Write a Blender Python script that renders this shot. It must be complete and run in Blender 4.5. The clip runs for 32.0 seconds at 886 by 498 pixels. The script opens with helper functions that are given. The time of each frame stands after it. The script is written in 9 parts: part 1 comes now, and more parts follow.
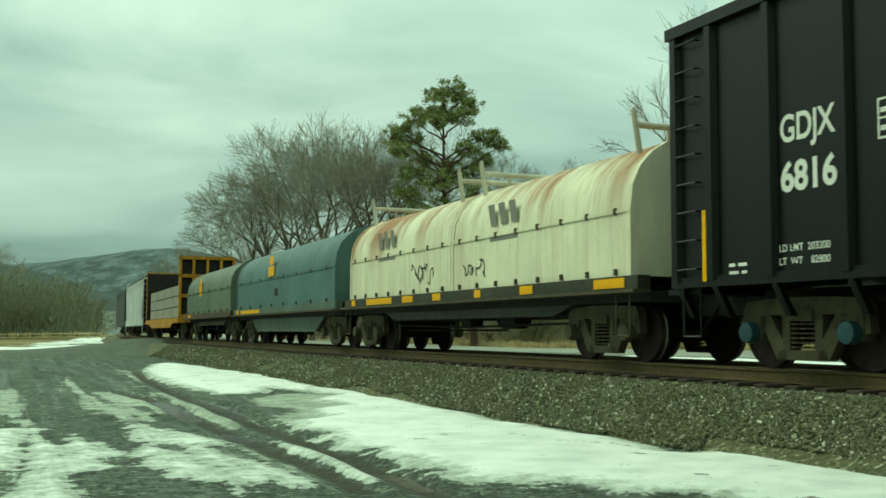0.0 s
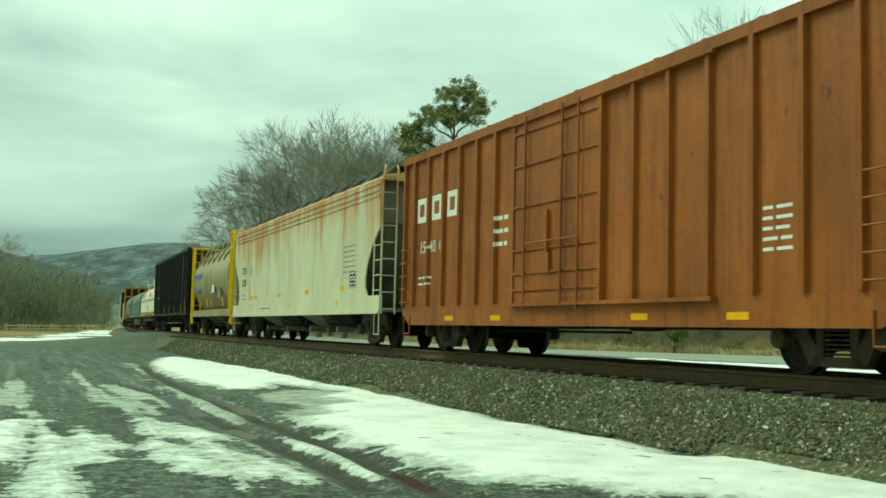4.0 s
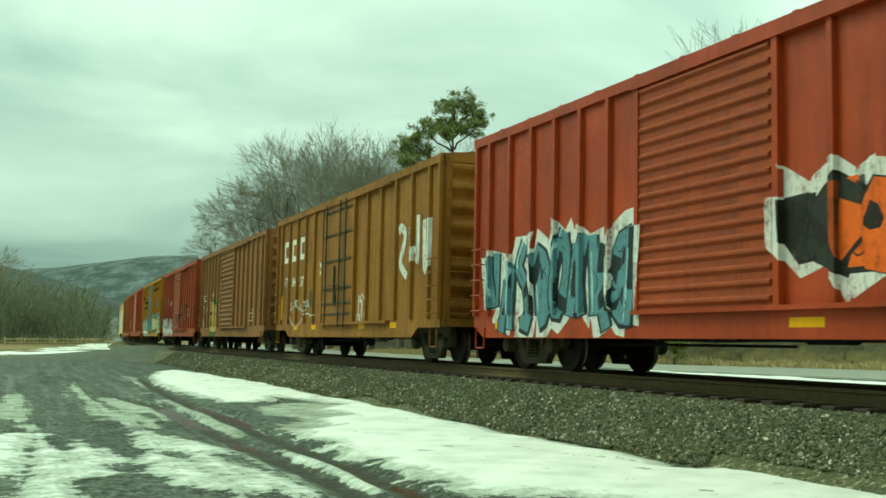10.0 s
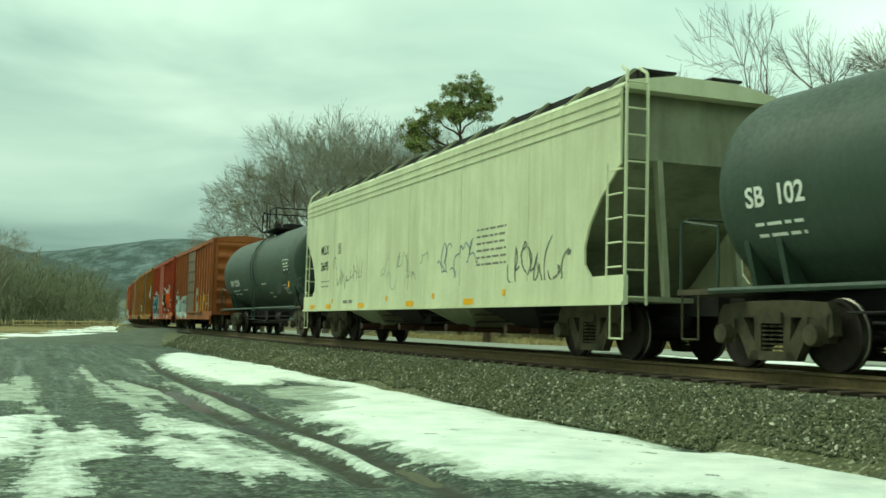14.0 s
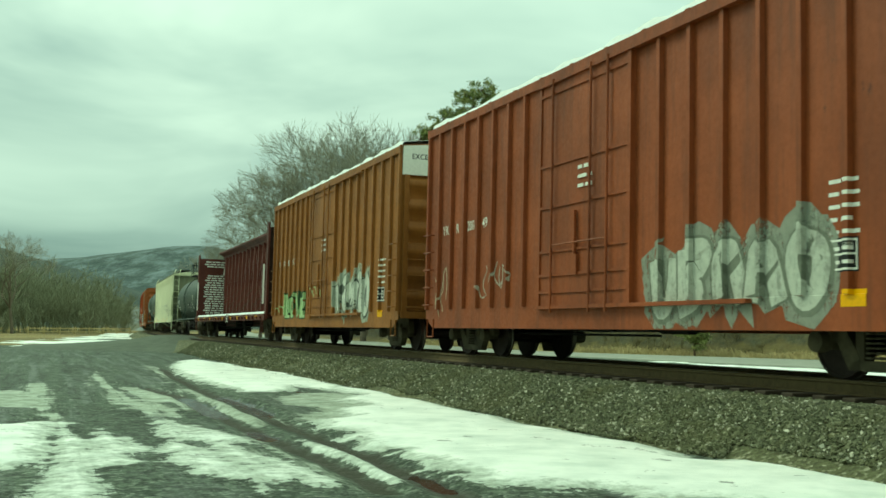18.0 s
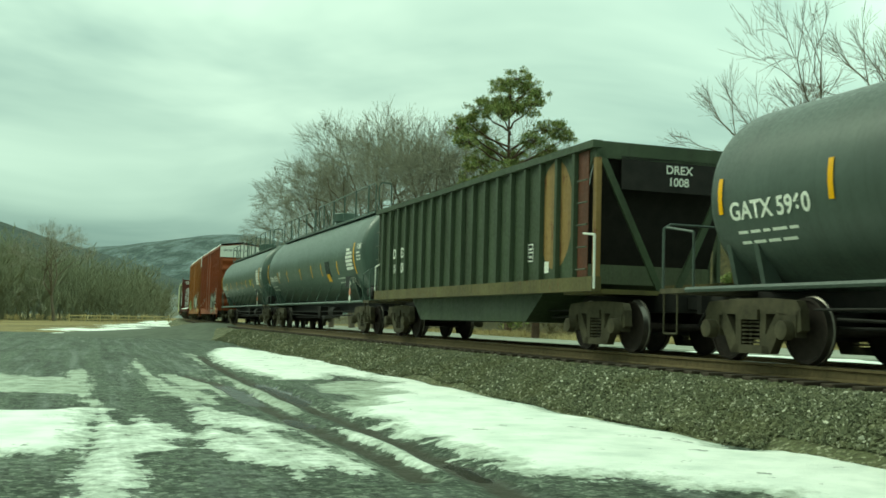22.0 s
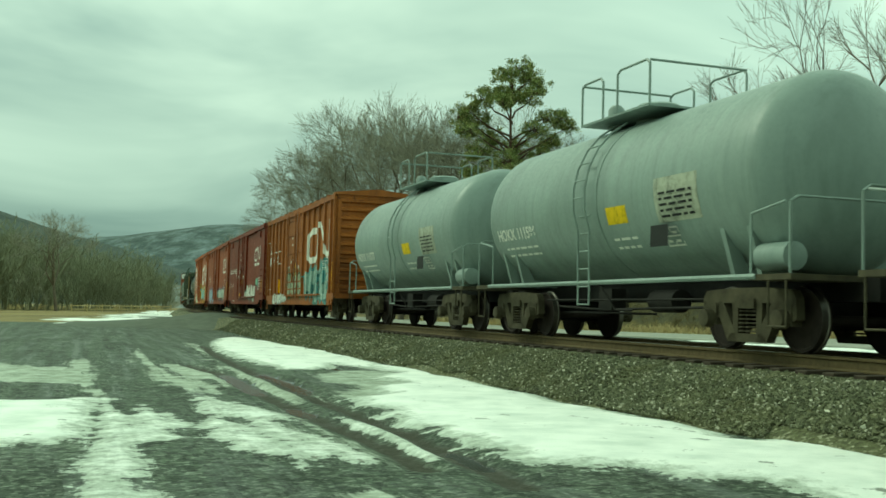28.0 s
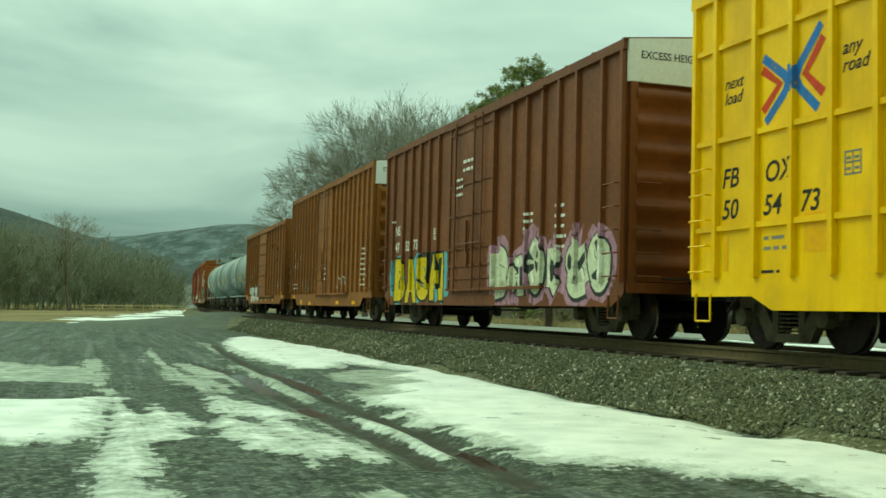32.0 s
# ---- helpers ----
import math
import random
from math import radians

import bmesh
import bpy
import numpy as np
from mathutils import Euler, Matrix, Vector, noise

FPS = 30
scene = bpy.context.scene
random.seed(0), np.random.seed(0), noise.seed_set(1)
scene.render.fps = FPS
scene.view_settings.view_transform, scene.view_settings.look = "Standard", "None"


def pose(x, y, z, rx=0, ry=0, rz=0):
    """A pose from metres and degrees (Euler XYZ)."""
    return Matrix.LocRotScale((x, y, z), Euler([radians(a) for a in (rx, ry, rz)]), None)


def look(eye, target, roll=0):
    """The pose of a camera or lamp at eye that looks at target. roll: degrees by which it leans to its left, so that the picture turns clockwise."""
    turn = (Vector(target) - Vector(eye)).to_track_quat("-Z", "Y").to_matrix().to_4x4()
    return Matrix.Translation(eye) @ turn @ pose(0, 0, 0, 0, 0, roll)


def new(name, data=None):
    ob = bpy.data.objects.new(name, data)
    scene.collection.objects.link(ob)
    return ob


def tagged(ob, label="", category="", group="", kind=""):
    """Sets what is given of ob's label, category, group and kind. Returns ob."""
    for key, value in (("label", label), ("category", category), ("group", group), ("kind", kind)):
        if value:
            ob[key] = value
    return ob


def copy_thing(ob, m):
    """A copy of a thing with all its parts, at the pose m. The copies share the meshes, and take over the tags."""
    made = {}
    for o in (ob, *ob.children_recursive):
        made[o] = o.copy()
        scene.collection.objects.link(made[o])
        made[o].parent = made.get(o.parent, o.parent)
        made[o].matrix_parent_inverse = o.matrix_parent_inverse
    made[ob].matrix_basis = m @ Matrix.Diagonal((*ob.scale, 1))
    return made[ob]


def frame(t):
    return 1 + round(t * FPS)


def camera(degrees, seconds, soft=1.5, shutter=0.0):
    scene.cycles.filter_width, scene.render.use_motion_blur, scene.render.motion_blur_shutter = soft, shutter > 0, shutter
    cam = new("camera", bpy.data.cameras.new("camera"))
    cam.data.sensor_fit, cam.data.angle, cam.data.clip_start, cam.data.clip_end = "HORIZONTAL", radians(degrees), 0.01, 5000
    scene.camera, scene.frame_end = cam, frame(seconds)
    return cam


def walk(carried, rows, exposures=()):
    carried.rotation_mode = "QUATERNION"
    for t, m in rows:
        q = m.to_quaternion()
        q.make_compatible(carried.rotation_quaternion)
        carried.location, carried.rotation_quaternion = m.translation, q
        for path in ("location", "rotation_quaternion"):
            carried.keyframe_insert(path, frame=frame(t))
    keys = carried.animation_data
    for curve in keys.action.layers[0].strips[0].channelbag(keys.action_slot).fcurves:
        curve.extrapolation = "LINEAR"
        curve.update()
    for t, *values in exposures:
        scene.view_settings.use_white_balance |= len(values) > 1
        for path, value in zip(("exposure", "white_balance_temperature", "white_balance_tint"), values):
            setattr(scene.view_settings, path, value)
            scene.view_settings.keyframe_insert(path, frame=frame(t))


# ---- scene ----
EYE = 0.56                                    # eye above the rail tops; rail tops are z = 0
cam = camera(45.0, 32.0, soft=1.6, shutter=0.06)
# seconds, yaw, pitch, roll of the held camera
PATH = [
    (0, -0.76, 4.22, 0.39), (0.5, -0.5, 4.39, 0.12), (1, -0.42, 4.35, -0.09), (1.5, -0.74, 3.98, -0.22),
    (2, -1.34, 4.26, -0.69), (2.5, -0.8, 4.37, -0.6), (3, -1.05, 4.24, -0.6), (3.5, -0.57, 4.22, -0.48),
    (5.5, -0.17, 3.97, -0.91), (6, -0.22, 3.94, -0.49), (6.5, -0.28, 3.77, -0.48), (7, -0.08, 3.92, -0.66),
    (7.5, -0.05, 4.16, -0.55), (8, 0.17, 4.44, -0.44), (8.5, 0.46, 5.02, -0.7), (9, -0, 5.06, -0.5),
    (9.5, -0.32, 4.89, -0.9), (10, -0.42, 4.83, -0.51), (10.5, -0.08, 4.85, -0.38), (11, -0.15, 4.72, -1.04),
    (11.5, -0.23, 4.59, -1.24), (12, -0.11, 4.28, -0.78), (12.5, 0.26, 4.3, -0.56), (13, 0.37, 3.87, -0.29),
    (13.5, -0.16, 4.01, -0.77), (15.5, 0.49, 3.76, -0.62), (16, 0.08, 4.09, -0.93), (16.5, -0.01, 3.74, -1),
    (17, 0.36, 4.23, -0.68), (17.5, 0.28, 3.73, -0.95), (18, 0.63, 4.32, -0.69), (18.5, 1.01, 4.45, -0.47),
    (19, 2.1, 4.34, -0.41), (19.5, 2.36, 4.36, -0.32), (20, 2.71, 4.41, -0.39), (20.5, 2.71, 4.19, -0.36),
    (21, 2.75, 3.66, -0.47), (21.5, 2.35, 3.99, -0.88), (22, 2.54, 3.7, -0.92), (22.5, 2.52, 3.52, -0.91),
    (23, 2.76, 3.73, -0.98), (23.5, 2.93, 3.67, -0.76), (24, 2.84, 3.25, -0.34), (24.5, 2.22, 2.87, -0.21),
    (25, 1.87, 2.76, -0.41), (25.5, 2.01, 2.8, -0.24), (26, 2.12, 2.93, -0.56), (26.5, 2.31, 3.02, -0.7),
    (28.5, 2.73, 3.15, -0.92), (29, 2.79, 3.22, -0.99), (29.5, 2.76, 3.52, -1), (30, 2.99, 3.44, -1.15),
    (30.5, 2.7, 3.45, -1.58), (31, 2.98, 3.25, -1.13), (31.5, 3.29, 3.1, -0.89), (32, 3.24, 3.09, -0.76),
]
walk(cam, [(t, pose(0, 0, EYE, 90 + p, r, y)) for t, y, p, r in PATH],
     exposures=[(t, e, 7080, -29) for t, e in ((0, 0.11), (1, 0.15), (2.5, 0.3), (13.5, 0.3), (15.5, 0.14), (16.5, 0.15), (18.5, 0.29), (26, 0.31), (28.5, 0.13), (32, 0.13))])

# ---- light: a bright overcast sky with a soft, hidden sun ----
world = bpy.data.worlds.new("overcast_sky")
scene.world = world
world.use_nodes = True
wt = world.node_tree
wt.nodes.clear()


def wnode(kind, **settings):
    n = wt.nodes.new(kind)
    for key, value in settings.items():
        n.inputs[key].default_value = value
    return n


w_out = wnode("ShaderNodeOutputWorld")
w_bg = wnode("ShaderNodeBackground", Strength=0.1)
w_sky = wt.nodes.new("ShaderNodeTexSky")
w_sky.sky_type = "NISHITA"
w_sky.sun_disc = False
w_sky.sun_elevation, w_sky.sun_rotation = radians(45), radians(-65)
w_co = wnode("ShaderNodeTexCoord")
w_sep = wt.nodes.new("ShaderNodeSeparateXYZ")
w_add = wt.nodes.new("ShaderNodeMath")
w_add.operation = "ADD"
w_add.inputs[1].default_value = 0.22
w_dx, w_dy = wt.nodes.new("ShaderNodeMath"), wt.nodes.new("ShaderNodeMath")
w_dx.operation = w_dy.operation = "DIVIDE"
w_com = wt.nodes.new("ShaderNodeCombineXYZ")
w_abs = wt.nodes.new("ShaderNodeMath")
w_abs.operation = "ABSOLUTE"
wt.links.new(w_co.outputs["Generated"], w_sep.inputs[0])
wt.links.new(w_sep.outputs["Z"], w_abs.inputs[0])
wt.links.new(w_abs.outputs[0], w_add.inputs[0])
wt.links.new(w_sep.outputs["X"], w_dx.inputs[0])
wt.links.new(w_sep.outputs["Y"], w_dy.inputs[0])
wt.links.new(w_add.outputs[0], w_dx.inputs[1])
wt.links.new(w_add.outputs[0], w_dy.inputs[1])
wt.links.new(w_dx.outputs[0], w_com.inputs[0])
wt.links.new(w_dy.outputs[0], w_com.inputs[1])
w_n = wnode("ShaderNodeTexNoise", Scale=0.85, Detail=5.0, Roughness=0.52, Distortion=0.5)
w_map = wt.nodes.new("ShaderNodeMapping")
w_map.inputs["Location"].default_value = (0.3, 2.1, 0.0)
wt.links.new(w_com.outputs[0], w_map.inputs[0])
wt.links.new(w_map.outputs[0], w_n.inputs["Vector"])
w_ramp = wt.nodes.new("ShaderNodeValToRGB")
w_ramp.color_ramp.elements[0].position, w_ramp.color_ramp.elements[0].color = 0.34, (3.75, 4.65, 4.95, 1)
w_ramp.color_ramp.elements[1].position, w_ramp.color_ramp.elements[1].color = 0.64, (8.5, 9.2, 9.2, 1)
w_mid = w_ramp.color_ramp.elements.new(0.48)
w_mid.color = (5.85, 6.7, 6.85, 1)
wt.links.new(w_n.outputs["Fac"], w_ramp.inputs[0])
# paler overhead, denser and darker cloud towards the horizon
w_h = wt.nodes.new("ShaderNodeValToRGB")
w_h.color_ramp.elements[0].position, w_h.color_ramp.elements[0].color = 0.02, (0.44, 0.51, 0.53, 1)
w_h.color_ramp.elements[1].position, w_h.color_ramp.elements[1].color = 0.34, (1.22, 1.22, 1.20, 1)
wt.links.new(w_abs.outputs[0], w_h.inputs[0])
w_mul = wt.nodes.new("ShaderNodeMix")
w_mul.data_type, w_mul.blend_type = "RGBA", "MULTIPLY"
w_mul.inputs[0].default_value = 1.0
wt.links.new(w_ramp.outputs[0], w_mul.inputs[6])
wt.links.new(w_h.outputs[0], w_mul.inputs[7])
w_east = wt.nodes.new("ShaderNodeMapRange")
w_east.interpolation_type = "SMOOTHSTEP"
for key, value in (("From Min", -0.05), ("From Max", 0.6), ("To Min", 0.98), ("To Max", 1.4)):
    w_east.inputs[key].default_value = value
wt.links.new(w_sep.outputs["X"], w_east.inputs["Value"])
w_thin = wt.nodes.new("ShaderNodeVectorMath")
w_thin.operation = "SCALE"
wt.links.new(w_mul.outputs[2], w_thin.inputs[0])
wt.links.new(w_east.outputs[0], w_thin.inputs["Scale"])
w_mix = wt.nodes.new("ShaderNodeMix")
w_mix.data_type = "RGBA"
w_mix.inputs[0].default_value = 0.93
wt.links.new(w_sky.outputs[0], w_mix.inputs[6])
wt.links.new(w_thin.outputs[0], w_mix.inputs[7])
wt.links.new(w_mix.outputs[2], w_bg.inputs["Color"])
wt.links.new(w_bg.outputs[0], w_out.inputs[0])

sun = new("sun", bpy.data.lights.new("sun", "SUN"))
sun.data.energy, sun.data.angle, sun.data.color = 1.4, radians(22), (1.0, 0.97, 0.92)
sun.matrix_world = look((-34, 16, 38), (0, 0, 0))


# ---- materials ----
def rgb(h):
    """Linear colour from a display hex."""
    v = [int(h[i:i + 2], 16) / 255 for i in (0, 2, 4)]
    return tuple(c / 12.92 if c < 0.04045 else ((c + 0.055) / 1.055) ** 2.4 for c in v) + (1,)


class Nodes:
    """Short writing of a node material."""

    def __init__(self, name, rough=0.6, metal=0.0):
        self.mat = bpy.data.materials.new(name)
        self.mat.use_nodes = True
        self.t = self.mat.node_tree
        self.t.nodes.clear()
        self.out = self.t.nodes.new("ShaderNodeOutputMaterial")
        self.b = self.t.nodes.new("ShaderNodeBsdfPrincipled")
        self.b.inputs["Roughness"].default_value = rough
        self.b.inputs["Metallic"].default_value = metal
        self.b.inputs["Specular IOR Level"].default_value = 0.28
        self.t.links.new(self.b.outputs[0], self.out.inputs[0])
        self.co = self.t.nodes.new("ShaderNodeTexCoord")

    def link(self, a, b):
        self.t.links.new(a, b)

    def mapped(self, scale=(1, 1, 1), loc=(0, 0, 0), space="Object"):
        m = self.t.nodes.new("ShaderNodeMapping")
        m.inputs["Scale"].default_value, m.inputs["Location"].default_value = scale, loc
        self.link(self.co.outputs[space], m.inputs[0])
        return m.outputs[0]

    def noise(self, scale, detail=4.0, rough=0.55, vec=None, dist=0.0):
        n = self.t.nodes.new("ShaderNodeTexNoise")
        n.inputs["Scale"].default_value, n.inputs["Detail"].default_value = scale, detail
        n.inputs["Roughness"].default_value, n.inputs["Distortion"].default_value = rough, dist
        self.link(vec if vec is not None else self.co.outputs["Object"], n.inputs["Vector"])
        return n.outputs["Fac"]

    def voronoi(self, scale, vec=None, out="Color"):
        n = self.t.nodes.new("ShaderNodeTexVoronoi")
        n.inputs["Scale"].default_value = scale
        self.link(vec if vec is not None else self.co.outputs["Object"], n.inputs["Vector"])
        return n.outputs[out]

    def ramp(self, fac, *stops):
        r = self.t.nodes.new("ShaderNodeValToRGB")
        e = r.color_ramp.elements
        while len(e) < len(stops):
            e.new(0.5)
        for k, (p, c) in zip(e, stops):
            k.position = p
            k.color = c if isinstance(c, tuple) else (c, c, c, 1)
        self.link(fac, r.inputs[0])
        return r.outputs[0]

    def mix(self, fac, a, b, how="MIX"):
        m = self.t.nodes.new("ShaderNodeMix")
        m.data_type, m.blend_type = "RGBA", how
        for slot, v in ((0, fac), (6, a), (7, b)):
            if hasattr(v, "is_linked"):
                self.link(v, m.inputs[slot])
            else:
                m.inputs[slot].default_value = v
        return m.outputs[2]

    def math(self, op, a, b=0.0):
        m = self.t.nodes.new("ShaderNodeMath")
        m.operation = op
        for i, v in enumerate((a, b)):
            if hasattr(v, "is_linked"):
                self.link(v, m.inputs[i])
            else:
                m.inputs[i].default_value = v
        return m.outputs[0]

    def attr(self, name):
        a = self.t.nodes.new("ShaderNodeAttribute")
        a.attribute_name = name
        return a.outputs["Fac"]

    def island(self):
        return self.t.nodes.new("ShaderNodeNewGeometry").outputs["Random Per Island"]

    def colour(self, c):
        if hasattr(c, "is_linked"):
            self.link(c, self.b.inputs["Base Color"])
        else:
            self.b.inputs["Base Color"].default_value = c
        return self

    def rough(self, fac):
        self.link(fac, self.b.inputs["Roughness"])
        return self

    def bump(self, height, strength=0.4, distance=0.02):
        n = self.t.nodes.new("ShaderNodeBump")
        n.inputs["Strength"].default_value, n.inputs["Distance"].default_value = strength, distance
        self.link(height, n.inputs["Height"])
        self.link(n.outputs[0], self.b.inputs["Normal"])
        return self


def paint(name, base, dirt="3a2c20", amount=0.5, rust=None, rust_at=0.64, rough=0.55, fade=0.25, wash=None):
    """Weathered car paint: faded areas, streaks of dirt running down, rust spots, fine grain."""
    n = Nodes(name, rough)
    base, dirt = rgb(base), rgb(dirt)
    pale = tuple(min(1, c * (1 + fade) + 0.03 * fade) for c in base[:3]) + (1,)
    dark = tuple(c * (1 - fade * 0.7) for c in base[:3]) + (1,)
    wide = n.noise(0.9, 4, 0.6)
    c = n.ramp(wide, (0.3, dark), (0.5, base), (0.72, pale))
    streak = n.noise(1.0, 6, 0.65, n.mapped((2.2, 7.0, 0.45)))
    c = n.mix(n.math("MULTIPLY", n.ramp(streak, (0.5, 0.0), (0.74, 1.0)), amount), c, dirt)
    runs_wide = n.noise(1.0, 5, 0.6, n.mapped((0.9, 1.7, 0.16), (7, 3, 2)))
    c = n.mix(n.math("MULTIPLY", n.ramp(runs_wide, (0.46, 0.0), (0.7, 1.0)), amount * 0.75), c, dirt)
    bleach = n.noise(1.0, 4, 0.6, n.mapped((0.7, 1.1, 0.22), (2, 9, 4)))
    c = n.mix(n.math("MULTIPLY", n.ramp(bleach, (0.5, 0.0), (0.72, 1.0)), min(0.4, amount * 0.6)), c, pale)
    grime = n.noise(14.0, 5, 0.7)
    c = n.mix(n.math("MULTIPLY", n.ramp(grime, (0.45, 0.0), (0.75, 1.0)), amount * 0.3), c, dirt)
    if wash:                                  # rust run down from above: (height where it starts, where it ends, colour, strength)
        high, low, tint, most = wash
        height = n.t.nodes.new("ShaderNodeSeparateXYZ")
        n.link(n.co.outputs["Object"], height.inputs[0])
        fall = n.t.nodes.new("ShaderNodeMapRange")
        fall.inputs["From Min"].default_value, fall.inputs["From Max"].default_value = low, high
        n.link(height.outputs["Z"], fall.inputs["Value"])
        runs = n.math("MULTIPLY", n.noise(1.0, 5, 0.6, n.mapped((0.5, 1.7, 0.2), (5, 2, 0))), n.math("ADD", 0.55, n.noise(0.35, 3)))
        k = n.math("MULTIPLY", n.ramp(n.math("ADD", runs, n.math("MULTIPLY", fall.outputs[0], 0.22)), (0.55, 0.0), (0.78, most)), n.ramp(fall.outputs[0], (0.0, 0.0), (0.5, 1.0)))
        c = n.mix(k, c, rgb(tint))
    if rust:
        spots = n.noise(2.6, 8, 0.72, n.mapped((1.4, 2.2, 0.9), (3, 7, 1)))
        c = n.mix(n.ramp(spots, (rust_at - 0.05, 0.0), (rust_at + 0.04, 1.0)), c, rgb(rust))
    n.colour(c)
    n.b.inputs["Specular IOR Level"].default_value = 0.3
    n.rough(n.ramp(grime, (0.3, rough - 0.14), (0.7, min(1.0, rough + 0.12))))
    n.bump(n.noise(2.2, 2), 0.16, 0.02)
    return n.mat


def plain(name, base, rough=0.7, metal=0.0, vary=0.25, scale=9.0):
    n = Nodes(name, rough, metal)
    base = rgb(base)
    n.colour(n.ramp(n.noise(scale, 5, 0.65), (0.3, tuple(c * (1 - vary) for c in base[:3]) + (1,)),
                    (0.7, tuple(min(1, c * (1 + vary)) for c in base[:3]) + (1,))))
    n.bump(n.noise(scale * 4, 3), 0.25, 0.01)
    return n.mat


def ground_material():
    """Packed grey gravel and earth, old snow where the sheet's snow value is above nought, dry grass far out."""
    n = Nodes("gravel_and_snow", 0.92)
    turn = n.t.nodes.new("ShaderNodeMapping")
    turn.inputs["Rotation"].default_value = (0, 0, radians(-21))
    n.link(n.co.outputs["Object"], turn.inputs[0])
    along = n.t.nodes.new("ShaderNodeMapping")      # stretched along the way that cars drive
    along.inputs["Scale"].default_value = (1.7, 0.07, 1.0)
    n.link(turn.outputs[0], along.inputs[0])
    streaks = along.outputs[0]
    fine = n.noise(34.0, 6, 0.75)
    wide = n.noise(0.35, 5, 0.6)
    patch = n.noise(1.0, 6, 0.68, streaks)
    cell = n.t.nodes.new("ShaderNodeSeparateColor")
    n.link(n.voronoi(22.0), cell.inputs[0])
    g = n.ramp(cell.outputs[0], (0.0, rgb("292f24")), (0.35, rgb("4d5946")), (0.75, rgb("66725d")), (0.96, rgb("9ea794")))
    g = n.mix(0.35, g, n.ramp(fine, (0.3, rgb("292e29")), (0.5, rgb("576057")), (0.72, rgb("868e84"))))
    g = n.mix(1.0, g, n.ramp(n.noise(5.0, 7, 0.75), (0.36, 0.3), (0.5, 0.85), (0.64, 1.15)), "MULTIPLY")
    g = n.mix(1.0, g, n.ramp(patch, (0.4, 1.08), (0.64, 0.66)), "MULTIPLY")
    g = n.mix(1.0, g, n.ramp(wide, (0.35, 0.8), (0.62, 1.08)), "MULTIPLY")
    # thin dirty ice dragged along by wheels
    drag = n.noise(1.3, 7, 0.7, streaks)
    g = n.mix(n.math("MULTIPLY", n.ramp(n.math("ADD", drag, n.math("MULTIPLY", n.noise(5.0, 6, 0.75), 0.25)), (0.62, 0.0), (0.78, 0.32)), n.attr("lot")), g, rgb("99a09a"))
    # brown wet earth in the wheel ruts
    g = n.mix(n.ramp(n.math("ADD", n.attr("rut"), n.math("MULTIPLY", n.math("SUBTRACT", n.noise(2.2, 5), 0.5), 0.9)), (0.35, 0.0), (0.65, 0.85)), g, rgb("3d3a2f"))
    # dry winter grass
    dry = n.mix(n.ramp(n.noise(1.6, 7, 0.75), (0.36, 0.0), (0.62, 1.0)), rgb("86784a"), rgb("3f3c22"))
    dry = n.mix(n.ramp(n.noise(0.05, 4), (0.4, 0.0), (0.6, 1.0)), dry, rgb("8c7c50"))
    g = n.mix(n.ramp(n.math("ADD", n.attr("grass"), n.math("MULTIPLY", n.math("SUBTRACT", n.noise(0.6, 6), 0.5), 0.8)), (0.45, 0.0), (0.6, 1.0)), g, dry)
    # leaf litter under the thicket
    fallen = n.mix(n.ramp(n.noise(2.2, 7, 0.75), (0.36, 0.0), (0.62, 1.0)), rgb("332f1e"), rgb("57502f"))
    g = n.mix(n.math("MULTIPLY", n.attr("litter"), 0.92), g, fallen)
    # thin ice and slush, broken and dirty
    skin = n.math("ADD", n.attr("ice"), n.math("ADD", n.math("MULTIPLY", n.math("SUBTRACT", n.noise(1.7, 7, 0.7), 0.5), 1.3), n.math("MULTIPLY", n.math("SUBTRACT", n.noise(2.2, 6, 0.68, streaks), 0.5), 1.5)))
    pale = n.ramp(n.noise(3.0, 7, 0.72), (0.34, rgb("7d8576")), (0.5, rgb("a8b09f")), (0.66, rgb("d0d8c9")))
    g = n.mix(n.ramp(skin, (-0.1, 0.0), (0.16, 0.92)), g, pale)
    # snow: clean in the middle, thin, icy and gritty at the edges
    edge = n.math("ADD", n.math("MULTIPLY", n.math("SUBTRACT", n.noise(1.5, 7, 0.72), 0.5), 1.0),
                  n.math("ADD", n.math("MULTIPLY", n.math("SUBTRACT", n.noise(5.0, 5, 0.75), 0.5), 0.6), n.math("MULTIPLY", n.math("SUBTRACT", n.noise(2.4, 5, 0.65, streaks), 0.5), 0.45)))
    depth = n.math("ADD", n.attr("snow"), edge)
    snow = n.ramp(n.noise(1.6, 6, 0.6), (0.3, rgb("dfe5dc")), (0.6, rgb("fbfdf5")))
    slush = n.ramp(n.noise(6.0, 6, 0.75), (0.3, rgb("8b9384")), (0.65, rgb("cdd5c7")))
    snow = n.mix(n.ramp(depth, (0.12, 0.95), (0.36, 0.0)), snow, slush)
    # dark debris and bare spots lying in it
    spots = n.noise(2.1, 4, 0.7, n.mapped((1.0, 1.0, 1.0), (3, 1, 0)))
    snow = n.mix(n.ramp(spots, (0.64, 0.0), (0.67, 0.8)), snow, rgb("5e6052"))
    g = n.mix(n.ramp(depth, (0.0, 0.0), (0.05, 1.0)), g, snow)
    # standing meltwater: dark, smooth and level
    wet = n.ramp(n.math("ADD", n.attr("wet"), n.math("MULTIPLY", n.math("SUBTRACT", n.noise(2.2, 6, 0.7), 0.5), 1.5)), (0.52, 0.0), (0.6, 1.0))
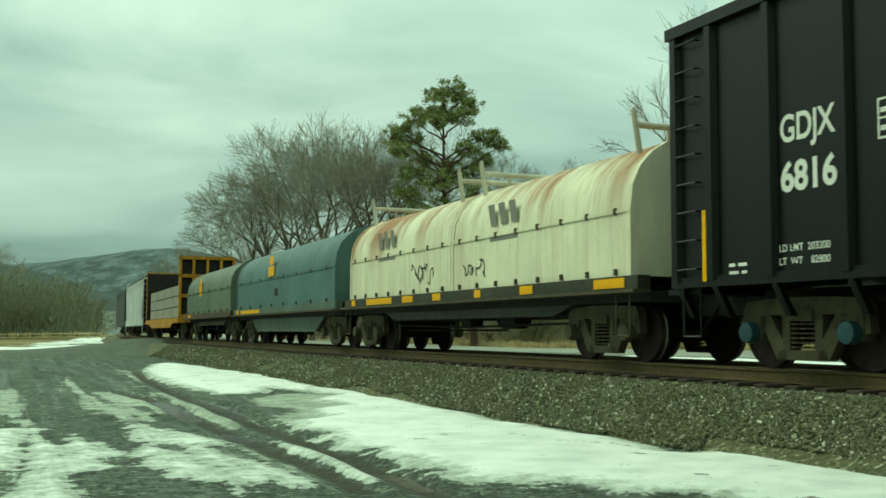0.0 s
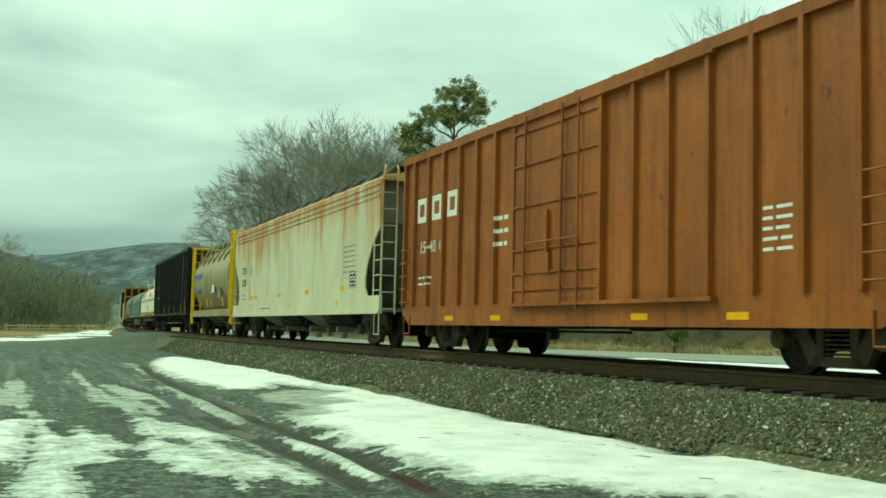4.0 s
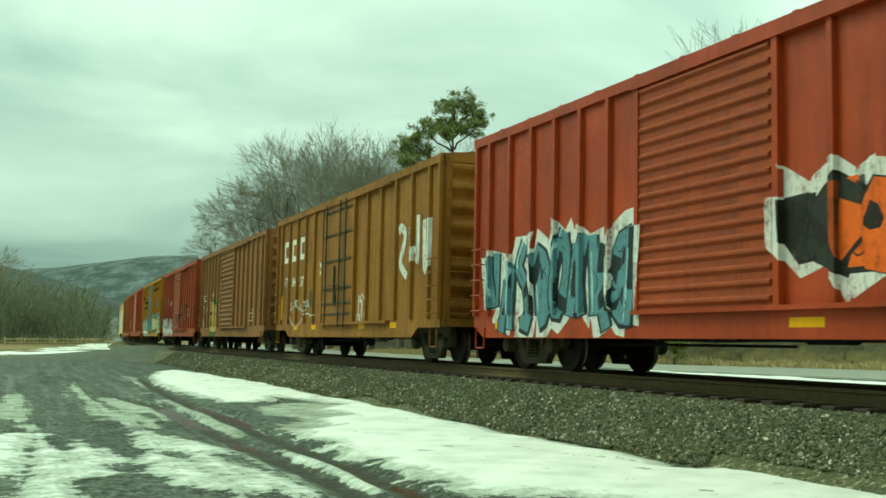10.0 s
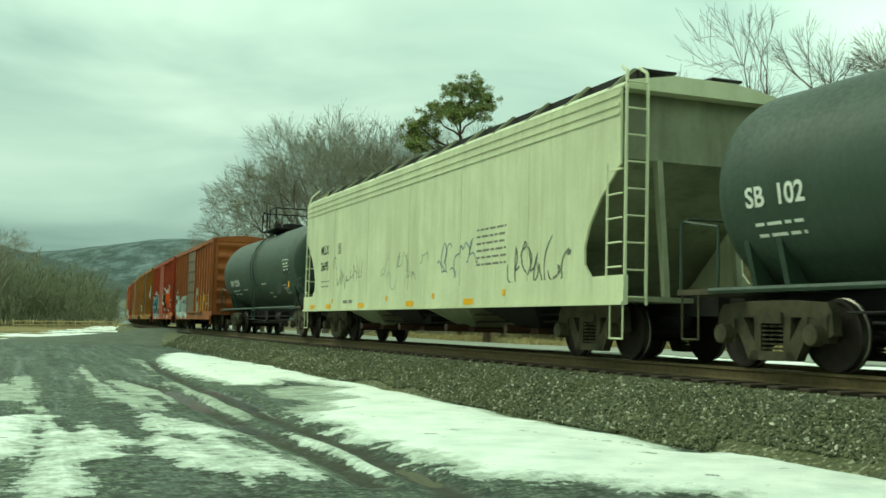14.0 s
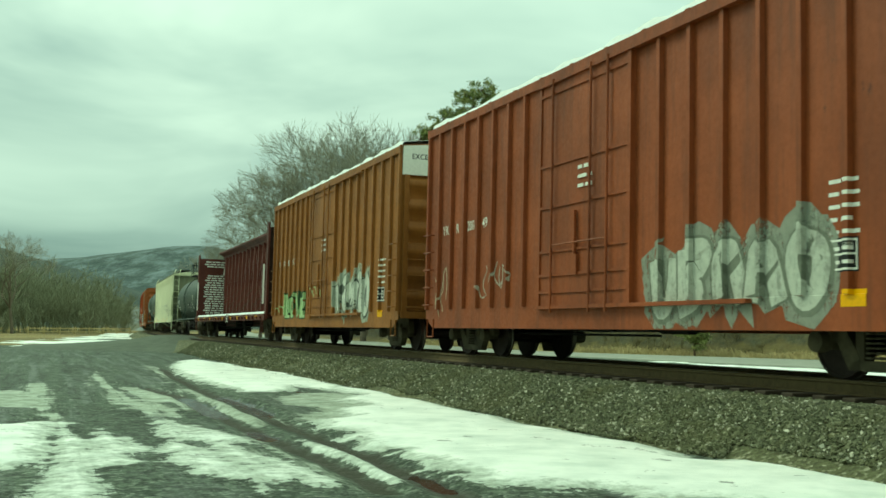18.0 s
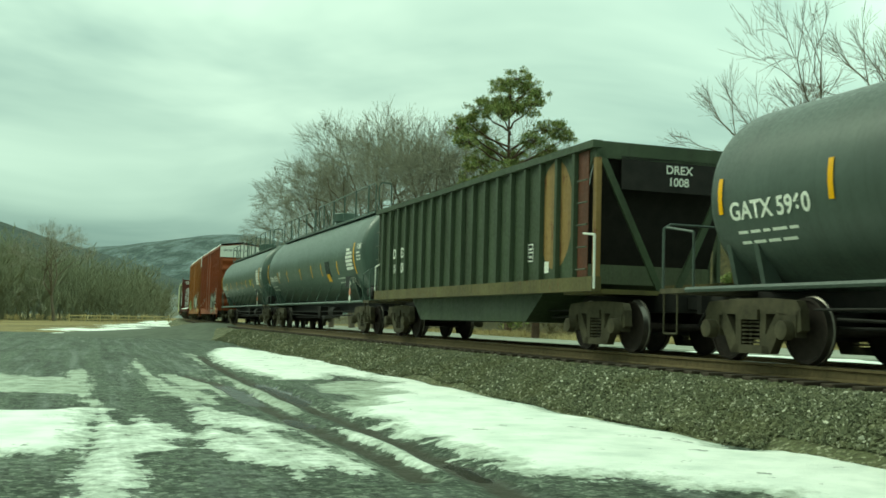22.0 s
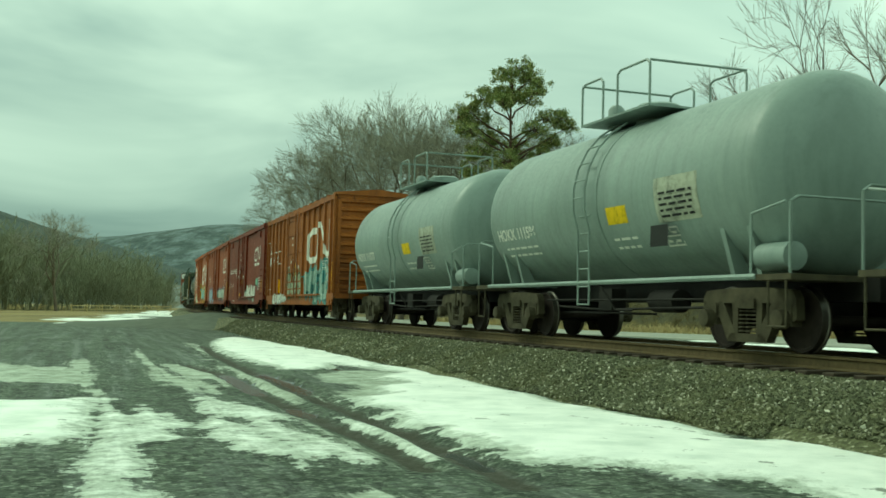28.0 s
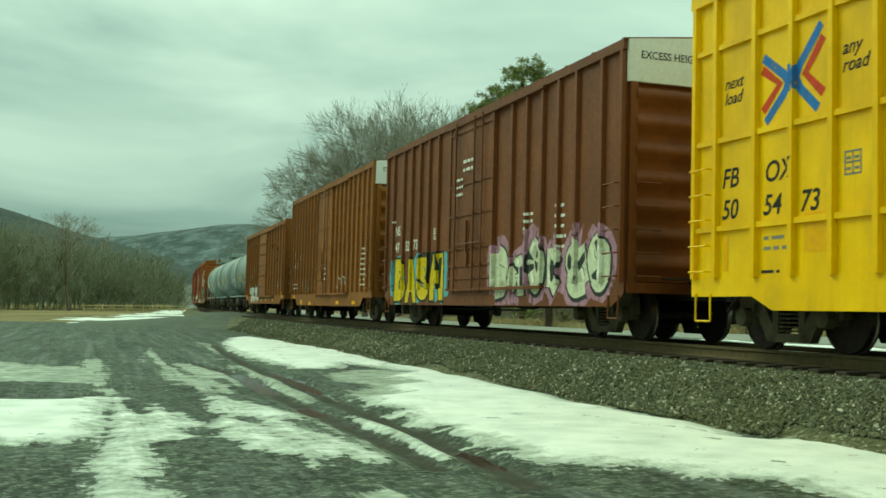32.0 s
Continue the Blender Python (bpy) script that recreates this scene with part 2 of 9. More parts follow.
    g = n.mix(wet, g, rgb("241e17"))
    n.colour(g)
    n.rough(n.mix(wet, n.ramp(n.noise(2.0, 4), (0.35, 0.75), (0.6, 0.95)), (0.2, 0.2, 0.2, 1)))
    dry_part = n.math("SUBTRACT", 1.0, wet)
    n.bump(n.math("MULTIPLY", n.math("ADD", fine, n.math("ADD", n.math("MULTIPLY", n.noise(8.0, 5), 1.2), cell.outputs[0])), dry_part), 0.7, 0.03)
    return n.mat


def ballast_material():
    n = Nodes("crushed_stone", 0.95)
    cell = n.t.nodes.new("ShaderNodeSeparateColor")
    n.link(n.voronoi(25.0), cell.inputs[0])
    c = n.ramp(cell.outputs[0], (0.05, rgb("3f4030")), (0.45, rgb("55583f")), (0.8, rgb("65674c")), (0.985, rgb("aaa890")))
    c = n.mix(n.ramp(n.noise(0.6, 5), (0.42, 0.0), (0.66, 0.55)), c, rgb("5b5a3a"))
    c = n.mix(n.ramp(n.noise(2.5, 5), (0.5, 0.0), (0.7, 0.4)), c, rgb("4a5244"))
    n.colour(c)
    n.bump(n.voronoi(25.0, out="Distance"), 0.6, 0.03)
    return n.mat


def stone_material():
    n = Nodes("loose_stones", 0.95)
    n.colour(n.ramp(n.island(), (0.05, rgb("505240")), (0.4, rgb("666850")), (0.9, rgb("787960")), (0.985, rgb("c6c3ae"))))
    n.colour(n.mix(n.ramp(n.noise(0.8, 5, 0.7), (0.46, 0.0), (0.66, 0.6)), n.b.inputs["Base Color"].links[0].from_socket, rgb("62603f")))
    n.bump(n.noise(40.0), 0.4, 0.01)
    return n.mat


def bark(name, dark, pale):
    n = Nodes(name, 0.95)
    n.colour(n.ramp(n.noise(2.0, 5, 0.7), (0.3, rgb(dark)), (0.7, rgb(pale))))
    return n.mat


def needles():
    n = Nodes("pine_needles", 0.8)
    n.colour(n.ramp(n.island(), (0.0, rgb("58663a")), (0.5, rgb("7c8a4e")), (0.85, rgb("9c9e60")), (1.0, rgb("b2aa70"))))
    return n.mat


def hill_material(name, bare, pale, snow, fine=1.0):
    """A wooded winter hillside: grey trees, snow showing between them."""
    n = Nodes(name, 1.0)
    c = n.ramp(n.noise(0.02, 6, 0.7), (0.35, rgb(bare)), (0.65, rgb(pale)))
    c = n.mix(n.ramp(n.noise(0.03 * fine, 7, 0.75, n.mapped((1, 0.07, 1.3))), (0.46, 0.0), (0.7, snow)), c, rgb("94a2a6"))
    c = n.mix(n.ramp(n.noise(0.05, 5, 0.8), (0.5, 0.0), (0.7, 0.6)), c, rgb(bare))
    n.colour(c)
    n.bump(n.noise(0.08, 4), 1.0, 8.0)
    return n.mat


M_GROUND, M_BALLAST, M_STONES = ground_material(), ballast_material(), stone_material()
M_RAIL = plain("rusty_rail_steel", "5f5238", 0.8, 0.0)
M_RAILTOP = plain("worn_rail_head", "8d8a84", 0.28, 1.0, 0.1)
M_TIE = plain("creosoted_tie_wood", "40382e", 0.9)
M_ROAD = plain("pale_worn_asphalt", "8e9084", 0.93, 0, 0.15, 1.2)
M_CROSSING = plain("grey_crossing_asphalt", "555b4e", 0.95, 0, 0.3, 1.6)
M_BARK, M_TWIG = bark("grey_bark", "585044", "786e5e"), bark("bare_twigs", "797768", "989584")
M_WOODS = bark("winter_woods", "70745a", "8a8c72")
M_THICKET = bark("brown_thicket", "4c452e", "6e6642")
M_STRAW = bark("dry_straw_brush", "a5966a", "c4b486")
M_PINEBARK, M_NEEDLES = bark("pine_bark", "4a3c30", "6a5646"), needles()

# ---- the plan: one long curve of track ----
SIDE, HEAD, BEND = 8.784, 22.708, 0.000684     # near car side to the eye, heading left of +y, curvature to the right
HALF = 1.6                                    # car side to track centre
SPEED = 16.334
CANT = 0.7                                    # lean of the canted curve, degrees
GROUND = -0.85


def on_track(s, u, z=0.0):
    """World point at s along the curve and u to the right of the track centre."""
    a = radians(HEAD)
    fx, fy, rx, ry = -math.sin(a), math.cos(a), math.cos(a), math.sin(a)
    ahead, over = math.sin(BEND * s) / BEND, (1 - math.cos(BEND * s)) / BEND
    b = a - BEND * s
    w = u + HALF
    return (SIDE * rx + ahead * fx + over * rx + w * math.cos(b), SIDE * ry + ahead * fy + over * ry + w * math.sin(b), z)


def track_pose(s, u=0.0, z=0.0, cant=0.0):
    x, y, _ = on_track(s, u)
    return pose(x, y, z, 0, cant, HEAD - math.degrees(BEND * s))


def track_st(x, y):
    """s and u of world points (numpy), by the curve's centre."""
    a = radians(HEAD)
    r = 1 / BEND
    cx, cy = (SIDE + r) * math.cos(a), (SIDE + r) * math.sin(a)
    d = np.hypot(x - cx, y - cy)
    ang = np.arctan2(-(y - cy), -(x - cx))
    return (a - ang) / BEND, (r - HALF) - d


def flare(s):
    """How far the road's far edge swings away from the track near the lot (numpy)."""
    return 0.4 * np.clip(65 - np.asarray(s, float), 0, 60)


def bank(x, y):
    """How far the land rises beyond the road (numpy)."""
    s, u = track_st(np.asarray(x, float), np.asarray(y, float))
    top = np.interp(s, [-60, 30, 85, 120, 180, 300], [9.6, 9.6, 8.8, 6.0, 2.5, 0.6])
    k = np.clip((u - 23.5 - flare(s)) / 9, 0, 1)
    away = np.clip((420 - u) / 300, 0, 1)
    return np.where(np.abs(s) < 600, top * k * k * (3 - 2 * k) * away, 0.0)


def part(name, bm, material, parent=None, label="", smooth=False):
    """Links a bmesh as one mesh object, under a thing or under a part."""
    me = bpy.data.meshes.new(name)
    bm.to_mesh(me)
    bm.free()
    for m in (material if isinstance(material, (list, tuple)) else (material,)):
        me.materials.append(m)
    if smooth:
        me.polygons.foreach_set("use_smooth", [True] * len(me.polygons))
    ob = new(name, me)
    if parent is not None:
        ob.parent = parent
    if label:
        ob["label"] = label
    return ob


def raw(name, verts, faces, material, parent=None, smooth=False):
    me = bpy.data.meshes.new(name)
    me.from_pydata([tuple(v) for v in verts], [], [tuple(f) for f in faces])
    for m in (material if isinstance(material, (list, tuple)) else (material,)):
        me.materials.append(m)
    if smooth:
        me.polygons.foreach_set("use_smooth", [True] * len(me.polygons))
    ob = new(name, me)
    if parent is not None:
        ob.parent = parent
    return ob


def fbm(x, y, scale, octaves=4):
    return noise.fractal((x * scale, y * scale, 3.7), 1.0, 2.0, octaves)


# ---- snow patches and ruts, as outlines on the ground ----
# deep, white snow
SNOW = [
    [(-10.0, 37.6), (-11.2, 43.1), (-10.95, 45.5), (-9.0, 42.2), (-6.8, 37.2), (-4.75, 33), (-3.6, 29.1), (-2.45, 25.4), (-3.0, 24.6), (-3.65, 25.2), (-3.55, 23.9), (-4.6, 23.3), (-5.6, 25.4), (-6.7, 27.9), (-8.6, 33)],
    [(-3.1, 26.3), (-1.43, 24), (-0.97, 22.3), (-0.49, 21.5), (-0.04, 19.8), (0.26, 18.76), (0.8, 17.6), (1.16, 16.3), (1.54, 15.9), (1.77, 15.05), (2.05, 14.3), (2.41, 13.86), (2.61, 13.2), (2.69, 12.2), (2.93, 12.08), (3.2, 12.5),
     (3.44, 12.45), (3.54, 11.94), (3.8, 11.63), (4.07, 10.67), (6.2, 7.2), (4.5, 5.5), (2.4, 8.6), (2.0, 8.95), (1.5, 9.04), (1.37, 9.55), (0.91, 9.45), (0.58, 9.6), (0.09, 10.36), (-0.44, 11.53), (-0.74, 12.5), (-1.2, 13.25),
     (-1.52, 14.1), (-1.35, 14.84), (-1.85, 15.1), (-2.27, 16.4), (-1.75, 17.3), (-2.1, 18.7), (-1.6, 19.9), (-2.45, 21.3), (-2.1, 23.1), (-2.8, 24)],
    [(-9.6, 14.86), (-7.0, 15.1), (-6.5, 15.07), (-6.1, 15.9), (-5.93, 16.1), (-5.1, 13.85), (-4.56, 12.26), (-4.08, 10.87), (-4.36, 10.6), (-4.85, 10.44), (-7.4, 10.5)],
]
# older, thinner snow
OLD_SNOW = [
    [(-4.89, 17.1), (-4.5, 16.6), (-3.85, 15.4), (-3.3, 14.86), (-2.78, 14.1), (-2.28, 13), (-2.78, 13.1), (-3.35, 13.4), (-3.84, 13.9), (-4.36, 15.6)],
    [(-3.54, 12.86), (-3.44, 13.3), (-2.93, 12.6), (-3.04, 13.3), (-2.7, 13.1), (-2.18, 12.07), (-1.75, 11.4), (-1.36, 10.7), (-1.0, 9.95), (-0.86, 9.5), (-1.17, 9.6), (-1.42, 9.9), (-1.65, 9.75), (-1.45, 9.0), (-1.59, 9.1), (-1.9, 9.7), (-2.25, 10.1), (-2.59, 10.4), (-3.1, 11.6)],
    [(-2.14, 14.05), (-1.81, 13.6), (-1.29, 12.74), (-0.89, 11.94), (-0.6, 11.14), (-0.36, 10.24), (-0.54, 10), (-0.98, 10.83), (-1.38, 11.78), (-1.84, 12.8)],
    [(-5.97, 16.1), (-5.7, 15.9), (-5.0, 14.1), (-4.43, 13.2), (-4.96, 14.9), (-4.68, 14.45), (-4.19, 13.45), (-3.77, 12.65), (-3.45, 12.5), (-3.55, 11.8), (-3.19, 11.15), (-3.29, 10.7), (-3.51, 10.5), (-3.27, 9.96), (-3.0, 9.3), (-2.3, 7.2), (-2.8, 7.0), (-4.05, 10.57), (-4.56, 12.26)],
]
FAR_SNOW = [(-37.8, 88.3), (-37.4, 96.6), (-44.8, 126.3), (-63.6, 194.8), (-59.4, 200.7), (-38.4, 131.6), (-27.6, 93.6), (-25.5, 78.5), (-25.4, 71.2), (-28.7, 70.2)]
# thin trodden slush and streaks of ice
SLUSH = [
    [(-3.6, 21.9), (-3.1, 23.5), (-2.16, 23.7), (-1.25, 21), (-1.5, 17), (-2.15, 16.2), (-2.56, 17.2), (-2.3, 18.7), (-3.2, 19.6)],
    [(-12.85, 24.1), (-11.4, 24.4), (-10, 23), (-9.5, 23.5), (-8.3, 22.2), (-6.7, 18), (-7.5, 18.3), (-8.5, 18.2), (-11.2, 18.5)],
    [(-9.9, 24.6), (-10.6, 27.2), (-9.3, 24.7), (-6.5, 17.5), (-5.85, 16.1), (-6.4, 16.7), (-7.7, 19.3)],
    [(-11.4, 33.7), (-8.9, 27.5), (-7.1, 22.9), (-5.75, 20.3), (-4.7, 18.3), (-4.3, 16.6), (-5.2, 17.6), (-6.05, 19.2), (-7.9, 23.8)],
    [(-11.4, 39), (-10.4, 37.5), (-7.8, 29.3), (-6.3, 25.2), (-7.3, 27.2)],
    [(-6.5, 25.2), (-5.3, 23.1), (-4.3, 20.6), (-2.8, 17.1), (-2.9, 15.8), (-3.8, 17.5), (-5.1, 20.9)],
    [(-2.75, 14), (-2.1, 13), (-1.5, 11.6), (-1.05, 10.4), (-0.87, 9.6), (-1.25, 10.2), (-1.9, 11.7)],
    [(-5.8, 23), (-7.2, 25.1), (-7.9, 25), (-6.7, 21.9), (-5.1, 19.4), (-4.1, 17.4)],
    [(-1.3, 7.7), (-1.0, 8.5), (-0.7, 8.3), (-0.4, 7.8), (-0.8, 7.0)],
]
RUTS = [[(-10.1, 37), (-7.9, 30.4), (-5.1, 22.8), (-3.6, 18.75), (-2.5, 16.1), (-1.6, 13.9), (-1.0, 12.5), (-0.47, 10.9), (-0.07, 9.76), (0.26, 8.74)],
        [(-7.2, 25.1), (-5.45, 21.8), (-3.84, 17.6), (-2.65, 14.7), (-1.84, 12.8), (-1.05, 11), (-0.56, 9.57)]]
# wet brown earth in the ruts: line, half width
WET = [([(-5.5, 21.9), (-4.56, 19.45), (-3.74, 17.24)], 0.2), ([(-4.9, 22.4), (-3.9, 20.1), (-2.97, 17.6)], 0.17), ([(-2.8, 15.0), (-2.4, 14.1)], 0.17), ([(-3.73, 24.5), (-3.29, 23.9)], 0.16), ([(-0.41, 10.8), (-0.04, 9.8)], 0.1)]


def inside(poly, x, y):
    """Signed distance to a closed outline, inside above nought (numpy)."""
    best = np.full(x.shape, 1e9)
    sign = np.zeros(x.shape, bool)
    for (ax, ay), (bx, by) in zip(poly, poly[1:] + poly[:1]):
        dx, dy = bx - ax, by - ay
        k = np.clip(((x - ax) * dx + (y - ay) * dy) / (dx * dx + dy * dy), 0, 1)
        best = np.minimum(best, np.hypot(x - ax - k * dx, y - ay - k * dy))
        cross = (ay > y) != (by > y)
        sign ^= cross & (x < (bx - ax) * (y - ay) / (by - ay + 1e-12) + ax)
    return np.where(sign, best, -best)


def build_ground():
    """One sheet to the horizon, finest where the lot lies."""
    radii = np.concatenate([np.linspace(0.4, 5, 12), 5 * (3000 / 5) ** (np.linspace(0, 1, 330)[1:] ** 1.25)])
    angles = np.concatenate([np.linspace(-62, -27, 60)[:-1], np.linspace(-27, 34, 560), np.linspace(34, 62, 50)[1:], np.linspace(62, 298, 60)[1:-1]])
    r, a = np.meshgrid(radii, np.radians(angles), indexing="ij")
    x, y = -r * np.sin(a), r * np.cos(a)
    s, u = track_st(x, y)
    # the lot lies low, the ground climbs a little under the track's bed and falls off behind
    z = np.full(x.shape, GROUND)
    flat = np.array([[fbm(p, q, 0.35, 4) if e < 60 else fbm(p, q, 0.02, 3) * 3 for p, q, e in zip(px, py, pr)] for px, py, pr in zip(x, y, r)])
    z += 0.035 * flat + bank(x, y)
    z += np.clip(bank(x, y), 0, 1) * 0.25 * np.clip(flat, -1, 1)
    snow = np.full(x.shape, -9.0)
    for poly in SNOW:
        snow = np.maximum(snow, inside(poly, x, y))
    for poly in OLD_SNOW:
        snow = np.maximum(snow, np.minimum(inside(poly, x, y), 0.2))
    ragged = np.array([[fbm(p, q, 0.22, 3) if 60 < e < 260 else 0.0 for p, q, e in zip(px, py, pr)] for px, py, pr in zip(x, y, r)])
    snow = np.maximum(snow, np.minimum(inside(FAR_SNOW, x, y), 2.0) * 0.45 + 2.6 * ragged - 0.2)
    ice = np.full(x.shape, -9.0)
    for poly in SLUSH:
        ice = np.maximum(ice, inside(poly, x, y))
    # snow along the road beyond the track, broken
    strip = 0.95 - np.abs(u - 17.6) * 0.7 - np.clip((s - 36) * 0.1, 0, 2.0) + 1.0 * np.array([[fbm(p, q, 0.3, 3) for p, q in zip(px, py)] for px, py in zip(s, u)])
    snow = np.maximum(snow, np.where((s > -30) & (s < 75), strip, -9))
    rut = np.zeros(x.shape)
    for line in RUTS:
        for (ax, ay), (bx, by) in zip(line, line[1:]):
            dx, dy = bx - ax, by - ay
            k = np.clip(((x - ax) * dx + (y - ay) * dy) / (dx * dx + dy * dy), 0, 1)
            rut = np.maximum(rut, 0.8 - np.hypot(x - ax - k * dx, y - ay - k * dy) / 0.42)
    rut = np.where(r < 60, rut, 0)
    z -= 0.075 * np.clip(rut * 1.5, 0, 1)
    wet = np.zeros(x.shape)
    for line, half in WET:
        for (ax, ay), (bx, by) in zip(line, line[1:]):
            dx, dy = bx - ax, by - ay
            k = np.clip(((x - ax) * dx + (y - ay) * dy) / (dx * dx + dy * dy), 0, 1)
            wet = np.maximum(wet, 1 - 0.5 * np.hypot(x - ax - k * dx, y - ay - k * dy) / half)
    wet = np.where(r < 40, np.clip(wet, 0, 1), 0)
    flat_z = GROUND - 0.06
    z = np.where(wet > 0.3, z + (flat_z - z) * np.clip((wet - 0.3) * 5, 0, 1), z)
    snow = np.where(rut > 0.35, np.minimum(snow, 0.4 - rut), snow)
    ice = np.where(rut > 0.35, np.minimum(ice, 0.4 - rut), ice)
    z += 0.055 * np.clip(snow * 2.2, 0, 1)
    # beyond the lot: dry grass
    grass = np.clip((y - 76 - 0.2 * (x + 30)) / 6, 0, 1) * (u < -9) + np.clip((u - flare(s) - 21.8) / 0.5, 0, 1) * np.clip((26 - u + flare(s)) / 2, 0, 1) + np.clip((-x - 45) / 5, 0, 1)
    grass = np.clip(grass + (y < -12) * 1.0, 0, 1)
    litter = np.clip((u - flare(s) - 23.6) / 1.5, 0, 1) * (s < 400)
    n, m = x.shape
    verts = np.stack([x, y, z], -1).reshape(-1, 3)
    faces = []
    for i in range(n - 1):
        for j in range(m):
            k = (j + 1) % m
            faces.append((i * m + j, i * m + k, (i + 1) * m + k, (i + 1) * m + j))
    faces.append(tuple(range(m)))             # under the eye
    ob = raw("ground", verts, faces, M_GROUND, smooth=True)
    lot = np.clip((70 - y) / 20, 0, 1) * np.clip((-1.9 - u) / 0.8, 0, 1)
    for name, v in (("snow", snow), ("ice", ice), ("rut", rut), ("wet", wet), ("grass", grass), ("lot", lot), ("litter", litter)):
        at = ob.data.attributes.new(name, "FLOAT", "POINT")
        at.data.foreach_set("value", np.clip(v, -9, 9).astype(np.float32).ravel())
    tagged(ob, "grey gravel lot with old snow, wheel ruts and dry grass beyond", "ground", kind="structure")


build_ground()


def sweep(name, profile, steps, material, smooth=False, wobble=0.0, closed=False):
    """A profile of (u, z) drawn along the track through the s of steps."""
    verts, faces = [], []
    k = len(profile)
    for s in steps:
        for i, (u, z) in enumerate(profile):
            d = wobble * (2.2 if i in (1, 2) else 1) * fbm(s + u * 3, u * 2 + i, 1.3, 3) if 0 < i < k - 1 else 0
            verts.append(on_track(s, u + 0.4 * d, z + d))
    for i in range(len(steps) - 1):
        for j in range(k if closed else k - 1):
            q = (j + 1) % k
            faces.append((i * k + j, i * k + q, (i + 1) * k + q, (i + 1) * k + j))
    return raw(name, verts, faces, material, smooth=smooth)


STEPS = [-320 + 8 * i for i in range(39)] + [-8 + 0.35 * i for i in range(180)] + [55 + 2.5 * i for i in range(40)] + [155 + 10 * i for i in range(65)]
SPARSE = [-320 + 6 * i for i in range(55)] + [10 + 2 * i for i in range(70)] + [150 + 8 * i for i in range(80)]


def build_track():
    bed = [(-3.3, GROUND - 0.1), (-2.95, GROUND + 0.0), (-2.65, -0.68), (-2.34, -0.48), (-2.0, -0.31), (-1.6, -0.25), (-1.1, -0.27), (-0.4, -0.27), (0.4, -0.27),
           (1.1, -0.27), (1.7, -0.27), (2.4, -0.45), (3.2, GROUND + 0.1), (4.2, GROUND - 0.1)]
    tagged(sweep("ballast", bed, STEPS, M_BALLAST, wobble=0.028), "grey crushed stone ballast bed under the rails", "ballast", kind="structure")
    head = [(-0.0365, 0.0), (0.0365, 0.0), (0.0365, -0.04), (0.009, -0.05), (0.009, -0.15), (0.07, -0.17), (0.07, -0.185),
            (-0.07, -0.185), (-0.07, -0.17), (-0.009, -0.15), (-0.009, -0.05), (-0.0365, -0.04)]
    for u in (-0.754, 0.754):
        ob = sweep("rail", [(u + a, z) for a, z in head], SPARSE, [M_RAIL, M_RAILTOP], closed=True)
        for i, p in enumerate(ob.data.polygons):
            p.material_index = 1 if i % len(head) == 0 else 0
        tagged(ob, "rusty steel rail with a bright worn top", "rail", "rails of the track", "structure")


build_track()


def build_ties():
    bm = bmesh.new()
    bmesh.ops.create_cube(bm, size=1, matrix=Matrix.Diagonal((2.6, 0.23, 0.17, 1)))
    bmesh.ops.bevel(bm, geom=bm.edges[:], offset=0.012, segments=1, affect="EDGES")
    row = tagged(new("track_ties"), "dark creosoted wooden ties under the rails", "railway ties", kind="structure")
    first = part("tie", bm, M_TIE, row)
    for i in range(240):
        ob = first if i == 0 else new("tie", first.data)
        ob.parent = row
        ob.matrix_basis = track_pose(-6 + i * 0.53, random.uniform(-0.04, 0.04), -0.265) @ pose(0, 0, 0, 0, 0, random.uniform(-1, 1))


build_ties()


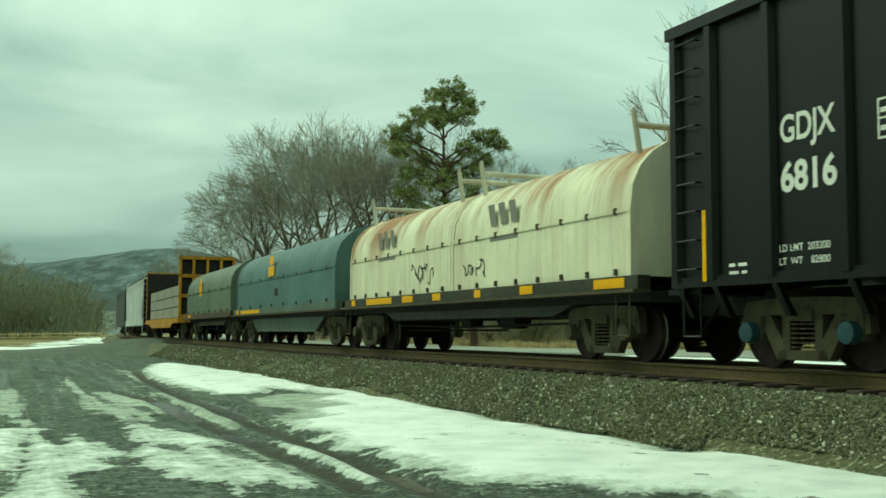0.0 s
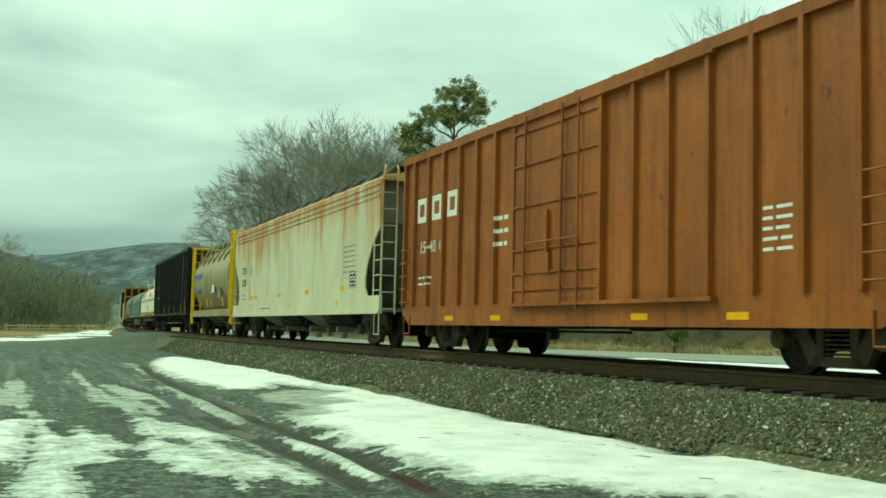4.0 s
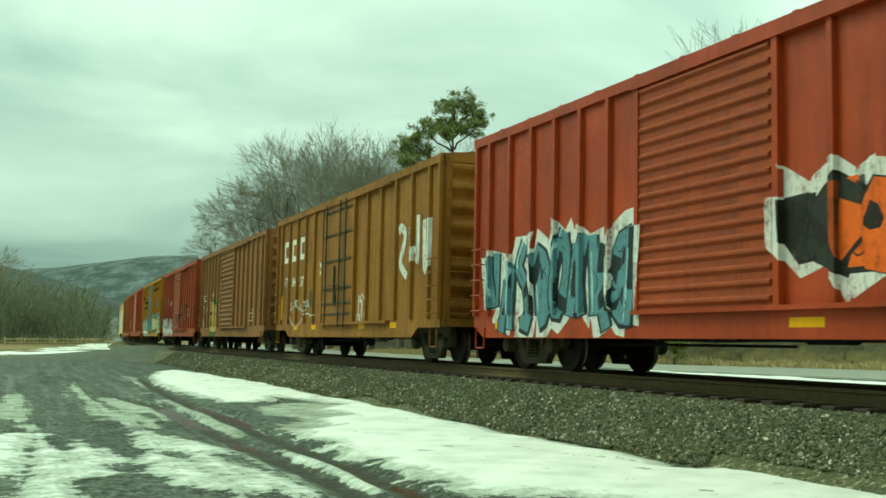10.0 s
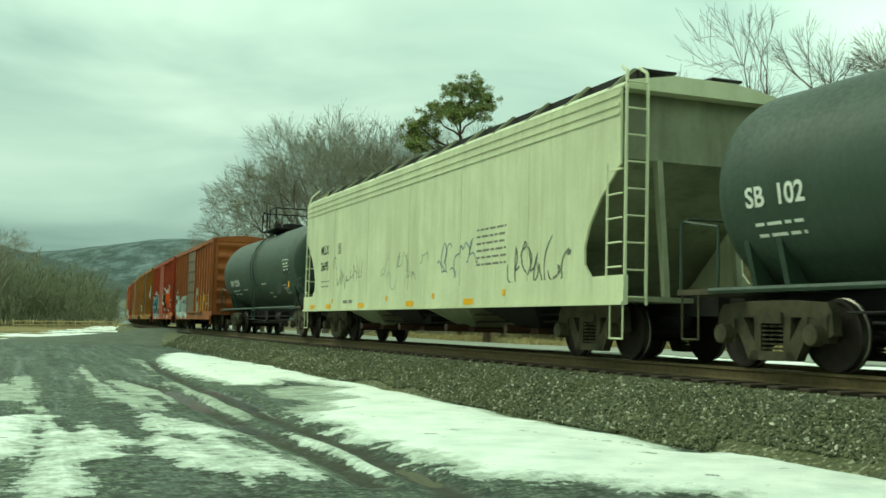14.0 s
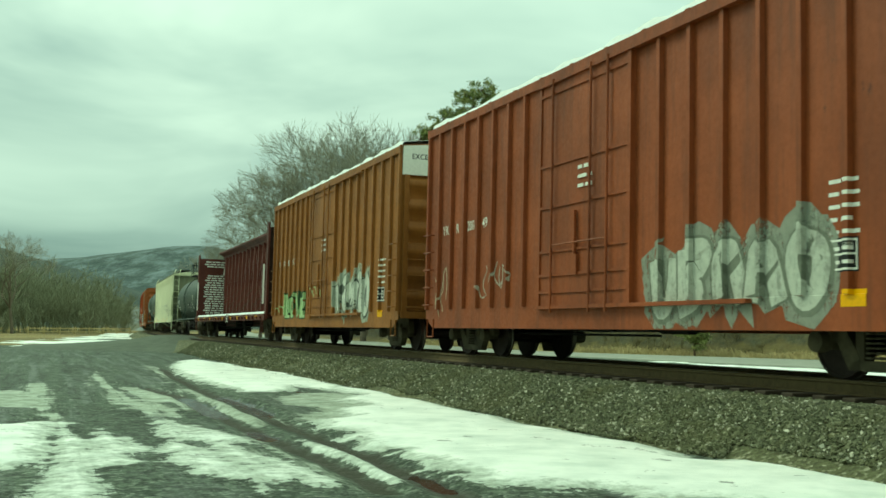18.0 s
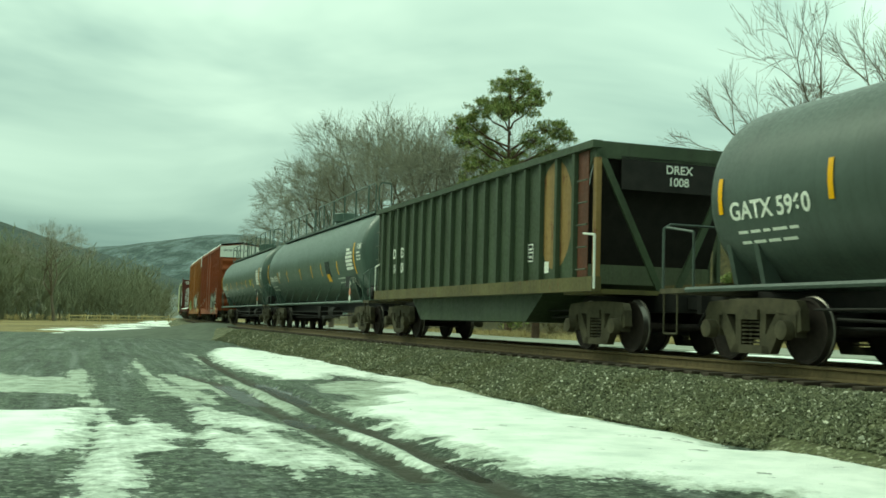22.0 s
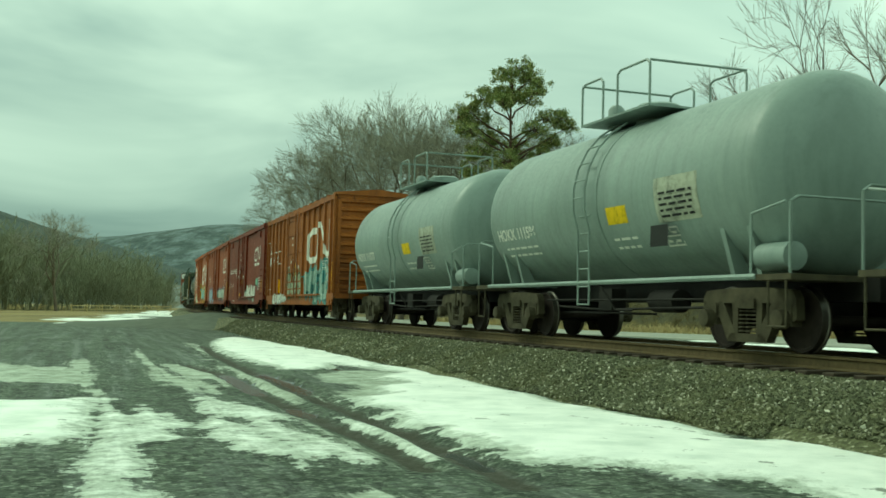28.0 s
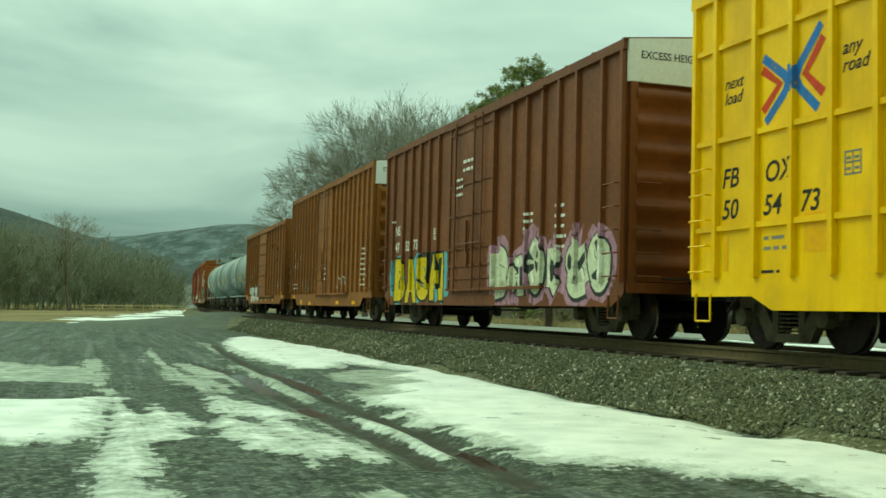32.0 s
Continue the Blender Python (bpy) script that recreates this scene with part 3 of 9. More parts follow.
def build_stones():
    """Loose ballast lying on the near slope."""
    rng = np.random.default_rng(4)
    cube = np.array([(a, b, c) for c in (-1, 1) for b in (-1, 1) for a in (-1, 1)], float)
    quads = np.array([(0, 2, 3, 1), (4, 5, 7, 6), (0, 1, 5, 4), (2, 6, 7, 3), (0, 4, 6, 2), (1, 3, 7, 5)])
    verts, faces, n = [], [], 0
    # from s, to s, how many, smallest, largest
    for s0, s1, count, small, large in ((5, 14, 20000, 0.012, 0.026), (14, 26, 17000, 0.013, 0.028), (26, 60, 12000, 0.015, 0.03)):
        s = rng.uniform(s0, s1, count)
        u = -1.1 - 1.9 * rng.random(count) - np.where(rng.random(count) < 0.04, 0.6 * rng.random(count) ** 2, 0)
        z = np.interp(u, [-3.0, -2.65, -2.34, -2.0, -1.6, -1.1], [GROUND + 0.02, -0.68, -0.48, -0.31, -0.25, -0.26])
        size = rng.uniform(small, large, (count, 1, 1)) * np.where(rng.random((count, 1, 1)) < 0.06, 1.5, 1)
        v = cube[None] * rng.uniform(0.45, 1.0, (count, 8, 1)) * rng.uniform(0.6, 1.15, (count, 1, 3)) * size
        a, b = rng.uniform(0, 6.28, (2, count, 1))
        x, y = v[..., 0] * np.cos(a) - v[..., 1] * np.sin(a), v[..., 0] * np.sin(a) + v[..., 1] * np.cos(a)
        y, w = y * np.cos(b) - v[..., 2] * np.sin(b), y * np.sin(b) + v[..., 2] * np.cos(b)
        foot = np.array([on_track(p, q, r + 0.01) for p, q, r in zip(s, u, z)])
        bare = (inside(SNOW[1], foot[:, 0], foot[:, 1]) < 0.06) | (u > -2.7)
        v, x, y, w, foot, count = v[bare], x[bare], y[bare], w[bare], foot[bare], int(bare.sum())
        verts.append((np.stack([x, y, w], -1) + foot[:, None]).reshape(-1, 3))
        faces.append((quads[None] + (n + 8 * np.arange(count))[:, None, None]).reshape(-1, 4))
        n += 8 * count
    ob = raw("loose_ballast_stones", np.concatenate(verts).tolist(), np.concatenate(faces).tolist(), M_STONES)
    tagged(ob, "loose grey ballast stones on the bed's slope", "stones", kind="stuff")


build_stones()


def build_road():
    """The road beyond the track, and the crossing that leads over the rails to the lot."""
    z = GROUND + 0.05
    verts, faces = [], []
    steps = SPARSE[:150]
    for s in steps:
        wide = float(flare(s))
        a, b = 15.4 + 0.42 * wide, 21.6 + wide
        verts += [on_track(s, u, zz) for u, zz in ((a, z - 0.12), (a + 0.1, z), ((a + b) / 2, z + 0.06), (b - 0.1, z), (b, z - 0.12))]
    for i in range(len(steps) - 1):
        faces += [(5 * i + j, 5 * i + j + 1, 5 * i + j + 6, 5 * i + j + 5) for j in range(4)]
    ob = raw("road", verts, faces, M_ROAD)
    tagged(ob, "pale grey worn asphalt road beyond the track", "road", kind="structure")
    verts, faces = [], []
    prof = [(-12, GROUND - 0.05), (-8, -0.74), (-4, -0.42), (-2.4, -0.12), (-0.85, -0.03), (-0.68, -0.035), (0.68, -0.035), (0.85, -0.03), (2.6, -0.12), (6, -0.45), (11, -0.74), (15.4, GROUND + 0.06)]
    ss = [60, 66, 72, 76, 80, 84, 90, 96]
    for s in ss:
        for u, zz in prof:
            low = GROUND - 0.3 if abs(u) > 3.0 else -0.8 if abs(u) > 2 else -0.4
            k = {60: 0.0, 66: 0.4, 90: 0.4, 96: 0.0}.get(s, 1.0)
            verts.append(on_track(s, u, low + (zz - low) * k))
    k = len(prof)
    for i in range(len(ss) - 1):
        for j in range(k - 1):
            faces.append((i * k + j, i * k + j + 1, (i + 1) * k + j + 1, (i + 1) * k + j))
    ob = raw("road_crossing", verts, faces, M_CROSSING)
    tagged(ob, "grey asphalt grade crossing humped over the rails", "grade crossing", kind="structure")


build_road()


def build_verge():
    """A band of tall dead grass along the road's far edge."""
    rng = np.random.default_rng(12)
    verts, faces = [], []
    for i in range(15000):
        s, u = rng.uniform(-12, 110), rng.uniform(21.9, 23.9)
        tall_ = rng.uniform(0.22, 0.6) * (1 - 0.5 * abs(u - 22.9)) * (1 + 0.5 * fbm(s, u, 0.5, 2))
        x, y, _ = on_track(s, u + float(flare(s)))
        z = GROUND + float(bank(x, y))
        a, lean = rng.uniform(0, 6.28), rng.uniform(0.05, 0.3)
        w = rng.uniform(0.012, 0.03)
        c, d = math.cos(a), math.sin(a)
        verts += [(x - d * w, y + c * w, z - 0.02), (x + d * w, y - c * w, z - 0.02), (x + c * lean * 0.4 + d * w * 0.7, y + d * lean * 0.4 - c * w * 0.7, z + tall_ * 0.7), (x + c * lean, y + d * lean, z + tall_)]
        faces.append((4 * i, 4 * i + 1, 4 * i + 2, 4 * i + 3))
    tagged(raw("verge_grass", verts, faces, M_STRAW), "tall tan dead grass along the far edge of the road", "grass", kind="stuff")


build_verge()


# ---- trees, woods and hills ----
def at(az, far, z=None):
    """Point at a bearing (degrees left of ahead) and distance, on the ground unless z is given."""
    x, y = -far * math.sin(radians(az)), far * math.cos(radians(az))
    return (x, y, GROUND + float(bank(x, y)) if z is None else z)


def grow(rng, start, way, length, radius, level, out, spread=0.6, lift=0.25, kids=(6, 5, 4, 3), wander=0.16):
    """Collects tapered branch pieces (from, to, radius, radius, level)."""
    pieces = 5 if level == 0 else 3 if level < 3 else 2 if level < 4 else 1
    p, d = np.array(start, float), np.array(way, float)
    step = length / pieces
    points = []
    for i in range(pieces):
        d = d + rng.normal(0, wander, 3)
        d[2] += lift * (0.4 if level else 0.1)
        d /= np.linalg.norm(d)
        q = p + d * step
        r0, r1 = radius * (1 - 0.8 * i / pieces), radius * (1 - 0.8 * (i + 1) / pieces)
        out.append((p, q, r0, r1, level))
        points.append((p, q, d.copy(), r1))
        p = q
    if level >= len(kids):
        return
    for _ in range(kids[level]):
        k = rng.uniform(0.35 if level == 0 else 0.2, 1.0)
        i = min(int(k * pieces), pieces - 1)
        a, b, dd, rr = points[i]
        side = rng.normal(0, 1, 3)
        side -= dd * side.dot(dd)
        side /= np.linalg.norm(side) + 1e-9
        open_ = spread * (1.0 if level < 2 else 0.72)
        w = dd * (1 - open_) + side * open_ * rng.uniform(0.7, 1.3)
        w[2] = w[2] + lift * (1.0 if level < 2 else 1.5)
        grow(rng, a + (b - a) * rng.random(), w / np.linalg.norm(w), length * rng.uniform(0.4, 0.64), max(rr * 0.6, 0.006), level + 1, out, spread, lift, kids, wander)


def tubes(pieces, sides=4, least=0.0):
    """Vertices and faces of branch pieces (numpy)."""
    p = np.array([b[0] for b in pieces])
    q = np.array([b[1] for b in pieces])
    r = np.maximum(np.array([(b[2], b[3]) for b in pieces]), least)
    d = q - p
    d /= np.linalg.norm(d, axis=1, keepdims=True) + 1e-9
    ref = np.where(np.abs(d[:, 2:3]) > 0.9, np.array([[1.0, 0, 0]]), np.array([[0, 0, 1.0]]))
    e = np.cross(d, ref)
    e /= np.linalg.norm(e, axis=1, keepdims=True)
    f = np.cross(d, e)
    rings = []
    for base, rad in ((p, r[:, 0:1]), (q, r[:, 1:2])):
        for k in range(sides):
            t = 2 * math.pi * k / sides
            rings.append(base + rad * (e * math.cos(t) + f * math.sin(t)))
    v = np.stack(rings, 1).reshape(-1, 3)
    n = len(pieces)
    o = np.arange(n)[:, None] * 2 * sides
    fs = [np.concatenate([o + k, o + (k + 1) % sides, o + sides + (k + 1) % sides, o + sides + k], 1) for k in range(sides)]
    return v, np.concatenate(fs)


def bare_tree(seed, open_up=0.8, levels=7, first=4, twigs=3, least=0.006, bark_mat=None):
    """A leafless tree, 14 m high: every limb forks and forks again into a rounded crown of fine twigs."""
    rng = np.random.default_rng(seed)
    out = []

    def turned(d, by, lift=0.01):
        side = np.cross(d, rng.normal(0, 1, 3))
        side /= np.linalg.norm(side) + 1e-9
        w = d + side * by
        w[2] += lift
        return w / np.linalg.norm(w)

    def fork(p, d, length, radius, level):
        k = 2 if level < 5 else 1
        for i in range(k):
            d = turned(d, rng.uniform(0.02, 0.14))
            q = p + d * length / k
            out.append((p, q, radius * (1 - 0.15 * i), radius * (0.85 - 0.15 * i), level))
            p = q
        if level >= levels:
            for _ in range(twigs):
                w = turned(d, rng.uniform(0.3, 0.9))
                out.append((p - d * length * rng.random(), p + w * length * rng.uniform(0.4, 0.8), radius * 0.5, radius * 0.3, level + 1))
            return
        n = first if level == 0 else 3 if rng.random() < 0.3 else 2
        for i in range(n):
            by = open_up * rng.uniform(0.55, 1.25) * (0.5 if i == 0 and level else 1.0)
            fork(p, turned(d, by), length * rng.uniform(0.68, 0.86), radius * (0.68 if i == 0 else 0.52), level + 1)
        if level > 1:
            for _ in range(2):                # small shoots along the limb
                out.append((p - d * length * rng.random(), p + turned(d, 0.9) * rng.uniform(0.3, 0.8), 0.012, 0.006, levels))
    fork(np.zeros(3), np.array((0.0, 0.0, 1.0)), 2.6, 0.23, 0)
    k = 14.0 / np.percentile([b[1][2] for b in out], 98.5)
    out = [(b[0] * k, b[1] * k, b[2], b[3], b[4]) for b in out]
    tree = new("tree")
    v, f = tubes([b for b in out if b[4] < 4], 6)
    raw("trunk", v, f, M_BARK, tree, True)
    v, f = tubes([b for b in out if b[4] > 3], 3, least)
    raw("crown", v, f, bark_mat or M_TWIG, tree)
    return tree


def pine(seed, height, shape, low=0.3):
    """A ragged old pine: (share of the height, reach) pairs give its crown's outline."""
    rng = np.random.default_rng(seed)
    out, tips = [], []
    grow(rng, (0, 0, 0), (0.0, 0, 1), height * 0.97, 0.25, 0, out, wander=0.02, kids=())
    trunk = list(out)
    limbs = []
    ks, rs = [p[0] for p in shape], [p[1] for p in shape]
    k = low
    while k < 0.985:
        reach = np.interp(k, ks, rs)
        for _n in range(3):
            a = rng.uniform(0, 2 * math.pi)
            far = reach * rng.uniform(0.55, 1.08)
            if 0.50 < k < 0.60 and math.cos(a) > 0.3:
                far *= 1.35
            mine = []
            start = np.interp(k * height, [b[1][2] for b in trunk], [b[1][0] for b in trunk]), np.interp(k * height, [b[1][2] for b in trunk], [b[1][1] for b in trunk]), k * height
            grow(rng, np.array(start), (math.cos(a), math.sin(a), 0.3 + 0.5 * max(0, k - 0.8) * 4), far * 0.86, 0.05, 2, mine, 0.7, 0.12, (0, 0, 6, 3), 0.18)
            limbs += mine
            tips += [b[1] for b in mine if b[4] >= 3] + [mine[2][1], mine[1][1]]
        k += rng.uniform(0.022, 0.04)
    tips.append(trunk[-1][1])
    tree = new("pine_tree")
    v, f = tubes(trunk, 8)
    raw("trunk", v, f, M_PINEBARK, tree, True)
    v, f = tubes(limbs, 3, 0.02)
    raw("branchwork", v, f, M_PINEBARK, tree)
    tips = np.array(tips)
    tips = tips[rng.random(len(tips)) < 0.4]
    count = 26
    c = np.repeat(tips, count, 0)
    size = np.repeat(rng.uniform(0.4, 0.75, len(tips)), count)[:, None]
    c = c + rng.normal(0, 0.36, c.shape) * size * (1, 1, 0.5)
    d = rng.normal(0, 1, c.shape)
    d[:, 2] = np.abs(d[:, 2]) * 0.8
    d /= np.linalg.norm(d, axis=1, keepdims=True)
    e = np.cross(d, rng.normal(0, 1, c.shape))
    e /= np.linalg.norm(e, axis=1, keepdims=True) + 1e-9
    t = c + d * size * 0.34
    verts = np.stack([c - e * 0.025, c + e * 0.025, t + e * 0.05, t - e * 0.05], 1).reshape(-1, 3)
    raw("needles", verts, np.arange(len(verts)).reshape(-1, 4), M_NEEDLES, tree)
    return tree


def old_pine(seed, height):
    """A tall pine with a bare, forking trunk and separate clumps of needles at the ends of its limbs."""
    rng = np.random.default_rng(seed)
    trunk, limbs, tips = [], [], []
    grow(rng, (0, 0, 0), (0.0, 0, 1), height * 0.95, 0.27, 0, trunk, wander=0.015, kids=())
    # sideways, depth, below the top, reach across, reach up
    clumps = [(-0.2, 0.0, 3.6, 1.3, 0.7), (0.5, 0.0, 1.0, 1.5, 0.9), (1.5, 0.4, 1.8, 1.3, 0.8), (-0.7, -0.5, 1.9, 1.3, 0.8), (0.4, 0.8, 2.7, 1.7, 0.8), (2.4, 0.0, 2.6, 1.1, 0.6), (1.7, -0.8, 3.7, 1.3, 0.7), (-1.6, 0.4, 3.0, 1.3, 0.7),
              (-2.6, -0.4, 3.9, 1.3, 0.8), (-3.9, 0.2, 4.6, 1.2, 0.7), (-4.6, -0.3, 5.4, 0.9, 0.6), (-2.9, 0.8, 5.4, 1.3, 0.7), (-0.9, -0.9, 4.4, 1.0, 0.5), (3.0, 0.5, 5.2, 1.2, 0.6), (4.2, -0.2, 5.5, 1.1, 0.6), (4.9, 0.3, 6.0, 0.8, 0.5),
              (-3.6, -0.6, 6.7, 1.5, 0.8), (-1.8, 0.7, 6.9, 1.3, 0.7), (1.9, -0.6, 6.6, 1.3, 0.6), (3.3, 0.6, 7.2, 1.2, 0.6), (0.3, 0.9, 7.6, 1.6, 0.8), (-2.8, 0.3, 8.3, 1.8, 0.9), (2.4, 0.2, 8.6, 1.5, 0.8), (-0.6, -0.6, 9.3, 1.7, 0.9),
              (-3.2, 0.5, 10.2, 1.6, 0.8), (2.8, -0.4, 10.4, 1.6, 0.8), (0.2, 0.6, 11.3, 1.9, 0.9), (-2.2, -0.3, 12.2, 1.6, 0.8), (2.2, 0.3, 12.6, 1.6, 0.8)]
    for cx, cy, down, wide, up in clumps:
        cy *= 2.2
        z = height - down
        root = max(height * 0.3, z - 0.5 * math.hypot(cx, cy) - 0.6)
        p = np.array((0.0, 0.0, min(root, height * 0.93)))
        goal = np.array((cx, cy, z - up * 0.3))
        for i in range(4):
            q = p + (goal - p) / (4 - i) + rng.normal(0, 0.1, 3)
            limbs.append((p, q, 0.1 - 0.018 * i, 0.085 - 0.018 * i, 1))
            p = q
        for i in range(int(17 * wide)):
            d = rng.normal(0, 1, 3)
            d *= rng.uniform(0.45, 1.0) / np.linalg.norm(d)
            tip = goal + d * (wide, wide * 1.1, up * 1.25)
            limbs.append((goal + rng.normal(0, 0.15, 3), tip, 0.03, 0.012, 2))
            tips.append(tip)
    tree = new("pine_tree")
    v, f = tubes(trunk, 8)
    raw("trunk", v, f, M_PINEBARK, tree, True)
    v, f = tubes(limbs, 4, 0.012)
    raw("branchwork", v, f, M_PINEBARK, tree)
    c = np.repeat(np.array(tips), 50, 0)
    c = c + rng.normal(0, 0.16, c.shape) * (1, 1, 0.7)
    d = rng.normal(0, 1, c.shape)
    d[:, 2] += 0.5
    d /= np.linalg.norm(d, axis=1, keepdims=True)
    e = np.cross(d, rng.normal(0, 1, c.shape))
    e /= np.linalg.norm(e, axis=1, keepdims=True) + 1e-9
    t = c + d * 0.24
    verts = np.stack([c - e * 0.014, c + e * 0.014, t + e * 0.03, t - e * 0.03], 1).reshape(-1, 3)
    raw("needles", verts, np.arange(len(verts)).reshape(-1, 4), M_NEEDLES, tree)
    return tree


def tall(az, far, top):
    """Height of a tree whose top stands at this height angle."""
    return EYE + far * math.tan(radians(top)) - at(az, far)[2]


def build_trees():
    p = old_pine(23, tall(-0.95, 92, 13.45))
    p.matrix_world = pose(*at(-0.95, 92), 0, 0, 0)
    tagged(p, "tall ragged green pine tree among bare trees", "pine tree")
    small = pine(7, 8.0, [(0.2, 1.6), (0.5, 1.9), (0.8, 1.2), (1.0, 0.4)], 0.18)
    for i, (az, far, k) in enumerate(((-2.4, 80, 1.25), (-12.6, 66, 0.52), (-15.9, 72, 0.5), (-10.4, 78, 0.42), (-18.3, 74, 0.62), (-3.9, 86, 0.9))):
        m = pose(*at(az, far), 0, 0, 70 * i) @ Matrix.Diagonal((k, k, k, 1))
        t = small if i == 0 else copy_thing(small, m)
        t.matrix_basis = m
        tagged(t, "small dark green pine tree on the bank", "pine tree", "small pines")
    kinds = [bare_tree(5), bare_tree(8, 0.86), bare_tree(13, 0.74), bare_tree(21, 0.9), bare_tree(31, 0.5, 6, 3, 1, 0.009, M_BARK), bare_tree(37, 0.56, 6, 3, 1, 0.009, M_BARK)]
    # bearing, distance, height angle of the top, kind
    spots = [(1.9, 106, 10.6, 0), (3.4, 112, 10.7, 1), (4.9, 116, 10.8, 2), (6.2, 122, 10.5, 3), (7.4, 128, 10.0, 0), (8.5, 132, 8.9, 1), (9.5, 140, 7.5, 2), (10.3, 150, 6.0, 3),
             (11.3, 165, 4.8, 0), (12.6, 205, 3.9, 2), (5.6, 138, 9.6, 1), (0.4, 112, 9.4, 2), (-3.0, 98, 9.2, 2),
             (22.5, 172, 4.5, 3), (-13.6, 72, 13.6, 4), (-16.9, 70, 15.2, 5), (-20.2, 70, 16.0, 4), (-25, 70, 15, 5), (-30, 72, 14, 4),
             (-5.6, 95, 8.4, 1), (-8.6, 84, 8.8, 3)]
    used = set()
    rng = random.Random(3)
    for az, far, top, i in spots:
        k = tall(az, far, top) / 14.0
        m = pose(*at(az, far), 0, 0, rng.uniform(0, 360)) @ Matrix.Diagonal((k, k, k, 1))
        t = kinds[i] if i not in used else copy_thing(kinds[i], m)
        used.add(i)
        t.matrix_basis = m
        tagged(t, "leafless grey-brown deciduous tree in winter", "tree", "bare trees")


build_trees()


def brush(name, label, spots, seed, kids, material, sides=3, twig=0.012, height=(1.0, 2.6), spread=0.55, forks=3):
    """Woods or thicket: many bare stems, too many to count, as one object."""
    rng = np.random.default_rng(seed)
    bases = []
    for i in range(5):
        out = []
        for k in range(forks):
            w = np.array([rng.normal(0, 0.3), rng.normal(0, 0.3), 1.0])
            grow(rng, (0.1 * k, 0.05 * k, 0), w / np.linalg.norm(w), 0.72, 0.012, 0, out, spread, 0.25, kids, 0.14)
        bases.append(tubes(out, sides, twig))
    vs, fs, n = [], [], 0
    for x, y, h in spots:
        v, f = bases[rng.integers(5)]
        a = rng.uniform(0, 6.28)
        c, s = math.cos(a), math.sin(a)
        k = h * rng.uniform(0.75, 1.2)
        r = np.stack([(v[:, 0] * c - v[:, 1] * s) * k, (v[:, 0] * s + v[:, 1] * c) * k, v[:, 2] * k], 1)
        vs.append(r + (x, y, GROUND - 0.02 + float(bank(x, y))))
        fs.append(f + n)
        n += len(v)
    v, f = np.concatenate(vs), np.concatenate(fs)
    me = bpy.data.meshes.new(name)
    me.from_pydata(v.tolist(), [], f.tolist())
    me.materials.append(material)
    return tagged(new(name, me), label, "brush", kind="stuff")


def build_woods():
    rng = random.Random(9)
    spots = []
    for i in range(640):                      # the woods beyond the lot, taller to the west
        az = rng.uniform(17.0, 36)
        far = 176 + max(0, 26 - az) * 3 + rng.uniform(0, 70)
        x, y, _ = at(az, far)
        top = np.interp(az, [17.0, 17.4, 19, 20.5, 23.2, 25.7, 36], [1.3, 1.9, 2.7, 3.0, 3.4, 3.7, 3.7])
        spots.append((x, y, (EYE - GROUND + far * math.tan(radians(top))) * rng.uniform(0.55, 0.84)))
    ob = brush("winter_woods", "dense leafless grey-brown woods beyond the field", spots, 31, (9, 4, 2), M_WOODS, twig=0.003, forks=1, spread=0.55)
    ob["category"] = "woods"
    spots = []
    for i in range(330):                      # undergrowth in the woods
        az = rng.uniform(16.9, 36)
        x, y, _ = at(az, 172 + max(0, 26 - az) * 3 + rng.uniform(0, 40))
        spots.append((x, y, rng.uniform(1.8, 5.0) * min(1.0, 0.4 + (az - 16.4) / 3)))
    brush("woods_undergrowth", "grey-brown leafless undergrowth in the woods", spots, 35, (6, 3), M_WOODS, twig=0.009, forks=1)
    spots = []
    for i in range(170):                      # low brush at the woods' foot
        az = rng.uniform(16.9, 36)
        x, y, _ = at(az, 168 + max(0, 26 - az) * 3 + rng.uniform(-6, 10))
        spots.append((x, y, rng.uniform(0.3, 1.3)))
    brush("woodside_brush", "tan dry brush along the edge of the woods", spots, 37, (4, 3), M_STRAW, twig=0.014, forks=2)
    spots = []
    for i in range(620):                      # thicket beyond the road and over the bank
        s, u = rng.uniform(-20, 190), 24 + 26 * rng.random() ** 1.2
        x, y, _ = on_track(s, u + float(flare(s)))
        spots.append((x, y, rng.uniform(0.5, 1.3) * (1 + (u - 24) / 16)))
    brush("roadside_thicket", "brown leafless thicket on the bank beyond the road", spots, 33, (5, 3), M_THICKET, twig=0.006, forks=2)
    spots = []
    for i in range(380):                      # dead weeds at the bank's foot
        s = rng.uniform(-12, 90)
        x, y, _ = on_track(s, rng.uniform(23.4, 27) + float(flare(s)))
        spots.append((x, y, rng.uniform(0.3, 1.1)))
    brush("roadside_weeds", "brown dead weeds along the road's far edge", spots, 39, (4, 2), M_THICKET, twig=0.012, forks=2)
    spots = []
    for i in range(230):                      # unseen trees added behind the camera to dim reflections and car ends
        x, y, _ = at(rng.uniform(68, 300), rng.uniform(38, 75), GROUND)
        spots.append((x, y, rng.uniform(8, 14)))
    ob = brush("unseen_dimming_woods", "unseen leafless woods added behind the camera to dim reflections", spots, 41, (7, 4), M_WOODS, twig=0.014, forks=1)
    ob["category"] = "woods"


build_woods()


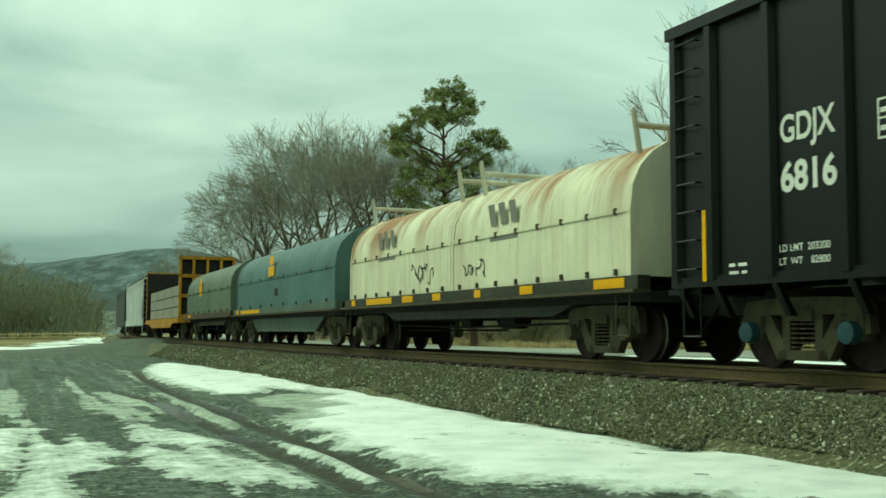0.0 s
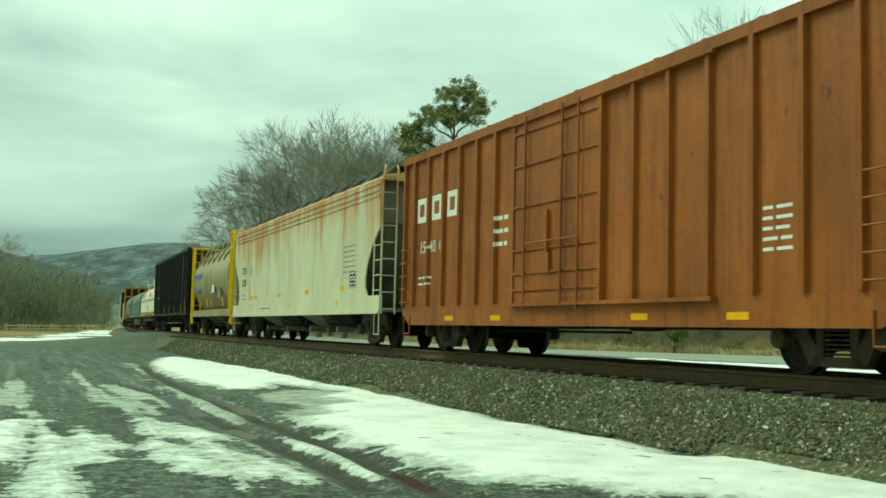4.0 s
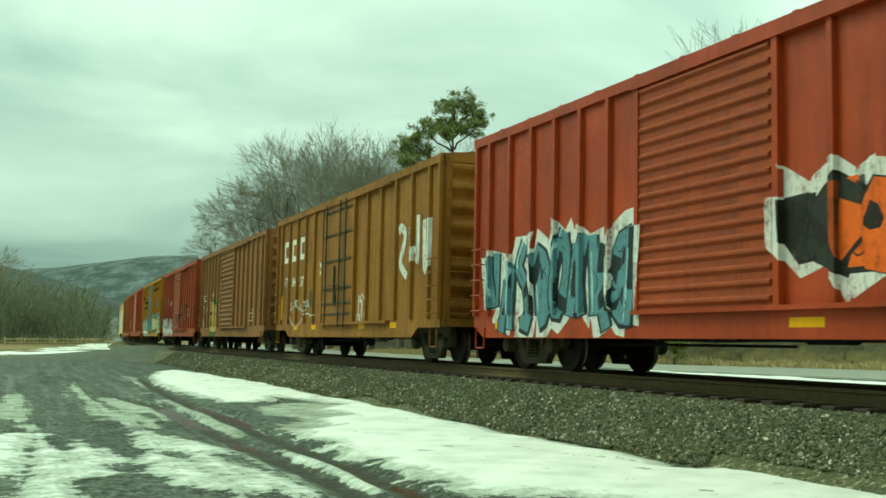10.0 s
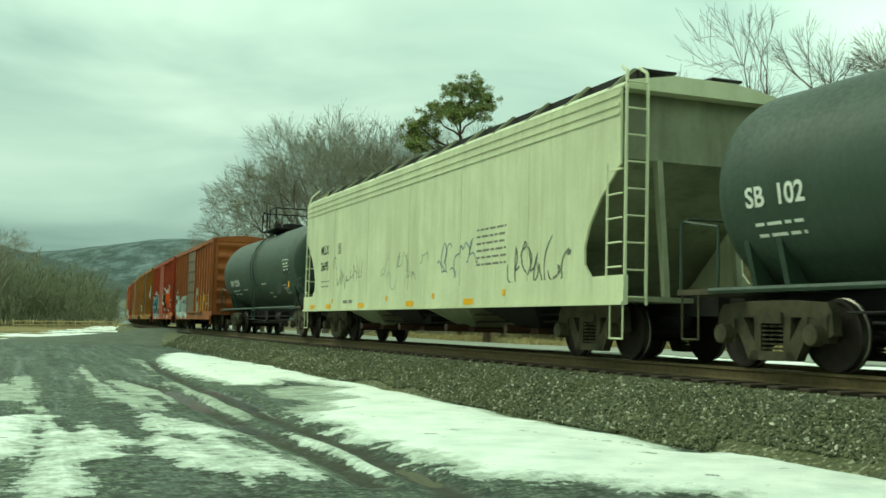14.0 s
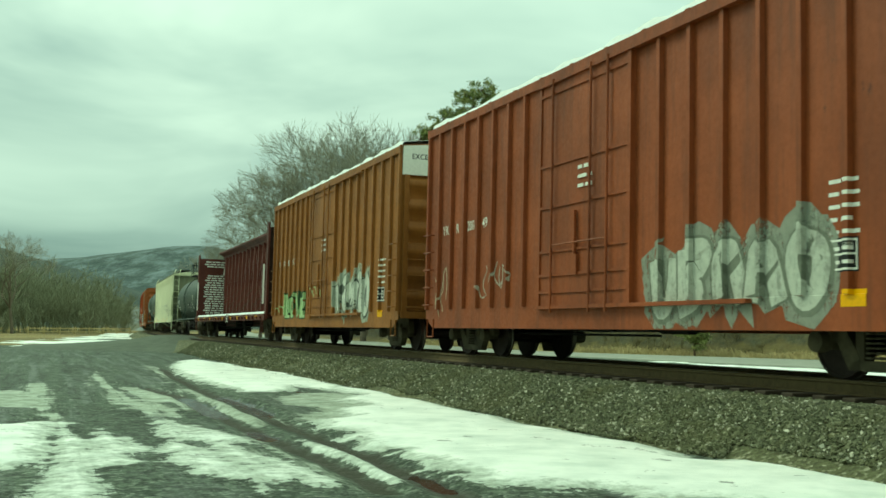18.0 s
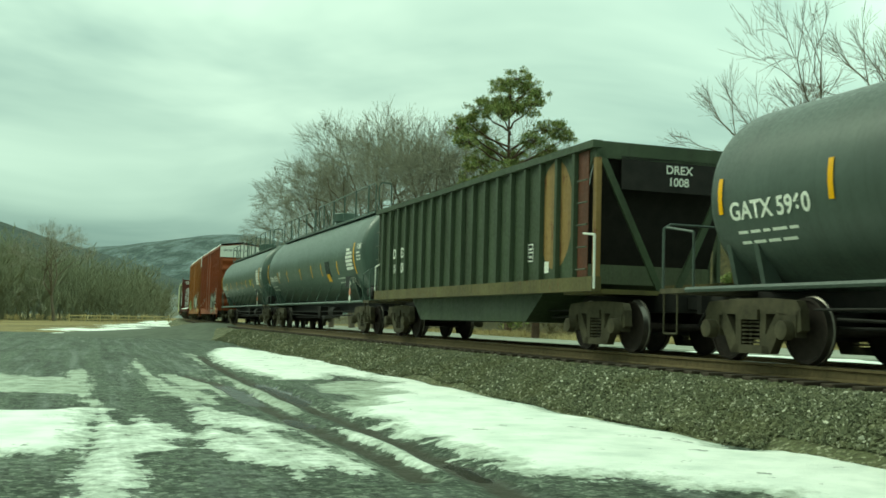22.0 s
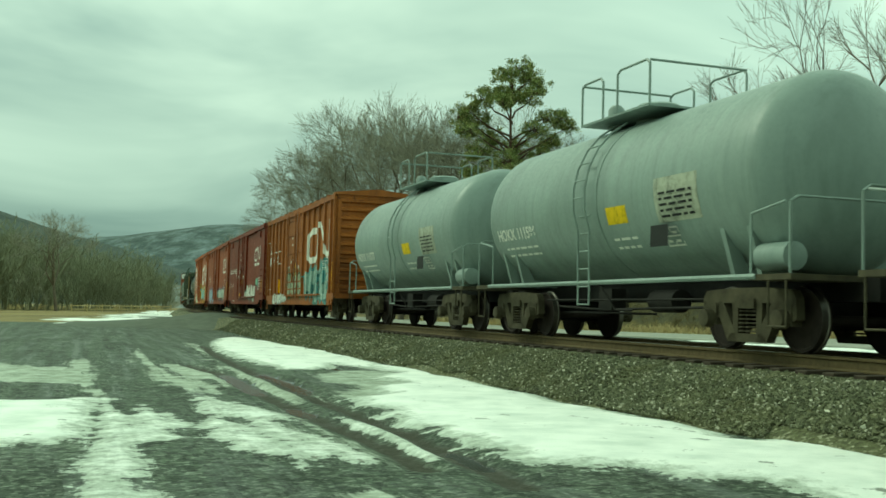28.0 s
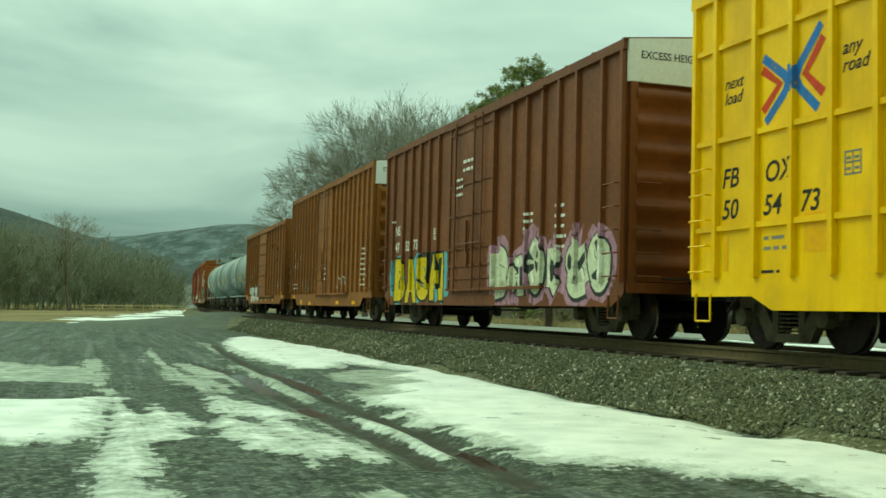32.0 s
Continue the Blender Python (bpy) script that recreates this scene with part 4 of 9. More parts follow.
def build_fence():
    """A low wooden fence far off at the woods' edge."""
    fence = tagged(new("fence"), "weathered tan wooden rail fence at the edge of the woods", "fence")
    post, rail = bmesh.new(), bmesh.new()
    bmesh.ops.create_cube(post, size=1, matrix=pose(0, 0, 0.6) @ Matrix.Diagonal((0.14, 0.14, 1.2, 1)))
    bmesh.ops.create_cube(rail, size=1, matrix=pose(1.5, 0, 0) @ Matrix.Diagonal((3.02, 0.05, 0.14, 1)))
    p0, r0 = part("post", post, M_STRAW, fence), part("rail", rail, M_STRAW, fence)
    x0, y0, _ = at(16.9, 176)
    x1, y1, _ = at(22.0, 160)
    h = math.atan2(y1 - y0, x1 - x0)
    for i in range(8):
        x, y = x0 + 3 * i * math.cos(h), y0 + 3 * i * math.sin(h)
        p = p0 if i == 0 else new("post", p0.data)
        p.parent = fence
        p.matrix_basis = pose(x, y, GROUND, 0, 0, math.degrees(h))
        for z in (0.45, 0.95) if i < 7 else ():
            r = r0 if (i == 0 and z < 0.5) else new("rail", r0.data)
            r.parent = fence
            r.matrix_basis = pose(x, y, GROUND + z, 0, 0, math.degrees(h))


build_fence()


def ridge(name, label, far, depth, profile, material, rough):
    """A long hill: its crest follows (bearing, height angle) pairs, sloping down towards the eye and beyond."""
    az = np.linspace(profile[0][0], profile[-1][0], 240)
    el = np.interp(-az, [-p[0] for p in profile], [p[1] for p in profile])
    el = np.convolve(np.pad(el, 6, "edge"), np.ones(13) / 13, "valid")
    rows = np.linspace(0, 1, 26)
    verts, faces = [], []
    for k in rows:
        for a, e in zip(az, el):
            d = far - depth + k * depth * 1.3
            top = far * math.tan(radians(e))
            shape = math.sin(min(k * 1.3, 1.0) * math.pi / 2) ** 1.2 if k < 0.77 else 1 - (k - 0.77) * 2.2
            x, y, _ = at(a, d)
            z = top * shape + rough * fbm(x, y, 1 / (depth * 0.4), 5) * min(1.0, k * 2) * (0.35 if 0.7 < k < 0.85 else 1)
            verts.append((x, y, z - 2))
    m = len(az)
    for i in range(len(rows) - 1):
        for j in range(m - 1):
            faces.append((i * m + j, i * m + j + 1, (i + 1) * m + j + 1, (i + 1) * m + j))
    return tagged(raw(name, verts, faces, material, smooth=True), label, "hill", kind="structure")


def build_hills():
    far = hill_material("snowy_wooded_hill", "35423f", "4b5954", 0.62)
    near = hill_material("wooded_ridge", "353f39", "48524a", 0.05)
    ridge("backdrop_bank", "low snow-covered bank at the far end of the line", 420, 80, [(18.6, 0.9), (17.2, 1.35), (16.2, 1.3), (15.6, 0.9), (15.0, 0.2)], hill_material("snowy_bank", "4a4a3c", "6a6a58", 0.95, 8.0), 0.6)
    ridge("backdrop_hill", "distant wooded hill with patches of snow", 2600, 1100,
          [(45, 2.2), (30, 2.6), (24, 3.0), (20, 3.25), (17.5, 3.7), (16, 4.1), (14.4, 4.2), (12.5, 4.05), (10, 3.5), (4, 2.6), (-10, 2.2), (-50, 2.0)], far, 14)
    ridge("backdrop_ridge", "dark wooded ridge nearer than the snowy hill", 1500, 700,
          [(75, 5.5), (50, 6.0), (34, 5.6), (28, 5.0), (25.9, 4.5), (23.5, 3.75), (20.7, 3.05), (18, 2.2), (15, 1.2), (12, 0.6), (8, 0.3)], near, 8)


build_hills()


# ---- mesh writing for the railcars ----
class Build:
    """Collects boxes, tubes and plates of one part. y counts back from the car's front (0, then below nought)."""
    oy = 0.0

    def __init__(self):
        self.v, self.f = [], []

    def add(self, verts, faces):
        n = len(self.v)
        self.v += [(x, y + Build.oy, z) for x, y, z in verts]
        self.f += [tuple(i + n for i in f) for f in faces]
        return self

    def box(self, x0, x1, y0, y1, z0, z1):
        x0, x1, y0, y1, z0, z1 = min(x0, x1), max(x0, x1), min(y0, y1), max(y0, y1), min(z0, z1), max(z0, z1)
        v = [(x, y, z) for z in (z0, z1) for y in (y0, y1) for x in (x0, x1)]
        return self.add(v, [(0, 2, 3, 1), (4, 5, 7, 6), (0, 1, 5, 4), (2, 6, 7, 3), (0, 4, 6, 2), (1, 3, 7, 5)])

    def prism(self, outline, axis, a, b):
        """An outline of pairs pushed along an axis from a to b. axis x: pairs are (y, z); y: (x, z); z: (x, y)."""
        def place(p, k):
            return {"x": (k, p[0], p[1]), "y": (p[0], k, p[1]), "z": (p[0], p[1], k)}[axis]
        n = len(outline)
        v = [place(p, a) for p in outline] + [place(p, b) for p in outline]
        f = [(i, (i + 1) % n, n + (i + 1) % n, n + i) for i in range(n)]
        f += [tuple(range(n))[::-1], tuple(range(n, 2 * n))]
        return self.add(v, f)

    def rod(self, p, q, r, n=6):
        p, q = Vector(p), Vector(q)
        d = (q - p).normalized()
        e = d.cross(Vector((1, 0, 0)) if abs(d.z) > 0.9 else Vector((0, 0, 1))).normalized()
        g = d.cross(e)
        v = [tuple(c + r * (e * math.cos(6.28319 * k / n) + g * math.sin(6.28319 * k / n))) for c in (p, q) for k in range(n)]
        f = [(k, (k + 1) % n, n + (k + 1) % n, n + k) for k in range(n)] + [tuple(range(n))[::-1], tuple(range(n, 2 * n))]
        return self.add(v, f)

    def pipe(self, points, r, n=6):
        for p, q in zip(points, points[1:]):
            self.rod(p, q, r, n)
        return self

    def lathe(self, rows, n=40, axis="y", cx=0.0, cz=0.0):
        """Rings of (along, radius) round an axis."""
        v, f = [], []
        for a, r in rows:
            for k in range(n):
                c, s = math.cos(2 * math.pi * k / n) * r, math.sin(2 * math.pi * k / n) * r
                v.append((cx + c, a, cz + s) if axis == "y" else ((a, c + cx, s + cz) if axis == "x" else (cx + c, cz + s, a)))
        for i in range(len(rows) - 1):
            for k in range(n):
                f.append((i * n + k, i * n + (k + 1) % n, (i + 1) * n + (k + 1) % n, (i + 1) * n + k))
        f += [tuple(range(n))[::-1], tuple((len(rows) - 1) * n + k for k in range(n))]
        return self.add(v, f)

    def done(self, name, material, parent, label="", smooth=False, crease=40):
        ob = raw(name, self.v, self.f, material, parent)
        me = ob.data
        bm = bmesh.new()
        bm.from_mesh(me)
        bmesh.ops.recalc_face_normals(bm, faces=bm.faces[:])
        bm.to_mesh(me)
        bm.free()
        if smooth:
            me.polygons.foreach_set("use_smooth", [True] * len(me.polygons))
            me.set_sharp_from_angle(angle=radians(crease))
        if label:
            ob["label"] = label
        return ob


KEPT = {}


def shared(key, name, parent, make, at_=None, label=""):
    """A part whose mesh is made once and used again."""
    if key not in KEPT:
        oy, Build.oy = Build.oy, 0.0
        first = make()
        Build.oy = oy
        KEPT[key] = first.data
        bpy.data.objects.remove(first)
    ob = new(name, KEPT[key])
    ob.parent = parent
    if at_ is not None:
        ob.matrix_basis = at_
    if label:
        ob["label"] = label
    return ob


# ---- paints ----
M_DARK = plain("grimy_black_steel", "24221f", 0.75, 0.2, 0.35, 3.0)
# bulkhead brown with the shade of faces turned from the light mixed in
M_SHADED = plain("shaded_brown_steel", "2a1c15", 0.85, 0.0, 0.3, 2.5)
M_FRAME = plain("rust_brown_cast_steel", "4c4737", 0.85, 0.2, 0.35, 4.0)
M_TREAD = plain("polished_wheel_tread", "6e6963", 0.35, 0.9, 0.15)
M_WHEEL = plain("dusty_wheel_steel", "302924", 0.8, 0.3, 0.3)
M_SPRING = plain("oily_spring_steel", "4c4636", 0.6, 0.3)
M_WHITE = plain("white_stencil_paint", "dcdcd2", 0.7, 0, 0.1, 20)
M_BLACKINK = plain("black_stencil_paint", "1d1f1d", 0.7, 0, 0.2, 20)
M_GREYINK = plain("faded_grey_lettering", "7d7a70", 0.8, 0, 0.2, 20)
M_BLUEINK = plain("faded_blue_lettering", "5f7fa6", 0.8, 0, 0.2, 20)
M_YELLOW = plain("yellow_safety_paint", "e8bc10", 0.5, 0, 0.12, 14)
M_STRIPE = plain("yellow_reflective_tape", "e2a60c", 0.4, 0, 0.12, 14)
M_SNOWCAP = plain("crusted_snow", "e8edeb", 0.8, 0, 0.06, 4)
M_BLUECAP = plain("blue_bearing_cap", "2a464c", 0.5, 0.1, 0.2)
INKS = {"white": M_WHITE, "black": M_BLACKINK, "grey": M_GREYINK, "blue": M_BLUEINK, "yellow": M_STRIPE}
SPRAY = {}


def worn(name, h, thin, full):
    """Sprayed paint, rubbed through in places so that the car's own paint shows."""
    n = Nodes(name, 0.6)
    base = rgb(h)
    n.colour(n.ramp(n.noise(6.0, 5, 0.65), (0.3, tuple(c * 0.82 for c in base[:3]) + (1,)), (0.7, tuple(min(1, c * 1.12) for c in base[:3]) + (1,))))
    wear = n.math("ADD", n.math("MULTIPLY", n.noise(1.0, 6, 0.7, n.mapped((2.0, 5.0, 0.8))), 0.55), n.math("MULTIPLY", n.noise(9.0, 6, 0.8), 0.45))
    n.link(n.ramp(wear, (0.38, thin), (0.5, full)), n.b.inputs["Alpha"])
    return n.mat


def spray(h):
    if h not in SPRAY:
        SPRAY[h] = worn("spray_paint_" + h, h, 0.5, 1.0)
    return SPRAY[h]


def overspray(h):
    if h + "soft" not in SPRAY:
        SPRAY[h + "soft"] = worn("spray_mist_" + h, h, 0.1, 0.85)
    return SPRAY[h + "soft"]


# ---- running gear ----
R_WHEEL = 0.457


def make_wheelset():
    m = Build()
    for s in (-1, 1):
        rows = [(s * 0.675, 0.02), (s * 0.675, R_WHEEL + 0.025), (s * 0.703, R_WHEEL + 0.022), (s * 0.715, R_WHEEL), (s * 0.808, R_WHEEL - 0.006),
                (s * 0.812, R_WHEEL - 0.045), (s * 0.79, R_WHEEL - 0.06), (s * 0.765, 0.22), (s * 0.80, 0.14), (s * 0.81, 0.09), (s * 0.81, 0.02)]
        m.lathe(rows, 32, "x")
    m.lathe([(-0.98, 0.075), (0.98, 0.075)], 10, "x")
    ob = m.done("wheelset", M_WHEEL, None, smooth=True)
    ob.data.materials.append(M_TREAD)
    for p in ob.data.polygons:
        r = math.hypot(p.center.y, p.center.z)
        if R_WHEEL - 0.01 < r and abs(p.center.x) > 0.7:
            p.material_index = 1
    return ob


def make_side_frame():
    """The cast truss frame outside the wheels of one bogie, at x = 0."""
    def plate(outline, a=-0.07, b=0.07):
        m.prism(outline, "x", a, b)
    m = Build()
    plate([(-1.1, 0.74), (-1.02, 0.86), (-0.4, 0.9), (0.4, 0.9), (1.02, 0.86), (1.1, 0.74), (1.06, 0.64), (0.62, 0.68), (-0.62, 0.68), (-1.06, 0.64)])
    for s in (-1, 1):
        plate([(s * 0.80, 0.68), (s * 0.58, 0.69), (s * 0.27, 0.26), (s * 0.27, 0.12), (s * 0.46, 0.12)])
        plate([(s * 0.34, 0.2), (s * 0.22, 0.2), (s * 0.22, 0.72), (s * 0.36, 0.72)], -0.065, 0.075)
        plate([(s * 1.04, 0.42), (s * 1.12, 0.46), (s * 1.1, 0.74), (s * 1.0, 0.7)])
        plate([(s * 0.66, 0.5), (s * 0.74, 0.44), (s * 0.8, 0.68), (s * 0.66, 0.68)])
        m.box(-0.09, 0.09, s * 0.88 - 0.15, s * 0.88 + 0.15, 0.36, 0.66)
    plate([(-0.46, 0.12), (0.46, 0.12), (0.4, 0.24), (-0.4, 0.24)])
    m.box(-0.11, 0.1, -0.22, 0.22, 0.6, 0.74)
    return m.done("side_frame", M_FRAME, None)


def make_cap():
    m = Build()
    m.lathe([(-0.15, 0.10), (-0.14, 0.13), (-0.06, 0.14), (0.0, 0.14)], 14, "x")
    return m.done("bearing_cap", M_FRAME, None, smooth=True)


def make_blue_cap():
    m = Build()
    m.lathe([(-0.15, 0.10), (-0.14, 0.13), (-0.06, 0.14), (0.0, 0.14)], 14, "x")
    return m.done("bearing_cap", M_BLUECAP, None, smooth=True)


def make_springs():
    m = Build()
    for y in (-0.16, 0.0, 0.16):
        for k in range(6):
            m.lathe([(0.26 + 0.058 * k, 0.055), (0.265 + 0.058 * k, 0.07), (0.285 + 0.058 * k, 0.07), (0.29 + 0.058 * k, 0.055)], 7, "z", 0.0, y)
    return m.done("spring_group", M_SPRING, None, smooth=True)


def make_bolster():
    m = Build()
    m.prism([(-0.95, 0.55), (-0.5, 0.42), (0.5, 0.42), (0.95, 0.55), (0.95, 0.76), (-0.95, 0.76)], "y", -0.22, 0.22)
    m.lathe([(0.72, 0.2), (0.9, 0.2)], 14, "z")
    for s in (-1, 1):
        m.box(-0.8, 0.8, s * 0.36 - 0.05, s * 0.36 + 0.05, 0.32, 0.44)
        for x in (-0.75, 0.75):
            m.box(x - 0.05, x + 0.05, s * 0.36, s * 0.42, 0.3, 0.55)
    return m.done("bogie", M_DARK, None)


WHEELS = []


def bogie(car, y, blue=False):
    b = shared("bogie", "bogie", car, make_bolster, pose(0, y + Build.oy, 0))
    for x in (-0.99, 0.99):
        shared("frame", "side_frame", b, make_side_frame, pose(x, 0, 0))
        shared("springs", "spring_group", b, make_springs, pose(x, 0, 0))
        for k in (-0.88, 0.88):
            turn = 0 if x < 0 else 180
            shared("cap%d" % blue, "bearing_cap", b, make_blue_cap if blue else make_cap, pose(x - 0.08 * (1 if x < 0 else -1), k, R_WHEEL, 0, 0, turn), "blue bearing cap" if blue else "")
    for k in (-0.88, 0.88):
        w = shared("wheels", "wheelset", b, make_wheelset, pose(0, k, R_WHEEL))
        WHEELS.append((w, k))
    return b


def make_coupler():
    m = Build()
    m.box(-0.08, 0.08, -0.45, 0.1, 0.78, 0.98)
    m.prism([(-0.16, -0.42), (-0.2, -0.62), (-0.05, -0.7), (0.1, -0.66), (0.18, -0.5), (0.12, -0.42)], "z", 0.7, 1.04)
    m.pipe([(0.3, 0.0, 0.85), (0.32, -0.25, 0.6), (0.2, -0.5, 0.5), (0.05, -0.66, 0.55)], 0.022)
    return m.done("coupler", M_DARK, None)


def gear(car, length, front, back, blue=False, sill=(0.72, 1.05), over=0.55):
    """Bogies, couplers, centre sill and brake gear under a car."""
    bogie(car, front, blue)
    bogie(car, back, blue)
    Build().box(-0.28, 0.28, over, -length - over, *sill).done("centre_sill", M_DARK, car)
    shared("coupler", "coupler", car, make_coupler, pose(0, -length - over + Build.oy, 0))
    shared("coupler", "coupler", car, make_coupler, pose(0, over + Build.oy, 0, 0, 0, 180))
    mid = -length / 2
    m = Build()
    m.pipe([(-0.7, front - 1.4, 0.62), (-0.72, mid + 1, 0.56), (-0.7, back + 1.4, 0.62)], 0.025)
    m.pipe([(-0.9, front - 1.2, 0.74), (-0.9, back + 1.2, 0.74)], 0.02)
    m.pipe([(-0.5, front - 1.2, 0.5), (-0.1, mid, 0.5)], 0.025)
    m.done("brake_rigging", M_DARK, car)
    m = Build()
    m.lathe([(mid - 1.6, 0.1), (mid - 1.58, 0.2), (mid - 0.8, 0.2), (mid - 0.78, 0.1)], 14, "y", -0.55, 0.72)
    m.done("brake_reservoir", M_DARK, car, smooth=True)
    Build().box(-0.8, -0.5, mid + 0.4, mid + 0.9, 0.55, 0.95).done("brake_valve", M_DARK, car)


# ---- lettering, marks and spray paint on car sides ----
FONT = {}


def letters(car, text, y, z, height, ink="white", x=-1.538, wide=1.0, slant=0.0, bold=0.004, name="lettering", tilt=0.0, end=False):
    """Painted characters on the near side; y is where they begin, z their foot."""
    key = (text, slant, bold)
    if key not in FONT:
        cu = bpy.data.curves.new("letters", "FONT")
        cu.body, cu.size, cu.shear, cu.offset = text, 1.0, slant, bold
        ob = bpy.data.objects.new("letters", cu)
        FONT[key] = bpy.data.meshes.new_from_object(ob)
        bpy.data.objects.remove(ob)
    if car.name in FACE and not end:
        k = height / 0.69
        me = FONT[key]
        return lay(name, car, [(0.0, y - v.co.x * k * wide, z + v.co.y * k) for v in me.vertices], [tuple(p.vertices) for p in me.polygons], [0] * len(me.polygons), [INKS[ink]])
    me = FONT[key].copy()
    me.materials.clear()
    me.materials.append(INKS[ink])
    ob = new(name, me)
    ob.parent = car
    k = height / 0.69
    if end:
        ob.matrix_basis = pose(x, y + Build.oy, z, 90, 0, 0) @ Matrix.Diagonal((k * wide, k, k, 1))
    else:
        ob.matrix_basis = pose(x, y + Build.oy, z, 90, tilt, -90) @ Matrix.Diagonal((k * wide, k, k, 1))
    return ob


def bars(car, y, z, rows, ink="white", x=-1.538, name="stencil_line", deep=0.0):
    """Small writing that cannot be read: plain bars. rows: (dy, dz, length, height)."""
    if car.name in FACE and x > -1.6:
        v = [(deep, y - dy - a * w, z + dz + b * h) for dy, dz, w, h in rows for a, b in ((0, 0), (1, 0), (1, 1), (0, 1))]
        return lay(name, car, v, [(4 * i, 4 * i + 1, 4 * i + 2, 4 * i + 3) for i in range(len(rows))], [0] * len(rows), [INKS[ink]])
    m = Build()
    for dy, dz, w, h in rows:
        m.add([(x, y - dy, z + dz), (x, y - dy - w, z + dz), (x, y - dy - w, z + dz + h), (x, y - dy, z + dz + h)], [(0, 1, 2, 3)])
    return m.done(name, INKS[ink], car)


def small_print(car, y, z, w, n, step=0.14, h=0.065, ink="white", x=-1.538, seed=1):
    rng = random.Random(seed + int(100 * abs(y)))
    rows = []
    for i in range(n):
        a = 0.0
        while a < w - 0.05:
            b = min(rng.uniform(0.1, 0.32), w - a)
            rows.append((a, -i * step, b, h * 0.68))
            a += b + 0.06
    return bars(car, y, z, rows, ink, x)


def frame_mark(car, y, z, w, h, ink="white", x=-1.538):
    """A stencilled panel: box with bars inside."""
    t = 0.025
    deep = 0.0
    if w > 0.35:                              # a black panel with white lines
        bars(car, y + 0.02, z - 0.02, [(0, 0, w + 0.04, h + 0.04)], "black", x, "stencil_panel")
        ink, deep = "white", 0.002
        x -= 0.003
    return bars(car, y, z, [(0, 0, w, t), (0, h - t, w, t), (0, 0, t, h), (w - t, 0, t, h), (w / 2 - t / 2, 0, t, h), (0, h * 0.48, w, t),
                            (w * 0.12, h * 0.64, w * 0.26, h * 0.12), (w * 0.6, h * 0.64, w * 0.26, h * 0.12), (w * 0.12, h * 0.2, w * 0.26, h * 0.12), (w * 0.6, h * 0.2, w * 0.26, h * 0.12)], ink, x, "stencil_panel", deep)


def stripe(car, y, z, w, h, x=-1.617):
    if car.name in FACE and x > -1.63:
        return lay("reflective_stripe", car, [(0.001, y - a * w, z + b * h) for a, b in ((0, 0), (1, 0), (1, 1), (0, 1))], [(0, 1, 2, 3)], [0], [M_STRIPE])
    m = Build().box(x - 0.004, x + 0.004, y, y - w, z, z + h)
    return m.done("reflective_stripe", M_STRIPE, car)


def worm(car, y, z, w, h, x=-1.54, ink="white"):
    """A line logo: one thick bent stroke."""
    p = [(0.40, 0.80), (0.16, 0.80), (0.05, 0.72), (0.02, 0.60), (0.02, 0.18), (0.06, 0.06), (0.16, 0.02), (0.36, 0.04), (0.44, 0.16), (0.46, 0.78), (0.50, 0.92), (0.56, 0.93), (0.62, 0.80),
         (0.82, 0.20), (0.88, 0.10), (0.95, 0.12), (0.98, 0.22), (0.98, 1.0)]
    v, f, sl = [], [], []
    flat_stroke([(y - w * a, z + h * b) for a, b in p], h * 0.17, 0.001, v, f, sl, 0, 1.0)
    return lay("line_logo", car, v, f, sl, [INKS[ink]])


def block_logo(car, y, z, w, h, n, ink="white", x=-1.538, lean=0.0):
    """A company name as plain blocks of its size and colour."""
    g = w / n
    for i in range(n):
        a, o = y - i * g, g * 0.62
        l = lean * h
        m = Build()
        m.add([(x, a, z), (x, a - o, z), (x, a - o - l, z + h), (x, a - l, z + h)], [(0, 1, 2, 3)] if h < 0.5 else [])
        if h >= 0.5:
            t = 0.24
            m.add([(x, a - o * p - l * q, z + h * q) for p, q in ((0, 0), (1, 0), (1, 1), (0, 1))] + [(x, a - o * p - l * q, z + h * q) for p, q in ((t, t), (1 - t, t), (1 - t, 1 - t), (t, 1 - t))],
                  [(0, 1, 5, 4), (1, 2, 6, 5), (2, 3, 7, 6), (3, 0, 4, 7)])
        if car.name in FACE:
            lay("company_mark", car, [(0.0, v[1] - Build.oy, v[2]) for v in m.v], m.f, [0] * len(m.f), [INKS[ink]])
        else:
            m.done("company_mark", INKS[ink], car)


FACE = {}                                     # the relief of each boxcar side


